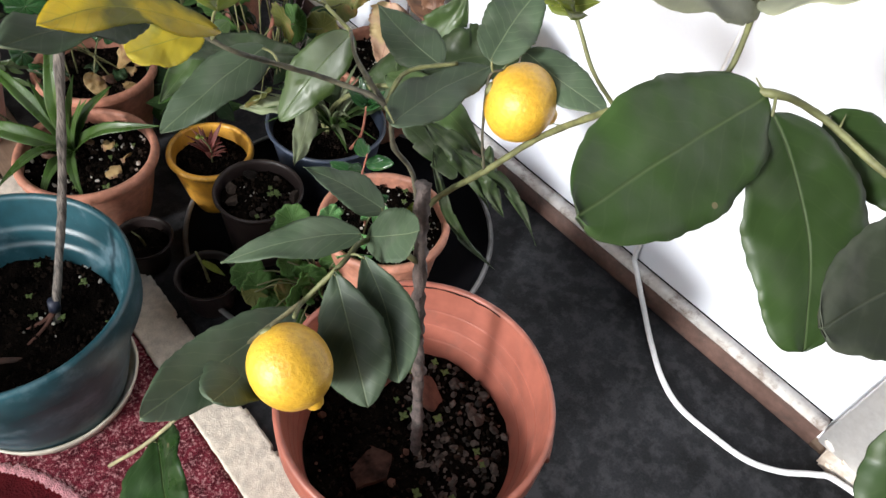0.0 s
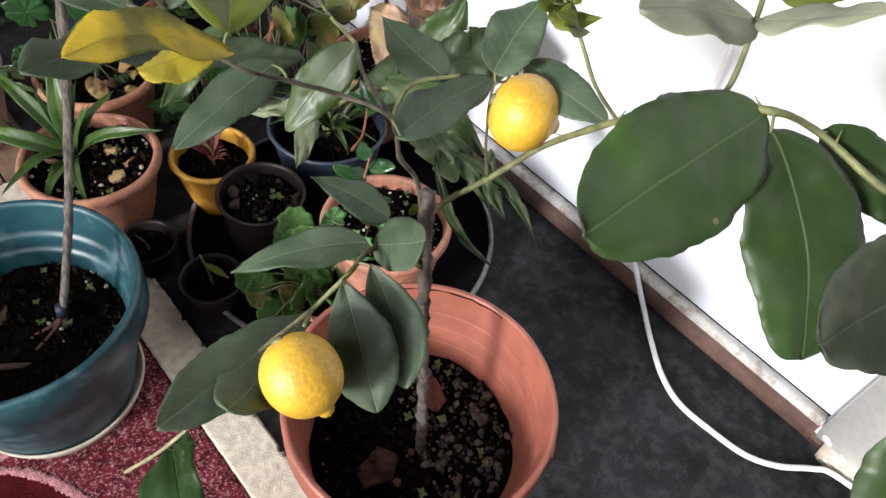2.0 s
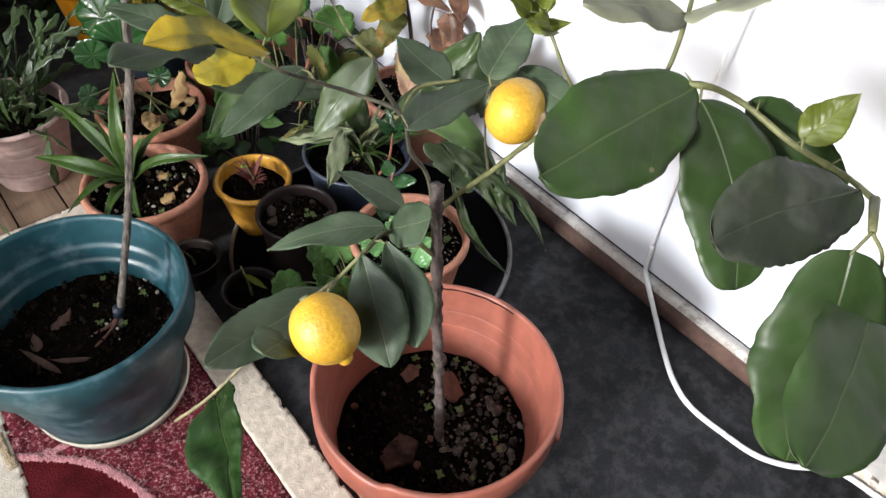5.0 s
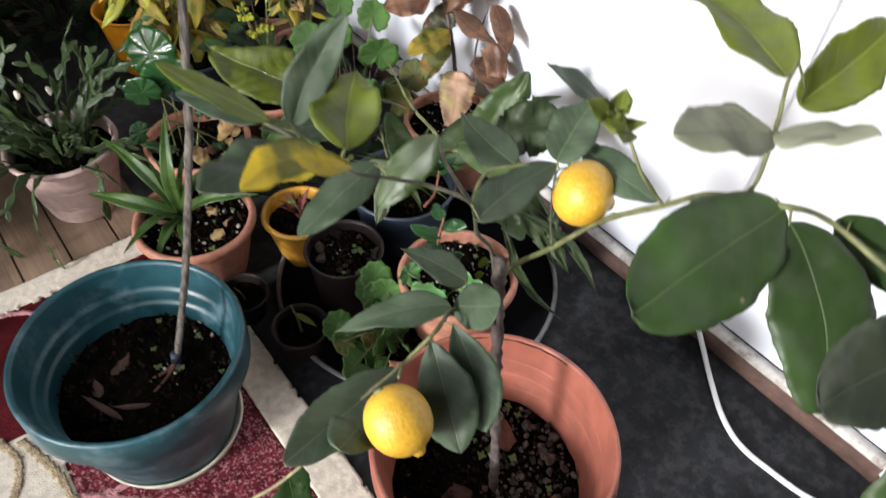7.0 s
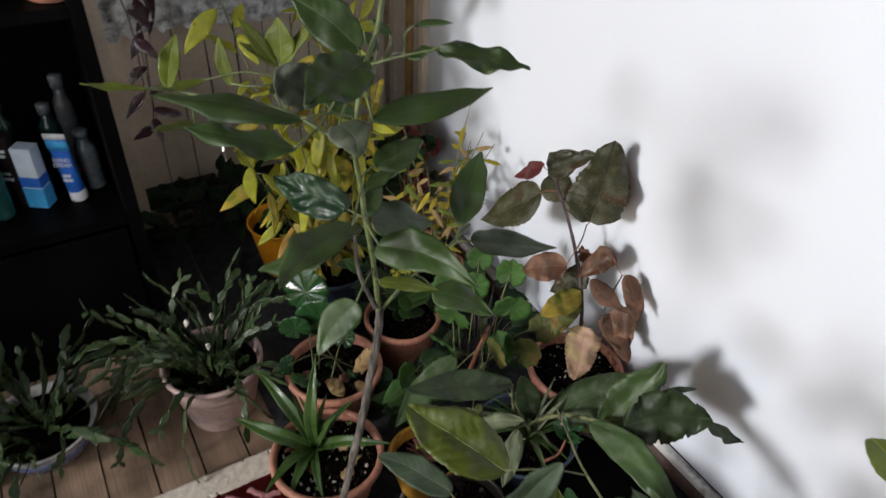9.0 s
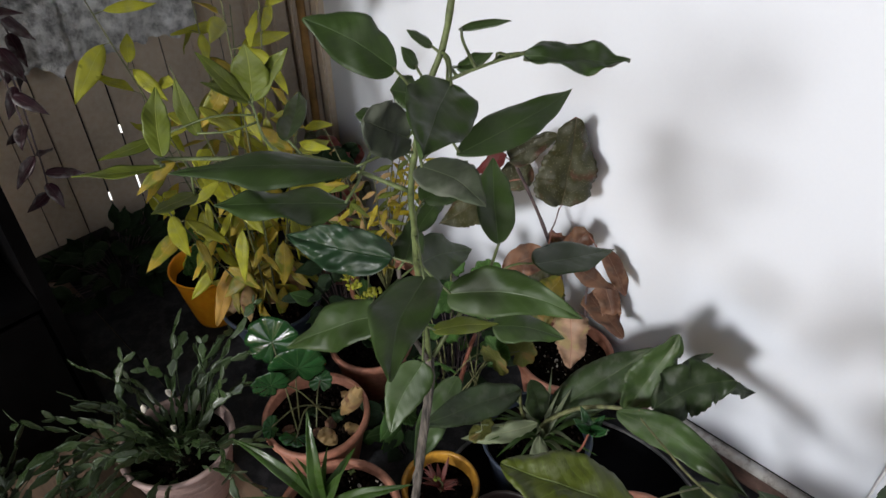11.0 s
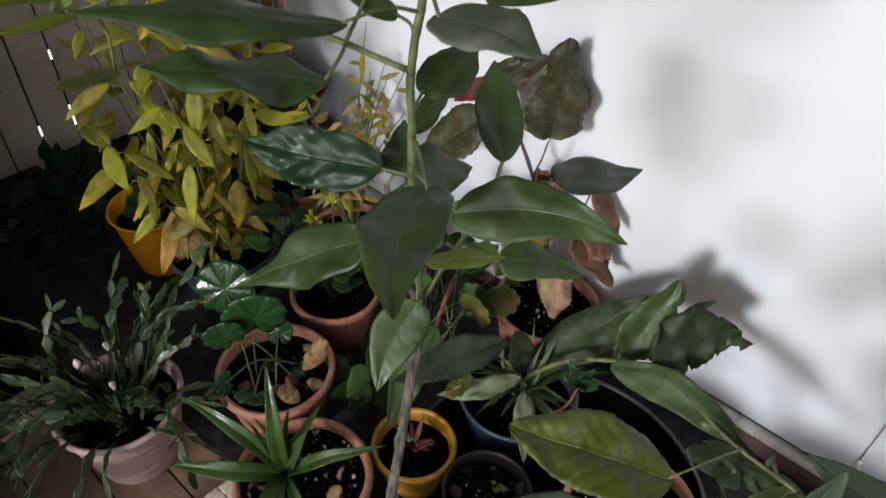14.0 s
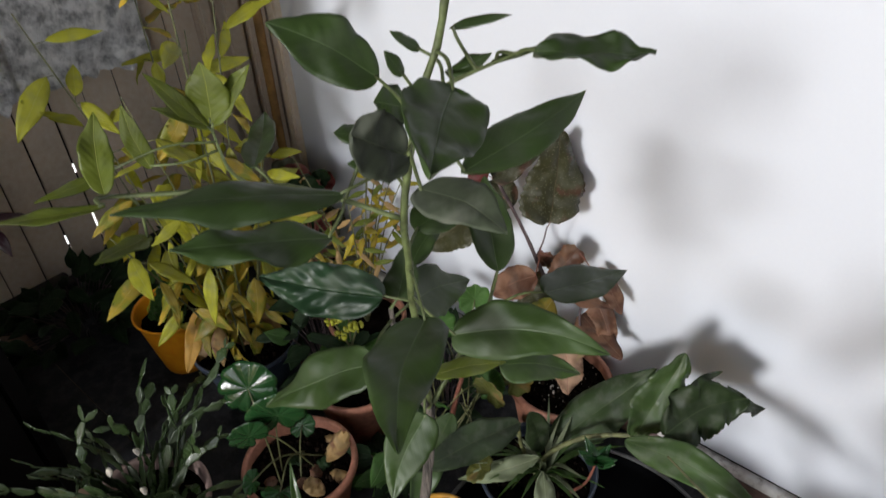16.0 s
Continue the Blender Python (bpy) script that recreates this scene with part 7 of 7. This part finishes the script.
def bottle(x, y, r, h, neck, material, cap, label, turn=0):
    t = thing("bottle", (x, y, SHELF_Z), label, "bottle")
    part("body", revolve_bm([(0.0, 0.0), (r * 0.92, 0.0), (r, 0.004), (r, h * 0.66), (r * 0.9, h * 0.74), (neck, h * 0.82), (neck, h * 0.9), (0.0, h * 0.9)], 28), material, t)
    part("cap", revolve_bm([(0.0, h * 0.88), (neck * 1.25, h * 0.88), (neck * 1.3, h * 0.985), (neck * 1.1, h), (0.0, h)], 22), cap, t, "screw cap")
    return t


FROST = mat("frosted_plastic", (0.13, 0.15, 0.16), 0.25, spread=0.1, scale=30, fine=60, bump=0.05)
TEAL_GLASS = mat("teal_bottle_plastic", (0.02, 0.085, 0.075), 0.25, spread=0.15, scale=20, fine=60, bump=0.03)
LIME_CAP = mat("lime_cap", (0.07, 0.2, 0.03), 0.4)
frosted = bottle(-0.045, 1.905, 0.027, 0.155, 0.014, FROST, FROST, "short frosted bottle with a small red mark")
part("label_dot", revolve_bm([(0.0, 0.0), (0.005, 0.0), (0.005, 0.001), (0.0, 0.001)], 12), REDTAPE, frosted, "red mark", m=aim((-0.0155, -0.0225, 0.06), (-0.0155, -0.0225, 0.07), (-0.56, -0.83, 0)) @ pose(0, 0, 0))
bottle(-0.06, 1.98, 0.024, 0.27, 0.013, GREY_PLASTIC, FROST, "tall grey bottle with a frosted cap")
bottle(-0.105, 1.97, 0.024, 0.21, 0.012, DARK_GLASS, FROST, "dark glass bottle with a pale cap")
bottle(-0.255, 1.86, 0.027, 0.165, 0.013, TEAL_GLASS, LIME_CAP, "teal plastic bottle with a lime top")
bottle(-0.30, 1.93, 0.022, 0.21, 0.011, DARK_GLASS, GREY_PLASTIC, "tall dark glass bottle")
bottle(-0.335, 1.865, 0.026, 0.16, 0.014, FROST, WHITE_CAP, "short frosted bottle with a white cap")
bottle(-0.4, 1.88, 0.028, 0.19, 0.014, GREY_PLASTIC, DARK_GLASS, "grey plastic bottle with a dark cap")
bottle(-0.2, 1.96, 0.024, 0.25, 0.011, DARK_GLASS, LIME_CAP, "tall dark glass bottle with a green cap")
box = thing("black_carton", (-0.212, 1.9, SHELF_Z), "black carton with pale printed bars", "carton")
part("body", box_bm(-0.022, 0.022, -0.016, 0.016, 0, 0.185, 0.001), NURSERY, box, smooth=False, m=pose(0, 0, 0, 0, 0, -35))
for z, w in ((0.15, 0.03), (0.137, 0.024), (0.09, 0.018), (0.075, 0.026)):
    part("print_bar", box_bm(-w / 2, w / 2, -0.0175, -0.0162, z - 0.0035, z + 0.0035), WHITE_CAP, box, "pale printed bar", smooth=False, m=pose(0, 0, 0, 0, 0, -35))


def lettering(text, size, at_pose, parent, material):
    """Raised printed letters in the built-in font, as one mesh under its thing."""
    curve = bpy.data.curves.new("lettering", "FONT")
    curve.body, curve.size, curve.extrude, curve.align_x = text, size, 0.0003, "CENTER"
    holder = new("lettering_outline", curve)
    me = bpy.data.meshes.new_from_object(holder.evaluated_get(bpy.context.evaluated_depsgraph_get()))
    bpy.data.objects.remove(holder)
    me.materials.append(material)
    ob = new("lettering", me)
    ob.parent, ob.matrix_basis = parent, at_pose
    ob["label"] = "white printed words"
    return ob


for word, z in (("HAND", 0.113), ("CREAM", 0.1)):
    lettering(word, 0.0145, pose(0, 0, 0, 4, -3, -35) @ pose(0.002, -0.0148 + 0.1 * (z - 0.1), z, 83, 0, 0), tube, WHITE_CAP)
low_shelf = thing("folded_paper", (-0.33, 1.83, 0.086), "crumpled grey paper on the lowest shelf", "paper")
bm = leaf_bm(0.15, 0.1, blunt, 0.2, 0.1, 0.1, 0.25, 0.0, 12, 8, 0.001, seed=4)
part("sheet", bm, GREY_PLASTIC, low_shelf, m=pose(-0.07, 0, 0.012, 0, 0, 20))

# ---- purple trailing plant on the shelves, its pot and hanging stems ----
top_pot = pot("brown_pot", (-0.02, 1.8), 1.04, 0.07, 0.05, 0.926, TERRA, "small terracotta pot on the black shelf", roll=0.005, soil_z=1.02)
trail = thing("purple_trailing_plant", (-0.02, 1.8, 1.02), "purple striped trailing plant hanging from the shelf", "trailing plant")
for k, pts in enumerate(([(0.0, 1.8, 1.02), (0.08, 1.79, 1.04), (0.13, 1.8, 0.9), (0.12, 1.8, 0.68), (0.11, 1.8, 0.6)], [(0.0, 1.8, 1.02), (0.1, 1.82, 1.04), (0.16, 1.85, 0.94), (0.17, 1.87, 0.82)], [(-0.02, 1.78, 1.02), (0.05, 1.74, 1.04), (0.1, 1.73, 0.9), (0.1, 1.73, 0.72)])):
    shoot(trail, pts, 0.0024, 0.0016, PURPSTEM, "hanging_stem")
    path = smooth_path(pts, 6)
    for s in range(6, len(path), 2):
        r = random.Random(2600 + 40 * k + s)
        a = s * 2.5 + k
        b = path[s]
        tip = b + Vector((math.cos(a), math.sin(a), r.uniform(-1.2, 0.2))).normalized() * r.uniform(0.055, 0.095)
        leaf(trail, b, tip, 0.026, (-0.3, -0.5, 0.7), PURPLE, shape=pointed, big=False, fold=0.4, droop=0.15)
# variegated plant on a stool-high pot before the shelves
VARIEGATED = leaf_mat("variegated_leaf", (0.1, 0.15, 0.05), (0.25, 0.27, 0.15), rough=0.45, ribs=6, blotch=(0.42, 0.42, 0.25), amount=0.05, glow=0.25)
vari_pot = pot("dark_pot", (-0.47, 1.5), 0.3, 0.09, 0.065, 0.0, NURSERY, "tall dark pot standing before the black shelves", roll=0.004, soil_z=0.27)
variegated = thing("variegated_shrub", (-0.47, 1.5, 0.27), "shrub of cream-edged green leaves before the shelves", "houseplant")
for k in range(7):
    r = random.Random(2700 + k)
    a = -0.9 + 0.3 * k
    top = Vector((-0.4 + 0.06 * math.cos(a), 1.53 + 0.07 * math.sin(a), (0.42, 0.58, 0.8, 0.5, 0.72, 0.62, 0.86)[k]))
    pts = [(-0.47, 1.5, 0.265), Vector((-0.46, 1.5, 0.27)).lerp(top, 0.6) + Vector((-0.02, 0, 0.03)), top]
    shoot(variegated, pts, 0.0024, 0.0013, TWIG, "stem")
    path = smooth_path(pts, 6)
    for q in range(3, len(path), 2):
        t = q * 2.4 + k
        b = path[q]
        leaf(variegated, b, b + Vector((math.cos(t) * 0.05, math.sin(t) * 0.05, r.uniform(-0.03, 0.025))), 0.026, (-0.3, -0.5, 0.8), VARIEGATED, shape=acute, big=False, fold=0.25)

# ---- bubble wrap over the top of the partition ----
WRAP = mat("bubble_wrap_film", (0.8, 0.81, 0.83), 0.1, spread=0.3, scale=30, fine=120, bump=1.0, dist=0.005, spec=0.8)
wrap = thing("bubble_wrap", (0.0, BACK_Y, 0.0), "crumpled bubble wrap hung over the upper planks", "plastic sheet")
NX, NZ = 60, 70
for x_left, x_right, ahead in ((0.1, 0.5, -0.04), (0.44, 0.82, -0.052)):
    verts, faces = [], []
    for j in range(NZ + 1):
        for i in range(NX + 1):
            x = x_left + (x_right - x_left) * i / NX
            edge = 0.575 + 0.035 * noise.noise((x * 14, 3.0, 0)) + 0.015 * noise.noise((x * 40, 7.0, 0))
            z = edge + (1.45 - edge) * j / NZ
            y = ahead + 0.03 * noise.noise((x * 9, z * 9, 2)) + 0.014 * noise.noise((x * 30, z * 30, 5)) + 0.004 * math.sin(x * 330) * math.sin(z * 330)
            verts.append((x, y, z))
    for j in range(NZ):
        for i in range(NX):
            a = j * (NX + 1) + i
            faces.append((a, a + 1, a + NX + 2, a + NX + 1))
    me = bpy.data.meshes.new("film")
    me.from_pydata(verts, [], faces)
    bm = bmesh.new()
    bm.from_mesh(me)
    bpy.data.meshes.remove(me)
    part("film_sheet", bm, WRAP, wrap)
